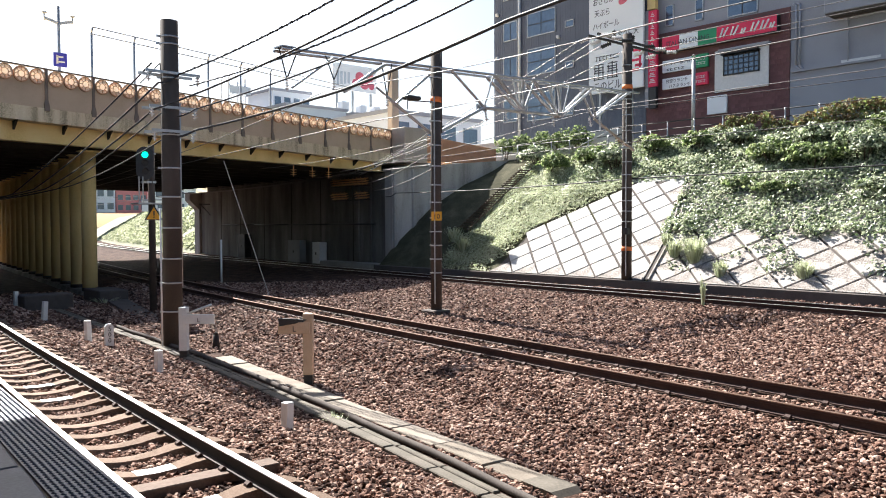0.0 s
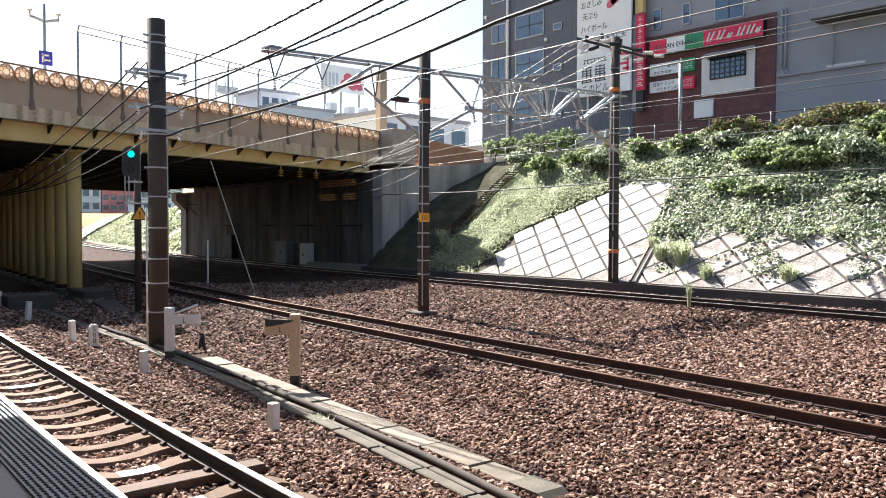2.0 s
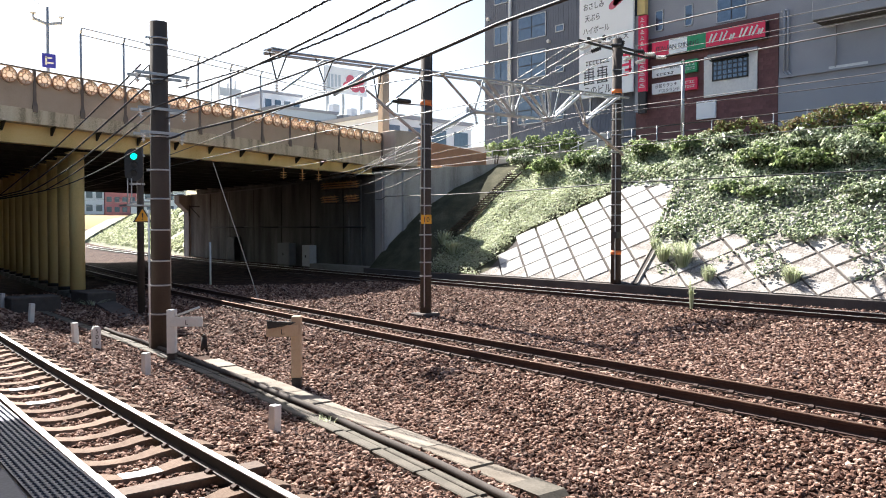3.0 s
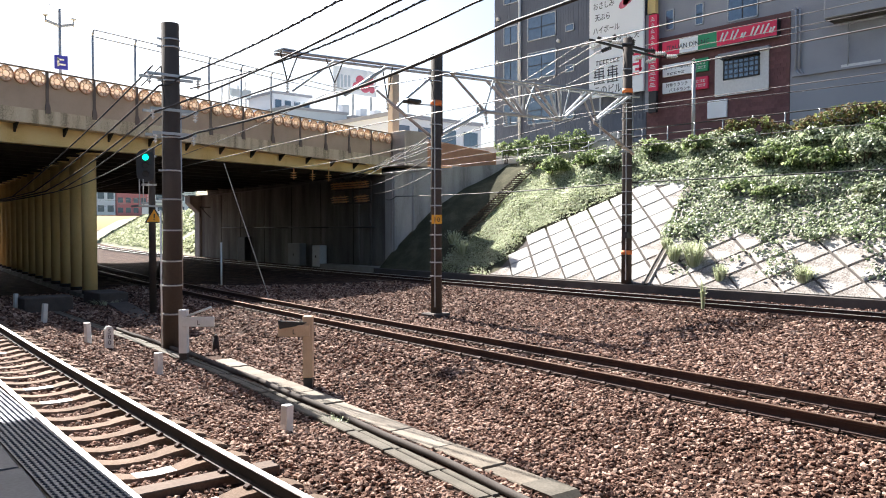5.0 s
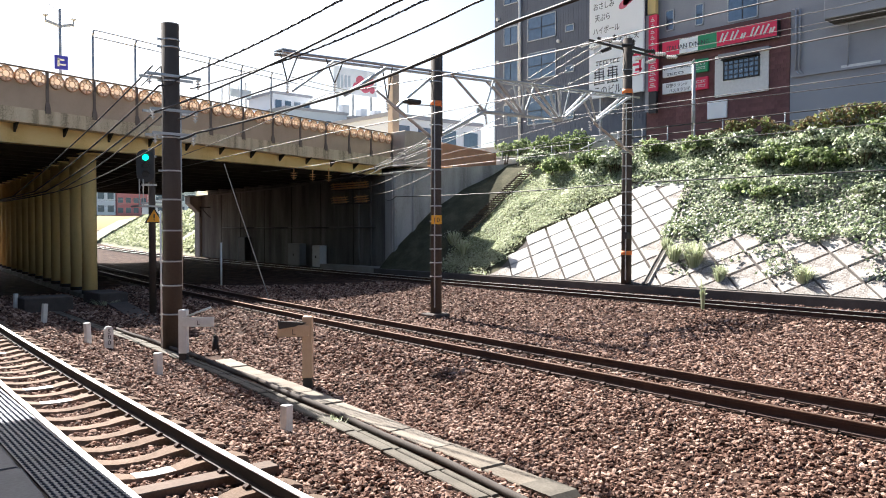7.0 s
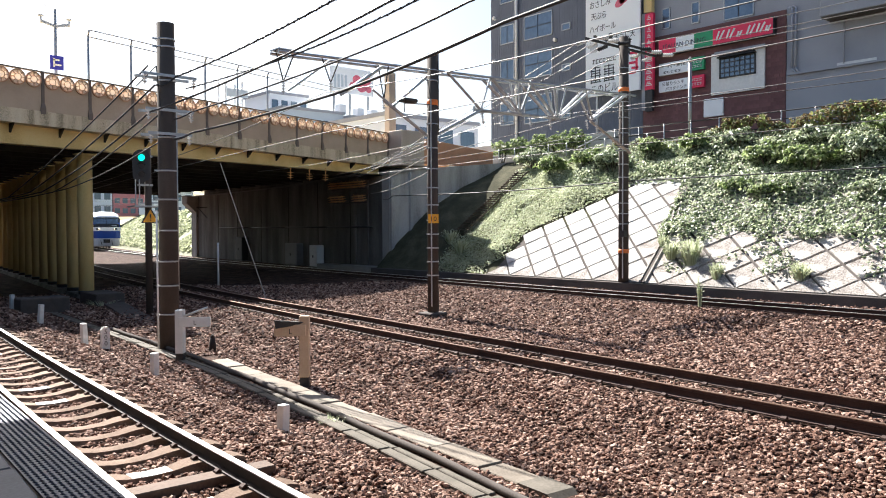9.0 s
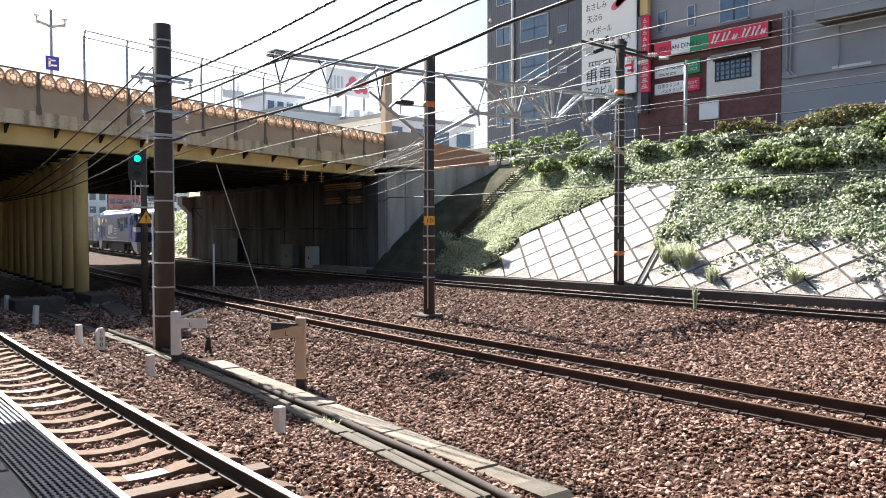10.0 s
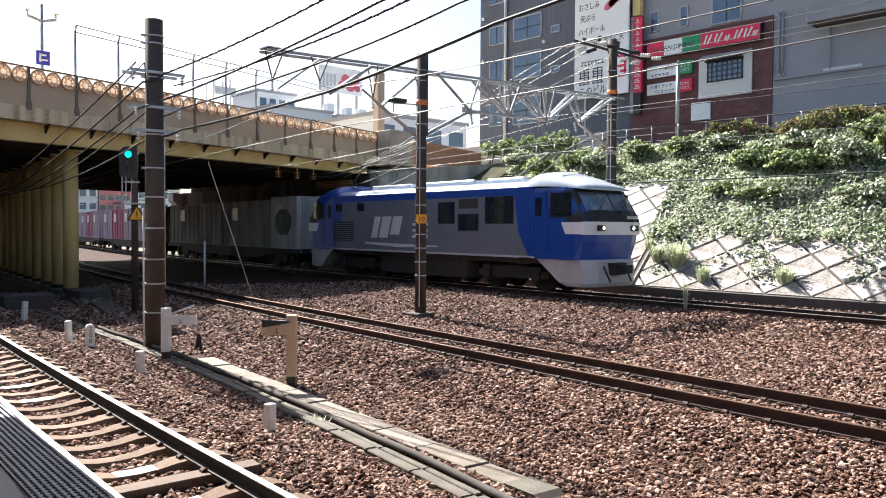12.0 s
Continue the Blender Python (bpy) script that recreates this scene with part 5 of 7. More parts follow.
def build_slabs():
    face = empty("slope_paving", "diagonal square concrete slabs paving the embankment", "paving", kind="structure")
    pale, dirty = slab_mesh(CONC_PALE, "slab"), slab_mesh(CONC_DIRTY, "slab")
    rng = random.Random(7)
    turn = Matrix((Vector((0, 1, 0)), UP, OUT)).transposed().to_4x4()
    for i in range(-8, 22):
        for j in range(0, 10):
            y, u = 23.2 + 1.53 - 0.765 * i, 0.765 * j
            if (i + j) % 2 or u > 7.3 or y > 25.3 - max(0, u - 3.0) * 0.85 or u < 0.3:
                continue
            ob = new("slab", pale if y > 17.6 + 0.17 * u else dirty)
            ob.parent = face
            ob.matrix_basis = Matrix.Translation(on_bank(y, u, rng.uniform(-0.012, 0.012))) @ turn @ Matrix.Rotation(rng.uniform(-0.01, 0.01), 4, 'X')
    # half slabs along the foot
    bm = bmesh.new()
    loft(bm, [[(0.70, 0, -0.06), (0, 0.70, -0.06), (-0.70, 0, -0.06)], [(0.70, 0, 0.06), (0, 0.70, 0.06), (-0.70, 0, 0.06)]])
    half = mesh_of(bm, "slab", CONC_DIRTY)
    for k in range(22):
        y = 23.2 - 1.53 * k + 1.53
        if y < 25.3:
            ob = new("slab", half)
            ob.parent = face
            ob.matrix_basis = Matrix.Translation(on_bank(y, 0.03)) @ turn
    bm = bmesh.new()
    loft(bm, [[on_bank(22.0, 7.25, -0.1), on_bank(22.0, 7.9, -0.1), on_bank(22.0, 7.9, 0.03), on_bank(22.0, 7.25, 0.03)], [on_bank(-12, 7.25, -0.1), on_bank(-12, 7.9, -0.1), on_bank(-12, 7.9, 0.03), on_bank(-12, 7.25, 0.03)]])
    part("edge_strip", bm, CONC_PALE, face)
    # the bed under the slabs and the upright drain channel
    bm = bmesh.new()
    loft(bm, [[on_bank(y, -0.1, 0.012), on_bank(y, 7.4 if y < 22 else 3.6, 0.012), on_bank(y, 7.4 if y < 22 else 3.6, -0.05), on_bank(y, -0.1, -0.05)] for y in (25.2, 22.01, 21.99, -12)])
    part("joint_bed", bm, KERB, face, "grey mortar between the slabs")
    bm = bmesh.new()
    for dy in (-0.12, 0.12):
        loft(bm, [[on_bank(y + dy + s, u, h) for s, h in ((-0.03, -0.05), (0.03, -0.05), (0.03, 0.13), (-0.03, 0.13))] for y, u in ((17.0, 0.0), (17.6, 3.8), (18.7, 6.8))])
    part("drain_kerb", bm, CONC_DIRTY, face)
    bm = bmesh.new()
    loft(bm, [[on_bank(y + s, u, h) for s, h in ((-0.09, 0.0), (0.09, 0.0), (0.09, 0.09), (-0.09, 0.09))] for y, u in ((17.0, 0.0), (17.6, 3.8), (18.7, 6.8))])
    part("drain_channel", bm, KERB, face, "dark drain channel")


build_slabs()

LEAF = mat("ivy_leaf", [(0.06, 0.09, 0.04), (0.19, 0.25, 0.13), (0.42, 0.48, 0.30), (0.64, 0.67, 0.50)], 0.32, scale=0.7, fine=3, bump=0, island=0.65, spec=0.9, thin=0.45)
GRASS = mat("bank_grass", [(0.30, 0.34, 0.19), (0.54, 0.58, 0.40), (0.72, 0.74, 0.58)], 0.5, scale=0.6, fine=3, bump=0, island=0.5, spec=0.3, thin=0.5)
BUSHLEAF = mat("bush_leaf", [(0.06, 0.10, 0.03), (0.21, 0.28, 0.11), (0.45, 0.51, 0.26)], 0.4, scale=1.0, fine=3, bump=0, island=0.5, spec=0.55, thin=0.62)
DRYLEAF = mat("autumn_vine", [(0.12, 0.09, 0.045), (0.24, 0.15, 0.075), (0.28, 0.26, 0.11), (0.26, 0.32, 0.11)], 0.55, scale=1.2, fine=3, bump=0, island=0.7, spec=0.3, thin=0.45)
TWIG = mat("twig", [(0.05, 0.035, 0.02), (0.11, 0.08, 0.05)], 0.8, scale=5, fine=30, bump=0.2)


def cover(name, label, test, n, material, size, seed, height=0.12, flat=0.5):
    rng = random.Random(seed)
    spots = []
    while len(spots) < n:
        y, u = rng.uniform(-6, 33.5), rng.uniform(0.0, 11.4)
        d = test(y, u)
        if rng.random() < d:
            lump = max(0, noise.noise((y * 0.55, u * 0.55, 5.0)) + 0.15)
            h = rng.random() ** 0.7 * height * (0.5 + 3.0 * lump) + 0.03
            nn = OUT * 0.6 + Vector((0.1, 0.5, 0.5))
            spots.append((on_bank(y, u, h), nn, 1.0))
    ob = new(name, leaf_mesh(name, spots, material, size, seed, flat))
    return tagged(ob, label, "ivy", kind="stuff")


def ivy_density(y, u):
    edge = 2.7 + 1.5 * noise.noise((y * 0.45, 1.0, 0)) + 0.9 * noise.noise((y * 1.3, 7.0, u * 0.8))
    if y > 17.5 + 0.17 * u:
        return 0.75 * smooth(7.0, 7.7, u) if y < 26 else 0
    patch = smooth(0.1, 0.3, noise.noise((y * 0.6, u * 0.6, 9)))
    return max(smooth(edge - 0.1, edge + 0.7, u) * (0.85 + 0.35 * noise.noise((y * 0.8, u * 0.8, 3))), 0.22 * patch if u > 0.7 else 0)


def grass_density(y, u):
    left = 25.6 - max(0, u - 3.0) * 0.85 + 0.5 * noise.noise((u, y, 0))
    return smooth(left - 0.3, left + 0.5, y) * (0.75 if u > 0.6 else 0.3) * (1 if u < 9.6 else 0.4) * (1 - smooth(28.6 + 0.12 * u, 29.6 + 0.12 * u, y))


cover("ivy", "dense ivy creeping over the paved embankment", ivy_density, 62000, LEAF, 0.135, 11, 0.2, 0.6)
cover("bank_grass", "pale green grass and creepers on the embankment", grass_density, 36000, GRASS, 0.10, 12, 0.12, 0.6)


def bush(x, y, z, rx, ry, rz, n, material, label, seed, size=0.13, name="bush", stems=5):
    """Leaves round a noisy crown on a few stems."""
    rng = random.Random(seed)
    b = empty(name, label, "bush", "embankment bushes", at=pose(x, y, z))
    spots = []
    while len(spots) < n:
        v = Vector((rng.gauss(0, 1), rng.gauss(0, 1), rng.gauss(0, 1))).normalized()
        if v.z < -0.35:
            continue
        k = 0.72 + 0.55 * noise.noise(v * 1.7 + Vector((seed * 3.1, 0, 0))) + 0.3 * noise.noise(v * 4.2 + Vector((0, seed, 0)))
        k *= rng.uniform(0.62, 1.0) ** 0.5
        p = Vector((v.x * rx * k, v.y * ry * k, rz * 0.55 + v.z * rz * 0.62 * k))
        if p.z > -0.1:
            spots.append((p, v + Vector((0.05, 0.4, 0.5)), 1.0))
    c = new("crown", leaf_mesh("crown", spots, material, size, seed, 0.6))
    c.parent = b
    for i in range(stems):
        a = rng.uniform(0, 6.28)
        bm = bmesh.new()
        m = Vector((0.3 * rx * math.cos(a), 0.3 * ry * math.sin(a), rz * 0.45))
        tube(bm, (0.05 * math.cos(a), 0.05 * math.sin(a), -0.25), m, 0.03, 0.02, seg=6)
        tube(bm, m, m + Vector((0.3 * rx * math.cos(a + 0.5), 0.3 * ry * math.sin(a + 0.5), rz * 0.4)), 0.02, 0.008, seg=6)
        part("stem", bm, TWIG, b)
    return b


def build_bushes():
    rng = random.Random(5)
    green, dark = "bright green leafy bush on the embankment", "dark green bush at the top of the embankment"
    # along the crest: (y, along slope, height, half length, half depth)
    for k, (y, u, h, ry, rx) in enumerate(((29.5, 9.6, 1.5, 1.5, 0.8), (27.3, 8.4, 1.6, 1.0, 0.9), (25.6, 9.2, 1.4, 1.2, 0.8), (23.6, 8.6, 1.7, 1.2, 0.9), (21.9, 9.6, 1.5, 0.9, 0.7), (19.6, 9.9, 1.3, 0.9, 0.6), (17.6, 10.0, 1.2, 0.9, 0.6), (15.4, 8.3, 1.3, 1.4, 0.9), (13.4, 7.6, 1.5, 1.5, 1.0), (11.7, 8.1, 1.6, 1.3, 1.0), (9.6, 8.7, 1.9, 1.6, 1.1), (7.2, 8.4, 2.0, 1.6, 1.1), (13.8, 9.6, 1.2, 1.3, 0.8), (11.0, 10.0, 1.3, 1.3, 0.8), (14.2, 5.8, 0.8, 1.2, 0.7), (10.2, 5.6, 0.9, 1.4, 0.8), (16.0, 6.3, 0.7, 0.9, 0.6))):
        p = on_bank(y, u)
        h *= 0.72
        bush(p.x, p.y, p.z, rx, ry, h, int(900 * ry * h), BUSHLEAF if k % 3 else LEAF, green if u < 9 else dark, 20 + k, 0.15)
    # hedge above the wing wall
    for k, y in enumerate((33.2, 31.8, 30.4, 28.9, 27.5)):
        bush(34.6, y, 6.2, 0.7, 0.95, 1.4, 1000, BUSHLEAF, "trimmed dark green hedge beside the road", 60 + k, 0.13, "hedge")
    # weeds at the foot of the slabs
    for k, (y, u, h, r) in enumerate(((15.6, 1.3, 1.0, 0.6), (16.6, 1.6, 0.7, 0.45), (14.2, 0.5, 0.6, 0.35), (11.3, 0.7, 0.6, 0.5), (17.3, 2.3, 0.5, 0.3), (30.0, 2.4, 0.7, 0.6), (28.6, 1.6, 0.7, 0.6))):
        p = on_bank(y, u)
        tuft(p.x, p.y, p.z, r, h, 70 + k, "tuft of yellow-green weeds growing between slabs")
    tuft(22.4 - 0.9, 12.35, ground_z(21.3, 12.3), 0.12, 1.0, 90, "tall thin weed growing in the ballast", 14)
    tuft(6.15, 9.2, -0.5, 0.3, 0.14, 91, "low green weeds beside the cable duct", 60)
    tuft(9.3, 28.5, -0.4, 0.7, 0.2, 92, "low green weeds near the column plinth", 60)


def tuft(x, y, z, r, h, seed, label, n=150):
    """Thin bent blades round a root."""
    rng = random.Random(seed)
    b = empty("weeds", label, "weeds", "weeds", at=pose(x, y, z))
    bm = bmesh.new()
    for i in range(n):
        a, q = rng.uniform(0, 6.28), rng.random() ** 0.5 * r
        base = Vector((0.35 * q * math.cos(a), 0.35 * q * math.sin(a), -0.05))
        hh = h * rng.uniform(0.5, 1.05)
        tip = Vector((q * math.cos(a), q * math.sin(a), hh))
        mid = base.lerp(tip, 0.5) + Vector((0, 0, 0.15 * h))
        s = Vector((-math.sin(a), math.cos(a), 0)) * 0.014 * (0.6 + h)
        vs = [bm.verts.new(p) for p in (base - s, base + s, mid + s * 1.4, tip, mid - s * 1.4)]
        bm.faces.new(vs)
        for k in range(2):
            o = mid.lerp(tip, rng.random())
            w = Vector((rng.uniform(-1, 1), rng.uniform(-1, 1), rng.uniform(0.1, 0.8))) * 0.11 * h
            bm.faces.new([bm.verts.new(p) for p in (o, o + w * 0.5 + s * 1.5, o + w, o + w * 0.5 - s * 1.5)])
    part("blades", bm, GRASS, b)


build_bushes()


def build_crest():
    # street behind the crest, guard rail and mesh fence with creepers
    bm = bmesh.new()
    box(bm, 34.9, 120, -60, 63.5, 6.05, 6.28)
    thing("street", bm, CONC, "pale street surface along the embankment top", "street", kind="structure")
    fence = empty("fence", "low steel fence overgrown with creepers", "fence")
    for i in range(17):
        y = 1.0 + 1.5 * i
        bm = bmesh.new()
        tube(bm, (34.75, y, 6.0), (34.75, y, 7.5), 0.035, seg=8)
        part("post", bm, STEEL, fence)
    for z in (6.75, 7.1, 7.45):
        bm = bmesh.new()
        tube(bm, (34.75, 0.5, z), (34.75, 25.2, z), 0.025, seg=6)
        part("rail", bm, DARKSTEEL, fence)
    rng = random.Random(3)
    spots = []
    while len(spots) < 13000:
        y, z = rng.uniform(-2, 25), rng.uniform(6.1, 8.6)
        top = 6.75 + 0.5 * noise.noise((y * 0.35, 0, 4)) + 0.55 * (1 - smooth(17.0, 20.0, y)) + 0.35 * noise.noise((y * 1.7, 1, 4))
        if z < top and noise.noise((y * 0.9, z * 0.9, 8)) > -0.12 - 0.25 * (y < 17):
            spots.append((Vector((34.6 + rng.gauss(0, 0.14), y, z)), Vector((-1, 0.2, 0.5)), 1.0))
    ob = new("creeper", leaf_mesh("creeper", spots, DRYLEAF, 0.16, 8, 0.7))
    tagged(ob, "brown and green creepers hanging on the fence", "creeper", kind="stuff")
    # pale wall with rail along the street towards the bridge
    bm = bmesh.new()
    box(bm, 35.6, 35.8, 25.5, 40, 6.2, 7.55)
    thing("street_wall", bevelled(bm, 0.02), CONC_PALE, "pale low wall along the street", "wall", kind="structure")
    guard = empty("guard_rail", "white steel guard rail posts along the embankment top", "guard rail")
    for i in range(9):
        bm = bmesh.new()
        tube(bm, (34.0, 22.5 + 1.3 * i, 5.9), (34.0, 22.5 + 1.3 * i, 7.0), 0.03, seg=8)
        part("post", bm, STEEL, guard)
    for z in (6.55, 6.95):
        bm = bmesh.new()
        tube(bm, (34.0, 22.0, z), (34.0, 33.5, z), 0.022, seg=8)
        part("rail", bm, DARKSTEEL, guard)
    pole = empty("street_pole", "slim galvanised pole in front of the brick building", "pole", at=pose(35.0, 20.7, 6.2))
    bm = bmesh.new()
    tube(bm, (0, 0, 0), (0, 0, 4.2), 0.09, seg=12)
    part("shaft", bm, STEEL, pole)
    bm = bmesh.new()
    insulator(bm, (0, 0, 4.2), (0, 0, 1), 3, 0.1, 0.3)
    part("cap", bm, CERAMIC, pole)
    # timber steps ladder and dark mesh mast at the wing wall
    lad = empty("slope_ladder", "weathered rungs climbing the embankment beside the bridge wall", "ladder")
    for i in range(26):
        p = on_bank(29.75, 3.2 + 0.22 * i, 0.3)
        bm = bmesh.new()
        box(bm, p.x - 0.06, p.x + 0.06, 29.35, 30.15, p.z - 0.03, p.z + 0.03)
        part("rung", bm, TWIG, lad)
    for y in (29.35, 30.15):
        bm = bmesh.new()
        a, b = on_bank(y, 3.0, 0.24), on_bank(y, 9.0, 0.24)
        tube(bm, a, b, 0.04, seg=6)
        part("stringer", bm, TWIG, lad)


build_crest()


# ---- buildings ----
NAVY = mat("navy_cladding", [(0.10, 0.115, 0.15), (0.135, 0.152, 0.195)], 0.5, scale=1.0, fine=30, bump=0.05)
GREYWALL = mat("grey_render", [(0.25, 0.263, 0.295), (0.32, 0.333, 0.368), (0.37, 0.384, 0.42)], 0.8, scale=0.6, fine=40, bump=0.1)
GREYLIGHT = mat("pale_grey_render", [(0.30, 0.31, 0.34), (0.37, 0.38, 0.41)], 0.8, scale=0.6, fine=40, bump=0.1)
BRICK = mat("maroon_brick", [(0.13, 0.056, 0.058), (0.17, 0.075, 0.075), (0.21, 0.095, 0.093)], 0.8, scale=2, fine=40, bump=0.2, per_object=0.4)
MORTAR = mat("dark_mortar", [(0.14, 0.07, 0.066), (0.18, 0.09, 0.085)], 0.9, scale=3, fine=40, bump=0.2)
PANE = mat("window_glass", [(0.08, 0.11, 0.15), (0.17, 0.22, 0.28)], 0.05, 0.5, scale=0.5, fine=4, bump=0, spec=1.0)
FRAMEM = mat("window_frame", [(0.40, 0.41, 0.42), (0.52, 0.53, 0.54)], 0.4, 0.3, scale=5, fine=50, bump=0)
RED = mat("sign_red", [(0.70, 0.02, 0.08), (0.78, 0.03, 0.10)], 0.45, scale=2, fine=30, bump=0)
GREEN = mat("sign_green", [(0.015, 0.26, 0.11), (0.02, 0.32, 0.14)], 0.45, scale=2, fine=30, bump=0)
SIGNWHITE = mat("sign_white", [(0.84, 0.87, 0.89), (0.90, 0.92, 0.93)], 0.5, scale=0.8, fine=30, bump=0)
INK = mat("sign_ink", [(0.03, 0.035, 0.045), (0.05, 0.055, 0.065)], 0.6, bump=0)
PINK = mat("sign_pink", [(0.62, 0.10, 0.16), (0.75, 0.2, 0.26)], 0.5, scale=6, fine=30, bump=0)
FX = 38.0
FACE = pose(0, 0, 0, 90, 0, -90)


def xbox(x0, x1, y0, y1, z0, z1, bev=0.0):
    bm = bmesh.new()
    box(bm, x0, x1, min(y0, y1), max(y0, y1), z0, z1)
    if bev:
        bevelled(bm, bev)
    return bm


def lettering(parent, body, y, z, size, material, x=None, wide=1.0, vertical=False, align='CENTER'):
    t = text(body, size, material, 0.004, align, wide)
    t.parent = parent
    t.matrix_basis = Matrix.Translation(((FX - 0.02) if x is None else x, y, z)) @ FACE
    return t


def bars(parent, y0, y1, z, h, n, material, x, seed, name="lettering"):
    """Writing that is not spelled out: short bars."""
    rng = random.Random(seed)
    w = (y0 - y1) / n
    for i in range(n):
        ya = y0 - w * i
        for zz, hh, k in ((z + h * 0.35, h * 0.16, 0.8), (z - h * 0.3, h * 0.16, rng.uniform(0.5, 0.8)), (z, h * 0.8, 0.16)):
            wd = w * k
            o = rng.uniform(0, w * (0.85 - k)) if k < 0.8 else w * 0.08
            part(name, xbox(x - 0.012, x, ya - o - wd, ya - o, zz - hh / 2, zz + hh / 2), material, parent)


def window(parent, y0, y1, z0, z1, x=FX, cols=2, rows=1, frame_w=0.06, mat_frame=None, deep=0.18):
    """A window set into the wall: frame, mullions and panes."""
    mf = mat_frame or FRAMEM
    ya, yb = min(y0, y1), max(y0, y1)
    w = part("window", xbox(x - 0.012, x + 0.02, ya, yb, z0, z1), INK, parent, "dark window recess")
    for a, b, c, d in ((ya, yb, z0, z0 + frame_w), (ya, yb, z1 - frame_w, z1), (ya, ya + frame_w, z0, z1), (yb - frame_w, yb, z0, z1)):
        part("frame_bar", xbox(x - 0.05, x - 0.012, a, b, c, d), mf, w)
    cw, rh = (yb - ya) / cols, (z1 - z0) / rows
    for i in range(cols):
        for j in range(rows):
            part("pane", xbox(x - 0.03, x - 0.016, ya + cw * i + 0.035, ya + cw * (i + 1) - 0.035, z0 + rh * j + 0.035, z0 + rh * (j + 1) - 0.035), PANE, w)
    return w


def build_navy():
    b = empty("apartment_building", "dark navy clad building with wide windows", "building")
    part("wall", xbox(FX, FX + 14, 25.45, 37.5, 6.0, 21), NAVY, b)
    part("roof", xbox(FX - 0.1, FX + 14.1, 25.4, 37.6, 21, 21.4), GREYWALL, b)
    for k in range(60):
        y = 25.5 + 0.2 * k
        part("cladding_rib", xbox(FX - 0.012, FX, y, y + 0.02, 8.0, 20.9), NAVY, b)
    for z0, z1 in ((14.5, 15.75), (12.0, 13.45), (9.1, 10.6)):
        window(b, 36.6, 35.3, z0, z1, x=FX - 0.014, cols=2, rows=1)
        window(b, 34.45, 32.05, z0 - 0.1, z1 + 0.2, x=FX - 0.014, cols=2, rows=2)
        window(b, 31.3, 30.6, z0 - 0.05, z0 + 0.4, x=FX - 0.014, cols=1)
    for z0, z1 in ((17.2, 18.6),):
        window(b, 36.6, 35.3, z0, z1, x=FX - 0.014)
        window(b, 34.45, 32.05, z0, z1, x=FX - 0.014, rows=2)
    bm = bmesh.new()
    tube(bm, (FX - 0.14, 35.05, 7.5), (FX - 0.14, 35.05, 20.8), 0.1, seg=10)
    part("downpipe", bm, WHITE, b, "white downpipe")
    for y, z in ((37.1, 16.4), (37.1, 13.5), (31.8, 14.0), (31.9, 11.0)):
        bm = bmesh.new()
        tube(bm, (FX - 0.2, y, z), (FX, y, z), 0.11, seg=10)
        part("vent_cap", bm, WHITE, b, "round white vent cap")


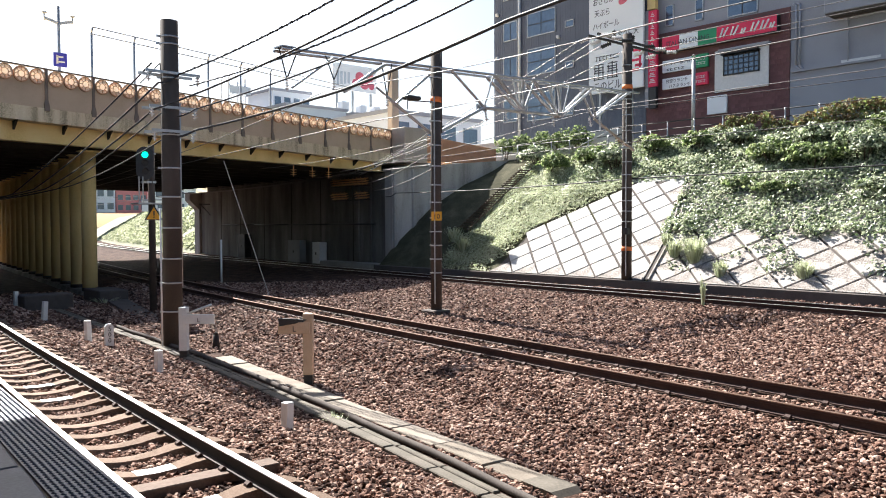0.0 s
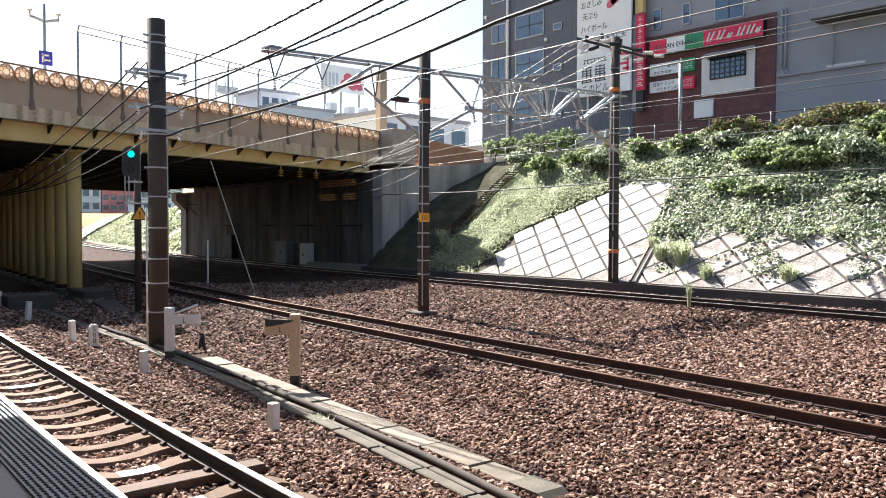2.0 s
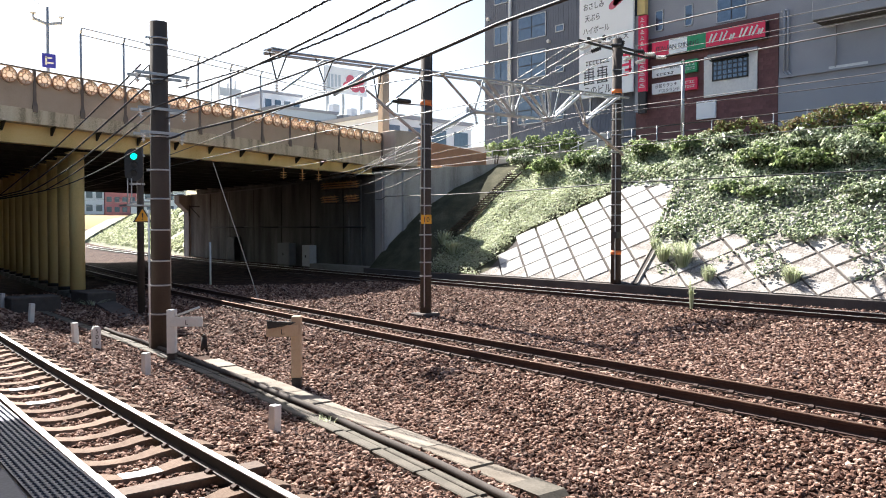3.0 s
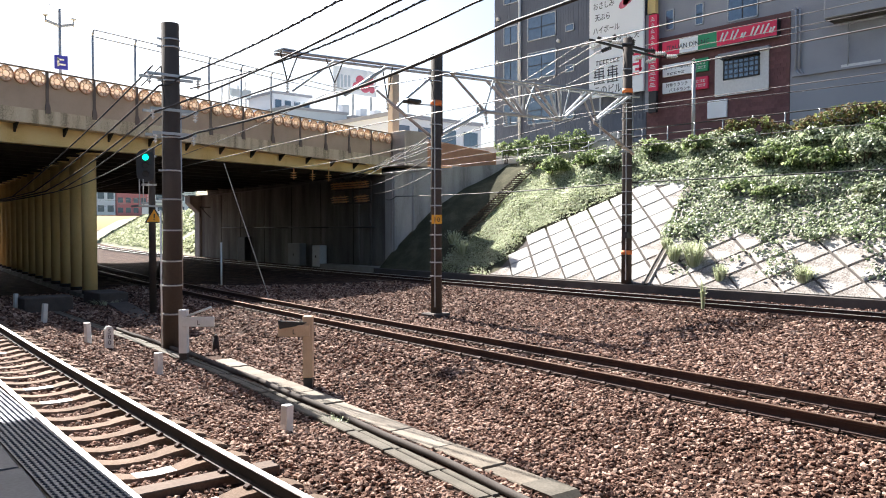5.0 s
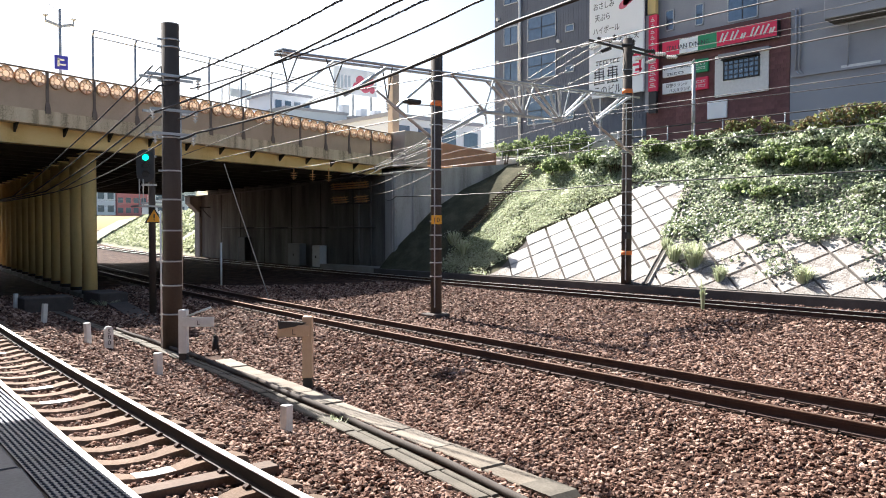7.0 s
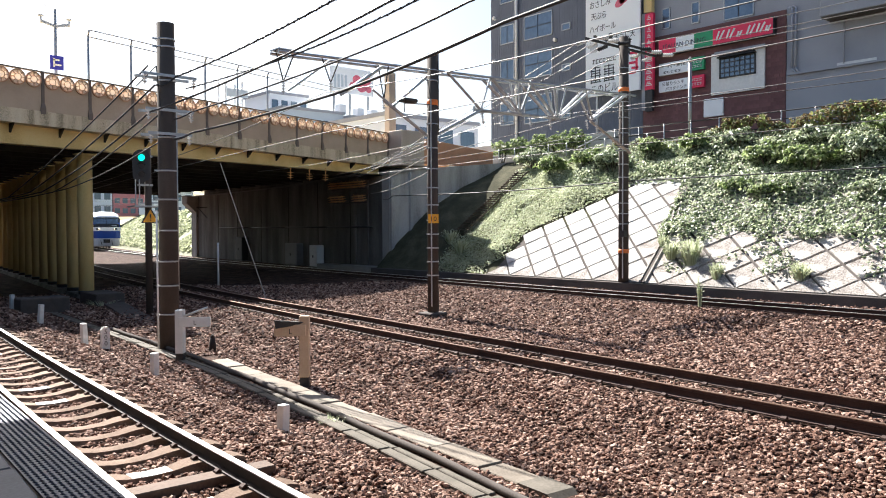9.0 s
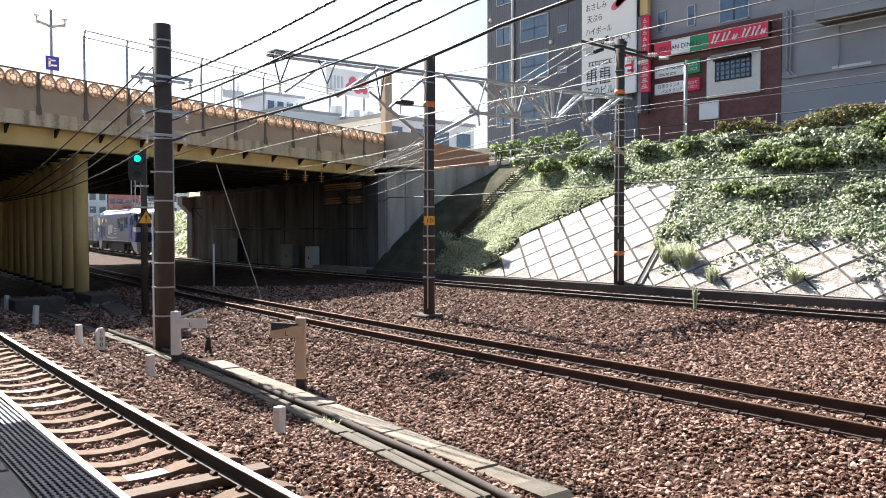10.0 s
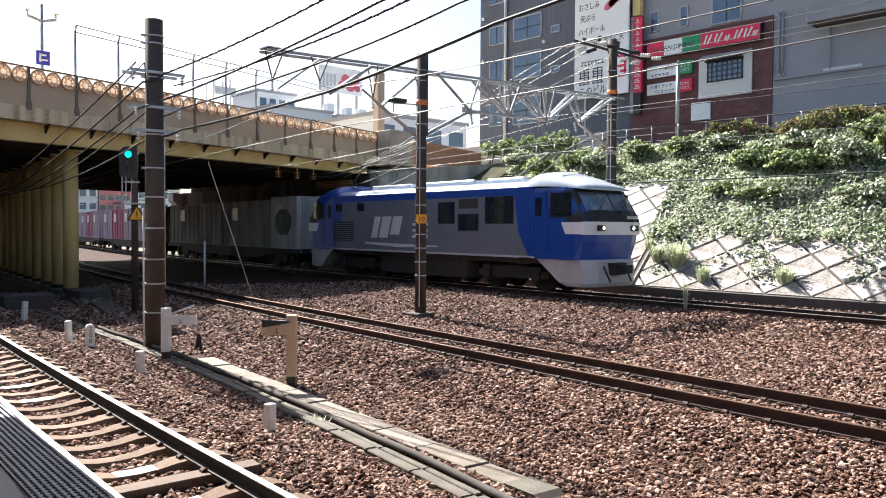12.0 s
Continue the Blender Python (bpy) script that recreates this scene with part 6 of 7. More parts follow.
def build_grey():
    b = empty("restaurant_building", "grey rendered building with a maroon brick shop front", "building")
    part("wall", xbox(FX + 0.08, FX + 14, -25, 25.43, 6.0, 21), GREYWALL, b)
    part("roof", xbox(FX, FX + 14.1, -25.1, 25.44, 21, 21.4), GREYWALL, b)
    part("lower_wall", xbox(FX + 0.02, FX + 0.078, -25, 17.28, 6.0, 9.9), GREYLIGHT, b, "paler grey lower wall")
    part("ledge", xbox(FX - 0.12, FX + 0.02, -25, 17.2, 9.62, 9.72), GREYLIGHT, b)
    for y, z0, z1, w in ((24.0, 13.2, 14.35, 0.54), (22.2, 13.15, 14.3, 0.5)):
        window(b, y + w / 2, y - w / 2, z0, z1, x=FX + 0.07, cols=1, rows=2)
    window(b, 20.6, 18.95, 12.95, 14.6, x=FX + 0.07, cols=2)
    for z in (16.2,):
        for y in (24.0, 22.2):
            window(b, y + 0.26, y - 0.26, z, z + 1.2, x=FX + 0.07, cols=1, rows=2)
        window(b, 20.6, 18.95, z, z + 1.6, x=FX + 0.07, cols=2)
    part("balcony", xbox(FX - 1.0, FX + 0.078, -25, 15.3, 11.9, 13.3, 0.03), GREYWALL, b, "grey balcony front")
    part("balcony_soffit", xbox(FX - 0.95, FX + 0.07, -25, 15.25, 11.84, 11.9), KERB, b)
    part("service_box", xbox(FX - 0.02, FX + 0.07, 13.2, 14.9, 9.74, 9.86), WHITE, b)
    for y in (17.0, 16.82):
        bm = bmesh.new()
        tube(bm, (FX - 0.02, y, 9.95), (FX - 0.02, y, 12.85), 0.05, seg=8)
        tube(bm, (FX - 0.02, y, 9.95), (FX - 0.02, y - 0.3, 9.6), 0.05, seg=8)
        tube(bm, (FX - 0.02, y, 12.85), (FX + 0.1, y + 0.2, 12.95), 0.05, seg=8)
        part("wall_pipe", bm, GREYLIGHT, b, "bent grey pipe")
    bm = bmesh.new()
    tube(bm, (FX - 0.0, 14.6, 9.8), (FX - 0.0, 14.6, 11.8), 0.035, seg=8)
    part("wall_pipe", bm, GREYLIGHT, b)
    front = part("shop_front", xbox(FX - 0.0, FX + 0.076, 17.3, 25.42, 6.05, 12.85), MORTAR, b, "maroon brick shop front")
    # white window bay with a dark lattice
    part("window_bay", xbox(FX - 0.12, FX - 0.03, 18.3, 21.2, 9.15, 11.3, 0.02), WHITE, b, "white rendered window surround")
    part("bay_cap", xbox(FX - 0.35, FX - 0.03, 18.2, 20.9, 11.18, 11.32, 0.02), GREYLIGHT, b)
    w = window(b, 20.7, 18.75, 9.95, 11.0, x=FX - 0.125, cols=7, rows=4, frame_w=0.07, mat_frame=BLACK)
    bm = bmesh.new()
    loft(bm, [[(FX - 0.13, 20.75, 10.98), (FX - 0.5, 20.7, 10.98), (FX - 0.13, 20.6, 11.2)], [(FX - 0.13, 18.7, 10.98), (FX - 0.5, 18.75, 10.98), (FX - 0.13, 18.85, 11.2)]])
    part("awning", bm, BLACK, b, "dark sloping awning")
    part("meter_box", xbox(FX - 0.15, FX - 0.02, 20.5, 21.6, 8.05, 9.0, 0.02), LOCOWHITE, b, "pale blue-white service panel")
    # bricks
    rng = random.Random(9)
    bm = bmesh.new()
    box(bm, -0.009, 0.0, -0.14, 0.14, -0.09, 0.09)
    bm.faces.ensure_lookup_table()
    me = mesh_of(bm, "brick", BRICK)
    rows, cols = 24, 27
    for r in range(rows):
        z = 8.15 + 0.195 * r
        for c in range(cols):
            y = 17.45 + 0.295 * c + (0.147 if r % 2 else 0)
            if y > 25.28 or (18.2 < y < 21.3 and 9.05 < z < 11.4) or (20.4 < y < 21.7 and z < 9.1) or z > 12.75:
                continue
            if (17.9 < y < 24.5 and 11.6 < z < 12.75) or (21.6 < y < 24.5 and 9.75 < z < 11.5):
                continue
            ob = new("brick", me)
            ob.parent = front
            ob.matrix_basis = Matrix.Translation((FX + rng.uniform(-0.002, 0.0), y, z))
    return b


def build_signs():
    # long band sign over the shop
    s = empty("shop_sign", "long red, white and green restaurant sign board", "sign", "shop signs")
    part("casing", xbox(FX - 0.38, FX - 0.02, 17.75, 24.2, 11.68, 12.56, 0.02), BLACK, s, "dark sign casing")
    x = FX - 0.385
    for y0, y1, m in ((24.17, 23.12, RED), (23.115, 22.02, SIGNWHITE), (22.015, 20.95, GREEN), (20.945, 17.78, RED)):
        part("sign_field", xbox(x - 0.012, x, y1, y0, 11.73, 12.52), m, s)
    lettering(s, "ITALIAN DINING", 22.62, 11.98, 0.36, INK, x - 0.018, 0.95)
    # the brand as plain leaning white strokes
    for k, yc in enumerate((20.55, 19.98, 19.5, 18.9, 18.4, 18.02)):
        f = 0.6 if k in (2, 5) else 1.0
        for cy, an, l in ((0.12, 1.2, 0.24), (-0.1, 1.05, 0.27)):
            bm = bmesh.new()
            m = Matrix.Translation((x - 0.02, yc + cy * f, 12.13 - (0.1 if f < 1 else 0))) @ Matrix.Rotation(-an, 4, 'X')
            box(bm, -0.006, 0.006, -l * f, l * f, -0.045, 0.045, m)
            part("brand_stroke", bm, WHITE, s, "white brush stroke")
    for z0, z1, m2, txt, sd in ((10.62, 11.27, GREEN, "パーティー御予約", 4), (9.70, 10.30, RED, "日替りランチ", 5)):
        q = empty("menu_sign", "small pale menu sign on the brick wall", "sign", "shop signs")
        part("board", xbox(FX - 0.2, FX - 0.035, 22.49, 24.28, z0, z1, 0.01), SIGNWHITE, q)
        part("end_board", xbox(FX - 0.2, FX - 0.035, 21.55, 22.48, z0 - 0.02, z1 + 0.03, 0.01), m2, q, "coloured end panel")
        lettering(q, txt, 23.38, z0 + (z1 - z0) * 0.56, 0.2 if sd == 4 else 0.23, INK, FX - 0.206)
        if sd == 5:
            lettering(q, "パスタランチ", 23.2, z0 + 0.06, 0.22, INK, FX - 0.206)
        else:
            bars(q, 24.0, 22.9, z0 + 0.13, 0.14, 5, INK, FX - 0.203, 3)
        bars(q, 22.4, 21.65, (z0 + z1) / 2 + 0.1, 0.16, 4, WHITE, FX - 0.203, sd + 10)
        bars(q, 22.3, 21.65, (z0 + z1) / 2 - 0.13, 0.16, 4, WHITE, FX - 0.203, sd + 20)
    # tall red blade sign
    v = empty("blade_sign", "tall narrow red vertical sign", "sign", "shop signs")
    part("board", xbox(FX - 0.55, FX - 0.35, 24.42, 24.96, 9.9, 14.1, 0.01), RED, v)
    part("support", xbox(FX - 0.5, FX - 0.02, 24.97, 25.18, 8.8, 14.15), GREYLIGHT, v)
    part("lower_panel", xbox(FX - 0.55, FX - 0.35, 24.46, 24.92, 8.7, 9.88), BLACK, v)
    for k in range(12):
        zc = 13.85 - 0.33 * k
        big = k > 5
        for a in range(3):
            part("brand_stroke", xbox(FX - 0.562, FX - 0.55, 24.69 - (0.2 if big else 0.13) + 0.05 * a, 24.69 + (0.2 if big else 0.13) - 0.04 * a, zc - 0.03 + 0.09 * a - 0.08, zc + 0.01 + 0.09 * a - 0.08), WHITE, v)
    # big white menu board
    g = empty("menu_billboard", "big white menu billboard with dark writing", "billboard")
    x = FX - 0.75
    part("panel", xbox(x, x + 0.14, 25.15, 28.9, 9.95, 19.0, 0.01), SIGNWHITE, g)
    part("timber_post", xbox(x + 0.3, x + 0.6, 24.6, 25.1, 14.2, 18.0), CREAM, g)
    for y in (26.0, 28.2):
        part("frame_leg", xbox(x + 0.15, x + 0.3, y - 0.06, y + 0.06, 6.3, 18.5), STEEL, g)
    for body, y, z, size in (("おさしみ", 28.62, 15.1, 0.46), ("天ぷら", 28.5, 14.42, 0.46), ("ハイボール", 28.62, 13.68, 0.46), ("なす天うに天", 27.6, 13.0, 0.44), ("このビル1F", 28.55, 10.12, 0.6)):
        lettering(g, body, y, z, size, INK, x - 0.01, 0.82, align='LEFT')
    bars(g, 28.4, 26.7, 11.95, 0.3, 7, INK, x - 0.004, 31)
    # the shop's two large signs as dense stroke blocks
    for k, yc in enumerate((28.15, 27.2)):
        for dz, w, o in ((0.42, 0.34, 0.0), (0.24, 0.36, 0.03), (0.10, 0.30, 0.0), (-0.04, 0.38, 0.0), (-0.30, 0.30, 0.04), (-0.42, 0.38, 0.0)):
            part("brand_stroke", xbox(x - 0.012, x - 0.002, yc + o - w, yc + o + w, 11.18 + dz - 0.03, 11.18 + dz + 0.03), INK, g)
        for dy, z0, z1 in ((0.30, -0.1, 0.34), (-0.28, -0.45, 0.34), (0.02, -0.4, 0.5), (0.33, -0.48, -0.2)):
            part("brand_stroke", xbox(x - 0.016, x - 0.004, yc + dy - 0.032, yc + dy + 0.032, 11.18 + z0, 11.18 + z1), INK, g)
    for k in range(3):
        bm = bmesh.new()
        m = Matrix.Translation((x - 0.01, 26.45 - 0.28 * k, 15.05 + 0.16 * k)) @ Matrix.Rotation(-0.5, 4, 'X') @ Matrix.Diagonal((1, 0.9, 0.55, 1))
        loft(bm, [[m @ Vector((d, 0.42 * math.cos(2 * math.pi * i / 14), 0.42 * math.sin(2 * math.pi * i / 14))) for i in range(14)] for d in (-0.006, 0.006)])
        part("picture", bm, PINK, g, "pink sliced fish picture")
    for z, dy in ((12.05, 0.0), (11.75, -0.1), (11.5, 0.05), (11.2, -0.12), (10.95, 0.05)):
        part("picture", xbox(x - 0.012, x - 0.002, 25.35 + dy, 25.8 + dy, z - 0.07, z + 0.07), RED, g, "red bent figure")
    part("picture", xbox(x - 0.012, x - 0.002, 25.28, 25.42, 11.05, 12.05), RED, g, "red bent figure")
    # small grey animal figure
    bm = bmesh.new()
    loft(bm, [[(x + d, 28.3 + y, 12.75 + z) for y, z in ((-0.25, -0.25), (0.25, -0.25), (0.28, 0.15), (0.22, 0.42), (0.1, 0.2), (-0.1, 0.2), (-0.22, 0.42), (-0.28, 0.15))] for d in (-0.012, -0.002)])
    part("picture", bm, FRAMEM, g, "grey figure")


def far_block(name, label, x0, x1, y0, y1, z0, z1, material, floors, cols, face="y", winmat=None, shade=None):
    b = empty(name, label, "building", "distant buildings")
    part("wall", xbox(x0, x1, y0, y1, z0, z1), material, b)
    part("roof", xbox(x0 - 0.15, x1 + 0.15, y0 - 0.15, y1 + 0.15, z1, z1 + 0.3), GREYLIGHT, b)
    for f in range(floors):
        za = z0 + (z1 - z0) * (f + 0.25) / floors
        zb = z0 + (z1 - z0) * (f + 0.75) / floors
        for c in range(cols):
            xa = x0 + (x1 - x0) * (c + 0.18) / cols
            xb = x0 + (x1 - x0) * (c + 0.82) / cols
            w = part("window", xbox(xa, xb, y0 - 0.04, y0 - 0.005, za, zb), winmat or PANE, b)
    return b


# haze is mixed into the white and blue-grey, lifting walls turned from the sun
FARWHITE = mat("hazed_white", [(0.72, 0.75, 0.78), (0.82, 0.84, 0.86)], 0.7, scale=0.4, fine=10, bump=0)
FARBLUE = mat("hazed_blue_grey", [(0.46, 0.52, 0.58), (0.56, 0.62, 0.68)], 0.5, scale=0.4, fine=10, bump=0)
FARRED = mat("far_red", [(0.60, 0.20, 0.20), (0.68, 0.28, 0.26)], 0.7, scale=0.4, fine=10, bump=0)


# pale base colour holds the strong sun on the bank beyond the bridge
SUNPALE_GRASS = mat("far_grass", [(0.20, 0.23, 0.13), (0.38, 0.41, 0.26), (0.56, 0.57, 0.42)], 0.7, scale=0.4, fine=3, bump=0, island=0.6, spec=0.2, thin=0.5)


# paler copy of the bank earth, so the far slope looks sunlit
FAREARTH = mat("sun_pale_bank_earth", [(0.10, 0.11, 0.06), (0.22, 0.23, 0.14), (0.36, 0.36, 0.26)], 0.9, scale=0.6, fine=6, bump=0.5, dist=0.05)


def build_far():
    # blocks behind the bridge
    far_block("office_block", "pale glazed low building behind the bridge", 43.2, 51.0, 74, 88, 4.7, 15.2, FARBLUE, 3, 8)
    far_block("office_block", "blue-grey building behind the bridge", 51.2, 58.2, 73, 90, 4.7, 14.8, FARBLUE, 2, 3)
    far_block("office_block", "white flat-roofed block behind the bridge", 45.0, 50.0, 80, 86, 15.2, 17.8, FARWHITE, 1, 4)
    for k, (x, z) in enumerate(((50.5, 15.3), (53, 15.1), (55, 15.1))):
        bm = xbox(x, x + 0.9, 74, 75, z, z + 1.1, 0.05)
        thing("roof_unit", bm, FARWHITE, "white ventilation unit on the roof", "roof unit", "roof units")
    bb = empty("roof_billboard", "white rooftop billboard with a red picture", "billboard", at=pose(0, 0, 0))
    part("panel", xbox(50.0, 56.0, 75.0, 75.2, 17.9, 20.9, 0.02), SIGNWHITE, bb)
    for x in (50.6, 52.8, 55.4):
        part("leg", xbox(x - 0.1, x + 0.1, 75.2, 75.4, 15.0, 18.2), STEEL, bb)
    for k, (x, z, r) in enumerate(((53.0, 18.9, 0.45), (53.6, 19.6, 0.6), (54.3, 19.0, 0.75), (55.1, 19.7, 0.5), (55.3, 18.7, 0.4))):
        bm = bmesh.new()
        tube(bm, (x, 74.96, z), (x, 75.0, z), r, seg=16)
        part("picture", bm, PINK, bb, "red picture")
    for k in range(4):
        part("lettering", xbox(50.4 + 0.5 * k, 50.7 + 0.5 * k, 74.97, 75.0, 18.4 + 0.1 * k, 20.0), FARBLUE, bb)
    tw = empty("lattice_tower", "small white lattice tower behind the bridge", "tower", at=pose(37.5, 74, 6.2))
    for dx in (-0.9, 0.9):
        for dy in (0, 1.6):
            bm = bmesh.new()
            tube(bm, (dx * 1.2, dy, -1.9), (dx, dy, 11.2), 0.09, seg=6)
            part("leg", bm, FARWHITE, tw)
    for k in range(7):
        bm = bmesh.new()
        z = 1.4 * k + 0.8
        tube(bm, (-1, 0, z), (1, 0, z + 1.4), 0.05, seg=6)
        tube(bm, (1, 0, z), (-1, 0, z + 1.4), 0.05, seg=6)
        part("brace", bm, FARWHITE, tw)
    part("sign", xbox(-0.8, 1.5, -0.1, 0.0, 9.6, 10.4), FARBLUE, tw)
    # lamp column with a blue sign on the bridge
    lp = empty("street_lamp", "tall pale street lamp with a small blue sign", "street lamp", at=pose(12.5, 45, 6.3))
    bm = bmesh.new()
    tube(bm, (0, 0, 0), (0, 0, 7.75), 0.11, 0.07, seg=10)
    part("column", bm, STEEL, lp)
    for s in (-1, 1):
        bm = bmesh.new()
        loft(bm, [[(s * x, y, z + q) for y, q in ((-0.06, 0), (0.06, 0), (0.06, 0.14), (-0.06, 0.14))] for x, z in ((0, 6.75), (0.3, 6.85), (0.7, 6.95))])
        tube(bm, (s * 0.7, 0, 6.9), (s * 0.7, 0, 7.3), 0.04, seg=8)
        tube(bm, (s * 0.7, 0, 7.28), (s * 0.7, 0, 7.34), 0.14, seg=10)
        part("arm", bm, STEEL, lp)
    part("blue_sign", xbox(-0.34, 0.34, -0.2, -0.14, 4.5, 5.25, 0.02), SIGNBLUE, lp, "blue sign with white marks")
    for a, b, c, d in ((-0.2, 0.15, 4.98, 5.06), (-0.15, 0.22, 4.72, 4.8), (-0.2, -0.1, 4.65, 5.1)):
        part("sign_mark", xbox(a, b, -0.215, -0.2, c, d), WHITE, lp)
    # brown pillar beside the end of the parapet
    pil = bmesh.new()
    box(pil, 27.72, 28.22, 35.6, 36.05, 6.0, 11.25)
    thing("brown_pillar", bevelled(pil, 0.02), PILLAR, "tall brown square pillar at the bridge end", "pillar")
    bm = bmesh.new()
    loft(bm, [[(29.0, 34.5, 6.0), (34.2, 33.6, 6.0), (34.2, 33.6, 6.9), (29.0, 34.5, 7.5)], [(29.0, 34.9, 6.0), (34.2, 34.0, 6.0), (34.2, 34.0, 6.9), (29.0, 34.9, 7.5)]])
    thing("brick_wall", bm, FARRED2, "orange-brown brick wall sloping down beside the bridge", "wall", kind="structure")
    far_block("grey_house", "small grey house above the embankment", 37, 47, 48, 56, 6.2, 11.0, FARWHITE, 2, 4)
    # land beyond the bridge: banks, far town
    bm = bmesh.new()
    rows = []
    for y in (64.5, 72, 80, 90, 100, 115, 130, 150, 180, 220):
        x = far_x(y)
        rows.append([(x + 3.0, y, -0.3), (x + 3.4, y, 0.1), (x + 7, y, 2.2), (x + 11.5, y, 4.6), (x + 60, y, 5.0)])
    loft(bm, rows, closed=False)
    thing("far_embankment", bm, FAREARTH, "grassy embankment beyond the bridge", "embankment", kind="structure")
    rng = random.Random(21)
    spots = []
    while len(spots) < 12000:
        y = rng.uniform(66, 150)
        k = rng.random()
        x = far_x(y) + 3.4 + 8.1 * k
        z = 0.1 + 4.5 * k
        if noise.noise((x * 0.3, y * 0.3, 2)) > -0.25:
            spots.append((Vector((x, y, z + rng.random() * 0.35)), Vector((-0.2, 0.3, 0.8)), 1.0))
    ob = new("far_grass", leaf_mesh("far_grass", spots, SUNPALE_GRASS, 0.42, 31, 0.6))
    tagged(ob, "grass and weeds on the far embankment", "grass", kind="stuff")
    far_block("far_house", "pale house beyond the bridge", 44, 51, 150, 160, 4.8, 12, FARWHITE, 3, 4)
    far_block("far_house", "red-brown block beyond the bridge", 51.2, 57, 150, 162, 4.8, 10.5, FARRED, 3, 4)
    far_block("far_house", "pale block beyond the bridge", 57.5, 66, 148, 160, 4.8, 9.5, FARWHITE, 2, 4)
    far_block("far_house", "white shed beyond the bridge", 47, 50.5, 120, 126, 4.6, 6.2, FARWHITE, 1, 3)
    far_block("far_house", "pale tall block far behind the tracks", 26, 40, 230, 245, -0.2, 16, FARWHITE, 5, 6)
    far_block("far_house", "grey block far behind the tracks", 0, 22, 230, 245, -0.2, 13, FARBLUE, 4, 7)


SIGNBLUE = mat("sign_blue", [(0.03, 0.03, 0.30), (0.05, 0.05, 0.40)], 0.4, bump=0)
FARRED2 = mat("orange_brick", [(0.42, 0.20, 0.11), (0.58, 0.31, 0.19)], 0.8, scale=3, fine=20, bump=0.1)
build_navy()
build_grey()
build_signs()
build_far()


# ---- lineside things ----
CREAMPOST = mat("peach_paint", [(0.55, 0.38, 0.24), (0.70, 0.52, 0.36)], 0.6, scale=6, fine=50, bump=0.1)
CABINET = mat("grey_cabinet", [(0.20, 0.205, 0.20), (0.30, 0.305, 0.30)], 0.6, scale=3, fine=40, bump=0.05)
# brown ceramic raised to bright orange in place of light falling on it
TERRA = mat("brightened_brown_insulator", [(0.74, 0.36, 0.10), (0.90, 0.58, 0.27)], 0.35, scale=6, fine=40, bump=0.05, island=0.3)


def stub(x, y, h, label="small white painted concrete marker stub in the ballast", w=0.06, lean=0.0):
    s = empty("marker_stub", label, "marker", "marker stubs", at=pose(x, y, ground_z(x, y) - 0.06, 0, lean, 12))
    bm = bmesh.new()
    box(bm, -w, w, -w, w, -0.1, h + 0.06)
    part("post", bevelled(bm, 0.008), WHITE, s)
    return s


def build_markers():
    for k, (x, y, h) in enumerate(((5.08, 8.76, 0.36), (5.42, 13.84, 0.42), (5.65, 18.49, 0.5), (5.86, 22.93, 0.55), (6.4, 28.32, 0.5))):
        stub(x, y, h, lean=(2, 0, -3, 4, 1)[k])
    s = empty("distance_post", "white distance post with black figures", "marker", at=pose(5.99, 18.17, -0.5))
    bm = bmesh.new()
    loft(bm, [[(x, y, z) for x, z in ((-0.09, -0.1), (0.09, -0.1), (0.09, 0.52), (0.05, 0.58), (-0.05, 0.58), (-0.09, 0.52))] for y in (-0.05, 0.05)])
    part("post", bm, WHITE, s)
    for k, ch in enumerate("500"):
        t = text(ch, 0.15, BLACK, 0.003)
        t.parent = s
        t.matrix_basis = pose(0.0, -0.054, 0.42 - 0.13 * k, 90, 0, 0)
    # two white posts with an arm and a lever
    for x, y, z, h, sgn, m, label in ((6.62, 15.53, -0.5, 1.12, 1, WHITE, "white trackside post with a signal arm"), (7.14, 11.56, -0.5, 1.28, -1, CREAMPOST, "peach coloured trackside post with a signal arm")):
        p = empty("point_marker", label, "marker post", "marker posts", at=pose(x, y, z, 0, 0, -41))
        bm = bmesh.new()
        box(bm, -0.085, 0.085, -0.085, 0.085, 0.22, h)
        part("post", bevelled(bm, 0.012), m, p)
        bm = bmesh.new()
        box(bm, -0.075, 0.075, -0.075, 0.075, -0.1, 0.25)
        part("foot", bm, DARKSTEEL, p)
        bm = bmesh.new()
        box(bm, *((0.0, 0.66) if sgn > 0 else (-0.5, 0.04)), -0.125, -0.088, h - 0.34, h - 0.14)
        arm = part("arm", bevelled(bm, 0.006), m, p)
        t = text("L", 0.13, BLACK, 0.003)
        t.parent = arm
        t.matrix_basis = pose(0.34 * sgn if sgn > 0 else -0.22, -0.128, h - 0.3, 90, 0, 0)
        bm = bmesh.new()
        if sgn > 0:
            tube(bm, (0.1, -0.1, h - 0.13), (0.6, -0.1, h + 0.06), 0.022, seg=8)
        else:
            loft(bm, [[(-0.48, -0.2 + q, h - 0.06), (-0.0, -0.1 + q, h - 0.1), (-0.1, -0.1 + q, h - 0.15), (-0.46, -0.2 + q, h - 0.2)] for q in (0, 0.06)])
        part("lever", bm, WHITE if sgn > 0 else DARKSTEEL, p)
    for x, y, h in ((7.74, 16.42, 0.3),):
        bm = bmesh.new()
        tube(bm, (0, 0, -0.1), (0, 0, h), 0.09, 0.06, seg=10)
        tube(bm, (0, 0, h), (0, 0, h + 0.06), 0.06, 0.02, seg=10)
        thing("rusty_stump", bm, RAIL, "rusty iron stump in the ballast", "stump", at=pose(x, y, ground_z(x, y)))


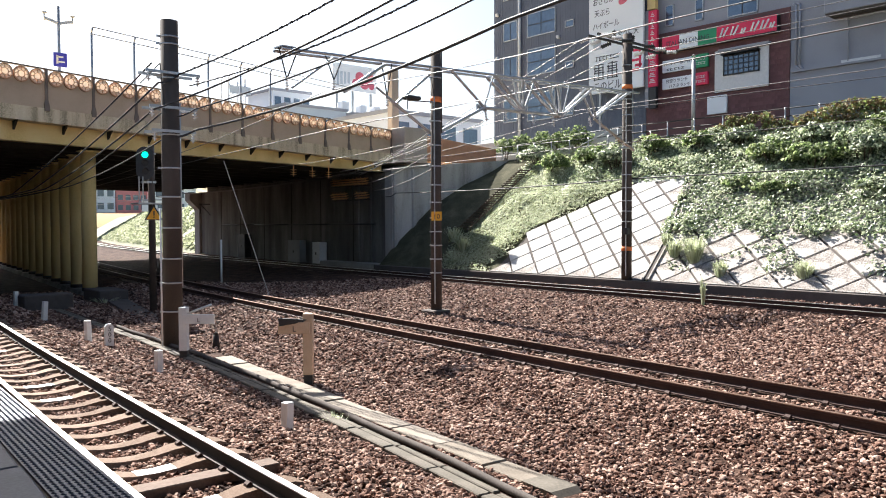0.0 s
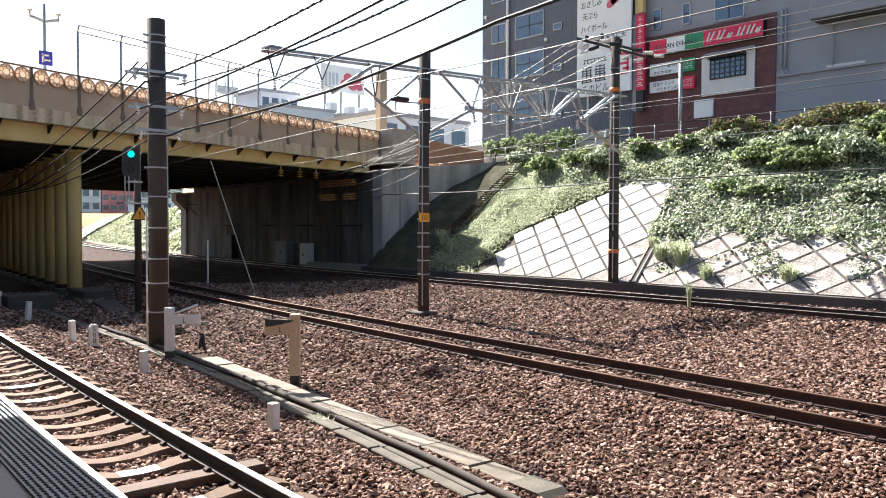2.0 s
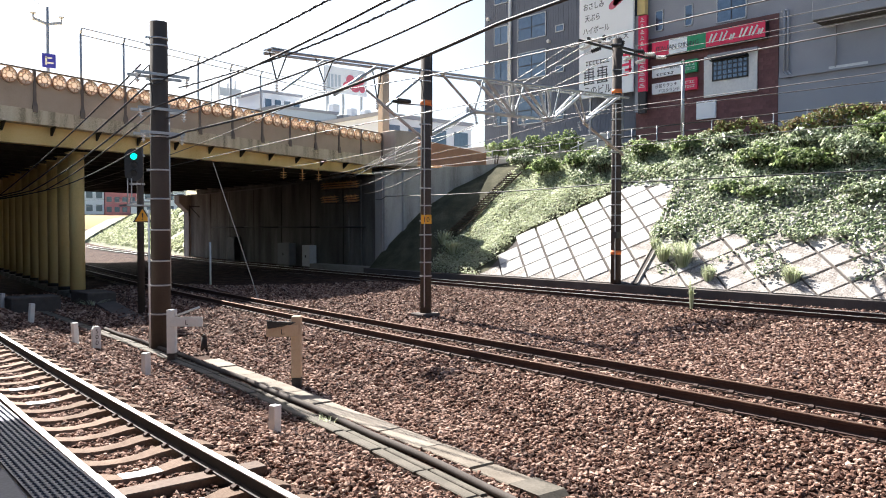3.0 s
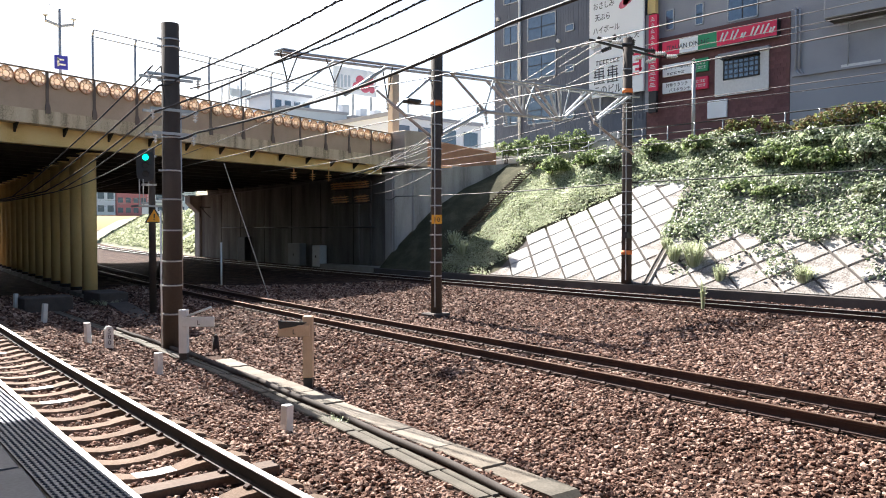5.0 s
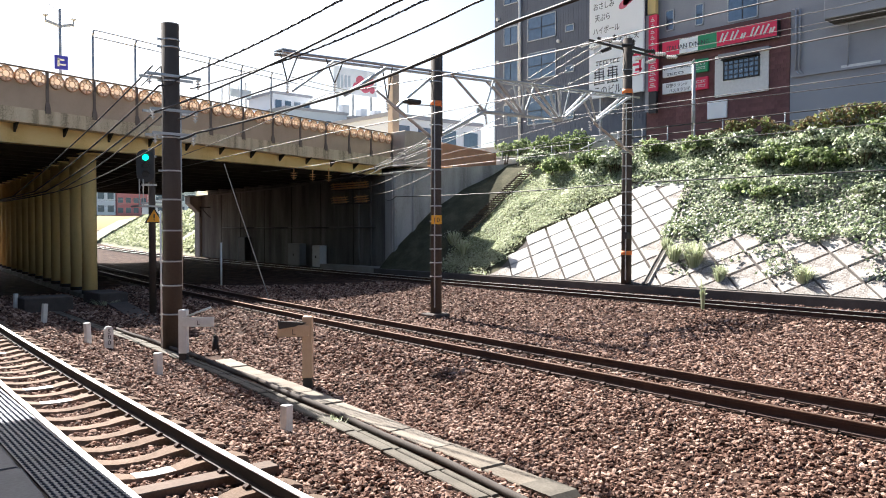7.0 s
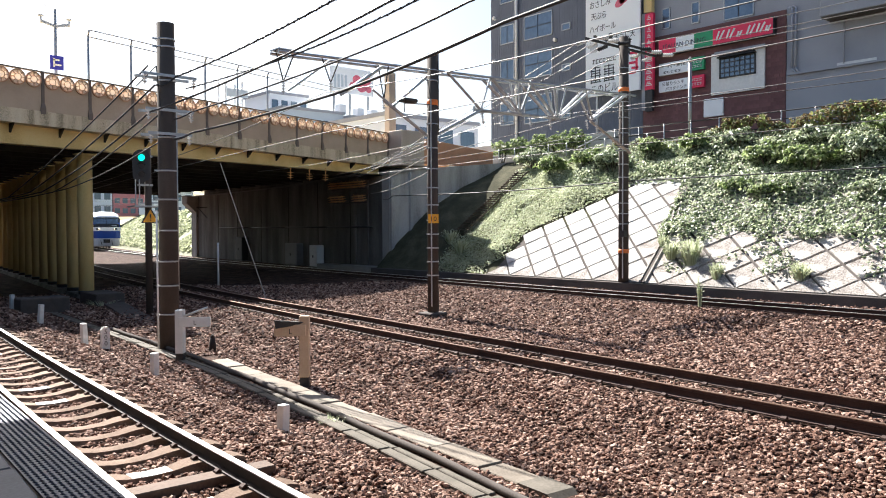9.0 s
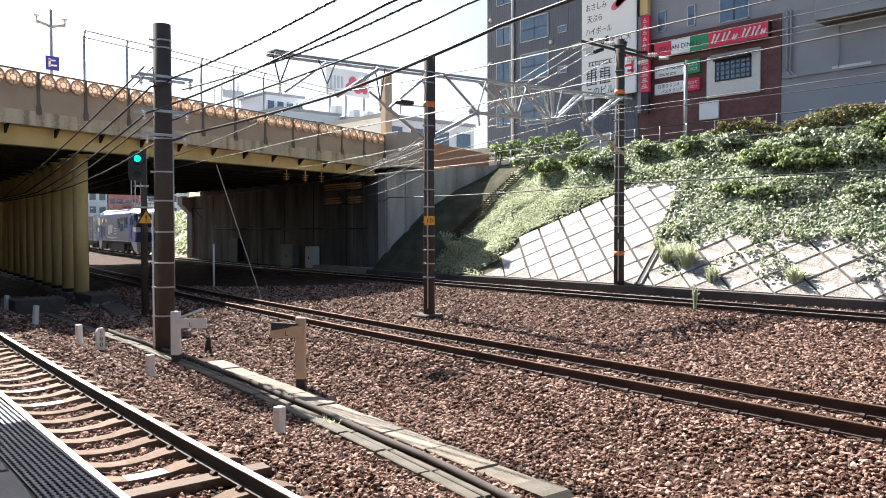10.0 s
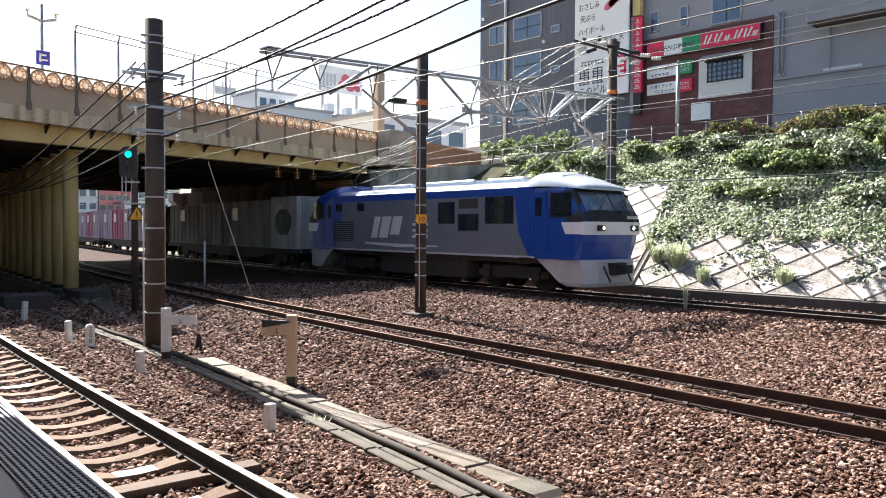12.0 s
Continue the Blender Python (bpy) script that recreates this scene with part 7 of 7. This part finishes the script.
def duct(name, label, fx, y0, y1, w, h, z, material, step, seed):
    """A run of concrete duct covers, each a piece."""
    d = empty(name, label, "cable duct", "cable ducts", kind="structure")
    rng = random.Random(seed)
    bm = bmesh.new()
    box(bm, -w / 2, w / 2, -step / 2 + 0.006, step / 2 - 0.006, -h, 0)
    bevelled(bm, 0.012)
    me = mesh_of(bm, "cover_slab", material)
    y = y0
    while y < y1:
        turn = math.atan2(fx(y + 0.5) - fx(y - 0.5), 1)
        ob = new("cover_slab", me)
        ob.parent = d
        ob.matrix_basis = Matrix.Translation((fx(y), y, z + rng.uniform(-0.012, 0.012))) @ Matrix.Rotation(-turn + rng.uniform(-0.008, 0.008), 4, 'Z')
        y += step
    return d


def build_ducts():
    fa, fb = duct_a, duct_b
    duct("cable_duct", "pale concrete cable duct ending in the ballast", fa, 5.7, 15.5, 0.36, 0.22, -0.415, DUCT, 0.98, 1)
    duct("cable_duct", "narrow weathered concrete cable duct", fb, 1.0, 34, 0.15, 0.25, -0.405, CONC_OLD2, 1.0, 2)
    duct("cable_duct", "narrow weathered concrete cable duct", lambda y: fb(y) + 0.17, 1.0, 34, 0.09, 0.25, -0.43, CONC_OLD2, 1.0, 3)
    bm = bmesh.new()
    pts = [(fb(y) + 0.29 + 0.02 * math.sin(y * 2.1), y, -0.40) for y in np.arange(2, 22, 0.5)]
    loft(bm, [[(x + 0.045 * math.cos(a), y, z + 0.045 * math.sin(a)) for a in (math.pi * i / 4 for i in range(8))] for x, y, z in pts], smooth=True)
    thing("cable", bm, KERB, "thick grey cable lying beside the duct", "cable")
    bm = bmesh.new()
    loft(bm, [[(x, y, z) for x, z in ((-0.19, -0.3), (0.19, -0.3), (0.19, 0.02), (-0.19, 0.02))] for y in (-0.35, 0.1)] + [[(-0.15, 0.3, -0.3), (0.15, 0.3, -0.3), (0.15, 0.3, -0.12), (-0.15, 0.3, -0.12)]])
    thing("duct_end", bm, CONC_OLD2, "broken mossy concrete end of the cable duct", "duct end", at=pose(6.14, 5.15, -0.415, 0, 0, 174))


DUCT = mat("duct_concrete", [(0.10, 0.08, 0.06), (0.20, 0.168, 0.132), (0.28, 0.24, 0.197)], 0.9, scale=2.2, fine=40, bump=0.35, per_object=0.25)
CONC_OLD2 = mat("mossy_concrete", [(0.05, 0.043, 0.032), (0.10, 0.086, 0.067), (0.17, 0.148, 0.12)], 0.9, scale=2.5, fine=40, bump=0.4)


def build_under_bridge():
    # cabinets along the abutment
    for y, z, h, w, m, label in ((42.0, -0.2, 1.42, 0.45, WHITE, "white lineside cabinet at the abutment wall"), (45.3, -0.2, 1.5, 0.75, CABINET, "grey lineside cabinet at the abutment wall"), (54.6, -0.2, 1.85, 0.6, DARKSTEEL, "dark tall cabinet under the bridge")):
        x = wall_x(y)
        c = empty("lineside_cabinet", label, "cabinet", "lineside cabinets", at=pose(x - 0.35, y, z))
        bm = bmesh.new()
        box(bm, -0.25, 0.25, -w / 1.0, w / 1.0, 0.08, h)
        part("body", bevelled(bm, 0.015), m, c)
        bm = bmesh.new()
        box(bm, -0.27, -0.25, -w / 1.0 + 0.05, w / 1.0 - 0.05, 0.15, h - 0.07)
        d = part("door", bevelled(bm, 0.006), m, c)
        bm = bmesh.new()
        box(bm, -0.29, -0.27, -0.06, 0.06, h * 0.45, h * 0.55)
        part("handle", bm, DARKSTEEL, d)
        bm = bmesh.new()
        box(bm, -0.3, 0.3, -w - 0.05, w + 0.05, -0.1, 0.08)
        part("plinth", bm, CONC_OLD, c)
    # strain insulators hanging at the bridge edge
    for zz in (4.72, 3.9):
        rack = empty("insulator_rack", "rack of brown ceramic insulators hung under the bridge", "insulators", "insulator racks", at=pose(25.9, 35.44, 2.3 + 0.974 * (zz - 2.3)))
        bm = bmesh.new()
        box(bm, -0.05, 0.05, -0.2, 3.4, -0.16, -0.1)
        tube(bm, (0, 1.6, -0.1), (0, 1.6, 1.2 if zz < 4.5 else 0.6), 0.03, seg=6)
        part("bar", bm, DARKSTEEL, rack)
        for k in range(9):
            if zz < 4.5 and k in (3, 4):
                continue
            bm = bmesh.new()
            insulator(bm, (-0.1, 0.05 + 0.4 * k, -0.1), (-0.15, 0.25, 1), 3, 0.21, 0.46)
            part("insulator", bm, TERRA, rack)
    for x, y in ((20.0, 33.6), (21.2, 33.8), (22.3, 34.0)):
        bm = bmesh.new()
        insulator(bm, (0, 0, 0), (0, 0, -1), 3, 0.17, 0.4)
        tube(bm, (0, 0, 0), (0, 0, 0.3), 0.03, seg=6)
        thing("hanging_insulator", bm, TERRA, "brown ceramic insulator under the bridge edge", "insulator", "hanging insulators", at=pose(x, y, 5.1))
    bm = bmesh.new()
    tube(bm, (0, 0, 0), (0, 0, 2.0), 0.045, seg=8)
    thing("marker_pole", bm, WHITE, "thin white pole between the tracks under the bridge", "pole", at=pose(16.0, 33.3, -0.35))
    # low concrete blocks near the plinth
    for x, y, sx, sy, h in ((7.2, 28.0, 0.75, 0.5, 0.5), (9.6, 29.4, 0.5, 0.9, 0.45)):
        bm = bmesh.new()
        box(bm, -sx, sx, -sy, sy, -0.2, h)
        thing("concrete_block", bevelled(bm, 0.03), KERB0, "dark concrete block beside the bridge columns", "block", "concrete blocks", at=pose(x, y, -0.45))
    bm = bmesh.new()
    loft(bm, [[(x, y, z) for x, z in ((9.6 - 0.17 * (30 - y), -0.6), (10.3 - 0.17 * (30 - y), -0.6), (10.3 - 0.17 * (30 - y), -0.3 - 0.02 * (30 - y)), (9.6 - 0.17 * (30 - y), -0.3 - 0.02 * (30 - y)))] for y in (19.5, 30.5)])
    thing("concrete_ramp", bm, KERB0, "dark concrete channel slab leading to the bridge columns", "slab", kind="structure")


build_markers()
build_ducts()
build_under_bridge()
place_sleepers()


def build_stones():
    """Loose ballast stones over the bed, densest where it is seen closest."""
    rng = np.random.default_rng(6)
    ico = []
    g = (1 + 5 ** 0.5) / 2
    for a, b in ((-1, g), (1, g), (-1, -g), (1, -g)):
        ico += [(a, b, 0), (0, a, b), (b, 0, a)]
    ico = np.array(ico, float) / np.linalg.norm((1, g))
    tri = [(i, j, k) for i in range(12) for j in range(i + 1, 12) for k in range(j + 1, 12) if all(abs(np.linalg.norm(ico[p] - ico[q]) - 2 / np.linalg.norm((1, g))) < 0.01 for p, q in ((i, j), (j, k), (i, k)))]
    tri = np.array([t if np.dot(np.cross(ico[t[1]] - ico[t[0]], ico[t[2]] - ico[t[0]]), ico[t[0]]) > 0 else (t[0], t[2], t[1]) for t in tri])
    octa = np.array([(1, 0, 0), (0, 1, 0), (-1, 0, 0), (0, -1, 0), (0, 0, 1), (0, 0, -1)], float)
    otri = np.array([(0, 1, 4), (1, 2, 4), (2, 3, 4), (3, 0, 4)])
    for name, base, faces, lo, hi, per, size in (("ballast_stones", ico, tri, 3.5, 13.0, 760, 0.028), ("ballast_stones", ico, tri, 13.0, 20, 330, 0.035), ("ballast_stones", octa, otri, 20, 36, 130, 0.05)):
        pts = []
        area = 0.5 * 1.15 * (hi * hi - lo * lo)
        n = int(area * per)
        d = np.sqrt(rng.uniform(lo * lo, hi * hi, n))
        an = np.radians(41.6) + rng.uniform(-0.575, 0.575, n)
        xs, ys = d * np.sin(an), d * np.cos(an)
        for x, y in zip(xs, ys):
            nx, mx, fx = near_x(y), mid_x(y), far_x(y)
            if x < nx - 1.2 or x > 25.0:
                continue
            skip = False
            for c in (nx, mx, fx):
                if abs(abs(x - c) - 0.5665) < 0.1:
                    skip = True
            da, db = duct_a(y), duct_b(y)
            if (abs(x - da) < 0.19 and y < 15.8 and y > 4.9) or (x > db - 0.1 and x < db + 0.3 and y < 33):
                skip = True
            if x > da - 0.1 and x < db + 0.6 and rng.random() < 0.6:
                skip = True
            z = ground_z(x, y)
            if abs(x - nx) < 1.05:
                ph = ((y + 1.14) / 0.6) % 1.0
                if min(ph, 1 - ph) * 0.6 < 0.15:
                    skip = True
            if not skip:
                pts.append((x, y, z))
        n = len(pts)
        nv = len(base)
        P = np.array(pts)
        s = size * rng.uniform(0.55, 1.35, n)
        sc = np.stack([s * rng.uniform(0.8, 1.35, n), s * rng.uniform(0.7, 1.1, n), s * rng.uniform(0.45, 0.8, n)], 1)
        v = base[None] * (1 + rng.uniform(-0.42, 0.36, (n, nv, 1))) * sc[:, None, :]
        a, b, c = rng.uniform(0, 6.28, n), rng.normal(0, 0.34, n), rng.normal(0, 0.34, n)
        ca, sa, cb, sb, cc, sc2 = np.cos(a), np.sin(a), np.cos(b), np.sin(b), np.cos(c), np.sin(c)
        x, y, z = v[..., 0], v[..., 1], v[..., 2]
        y, z = y * cb[:, None] - z * sb[:, None], y * sb[:, None] + z * cb[:, None]
        x, z = x * cc[:, None] + z * sc2[:, None], -x * sc2[:, None] + z * cc[:, None]
        x, y = x * ca[:, None] - y * sa[:, None], x * sa[:, None] + y * ca[:, None]
        lift = rng.uniform(-0.2, 0.85, n) * s
        co = np.stack([x + P[:, 0:1], y + P[:, 1:2], z + P[:, 2:3] + lift[:, None]], 2).reshape(-1, 3)
        f = (faces[None] + (np.arange(n) * nv)[:, None, None]).reshape(-1, 3)
        me = bpy.data.meshes.new(name)
        me.vertices.add(len(co))
        me.vertices.foreach_set("co", co.ravel())
        me.loops.add(f.size)
        me.loops.foreach_set("vertex_index", f.ravel().astype(np.int32))
        me.polygons.add(len(f))
        me.polygons.foreach_set("loop_start", np.arange(0, f.size, 3, dtype=np.int32))
        me.update(calc_edges=True)
        me.shade_flat()
        me.materials.append(STONE)
        ob = new(name, me)
        tagged(ob, "loose brown ballast stones covering the track bed", "ballast", kind="stuff")


build_stones()


# ---- what moves ----
FRONT_END, SPEED = 15.4, 25.5


def chord(y, length):
    """A vehicle whose front end stands at y, both ends on the track."""
    a, b = Vector((far_x(y), y, 0)), Vector((far_x(y + length), y + length, 0))
    return Matrix.Translation(a) @ Matrix.Rotation(-math.atan2(b.x - a.x, b.y - a.y), 4, 'Z')


def motions():
    times = [0, 2, 4, 6, 7, 8] + [8.5 + 0.25 * i for i in range(14)] + [11.9667, 12.0]
    for k, (ob, length) in enumerate([(LOCO, 18.4)] + [(w, 21.6) for w in WAGONS]):
        back = 0 if k == 0 else 19.2 + 22.0 * (k - 1)
        rows = []
        for t in times:
            y = FRONT_END + SPEED * (12.0 - t) + back
            rows.append((t, chord(y, length)))
        walk(ob, rows)


motions()
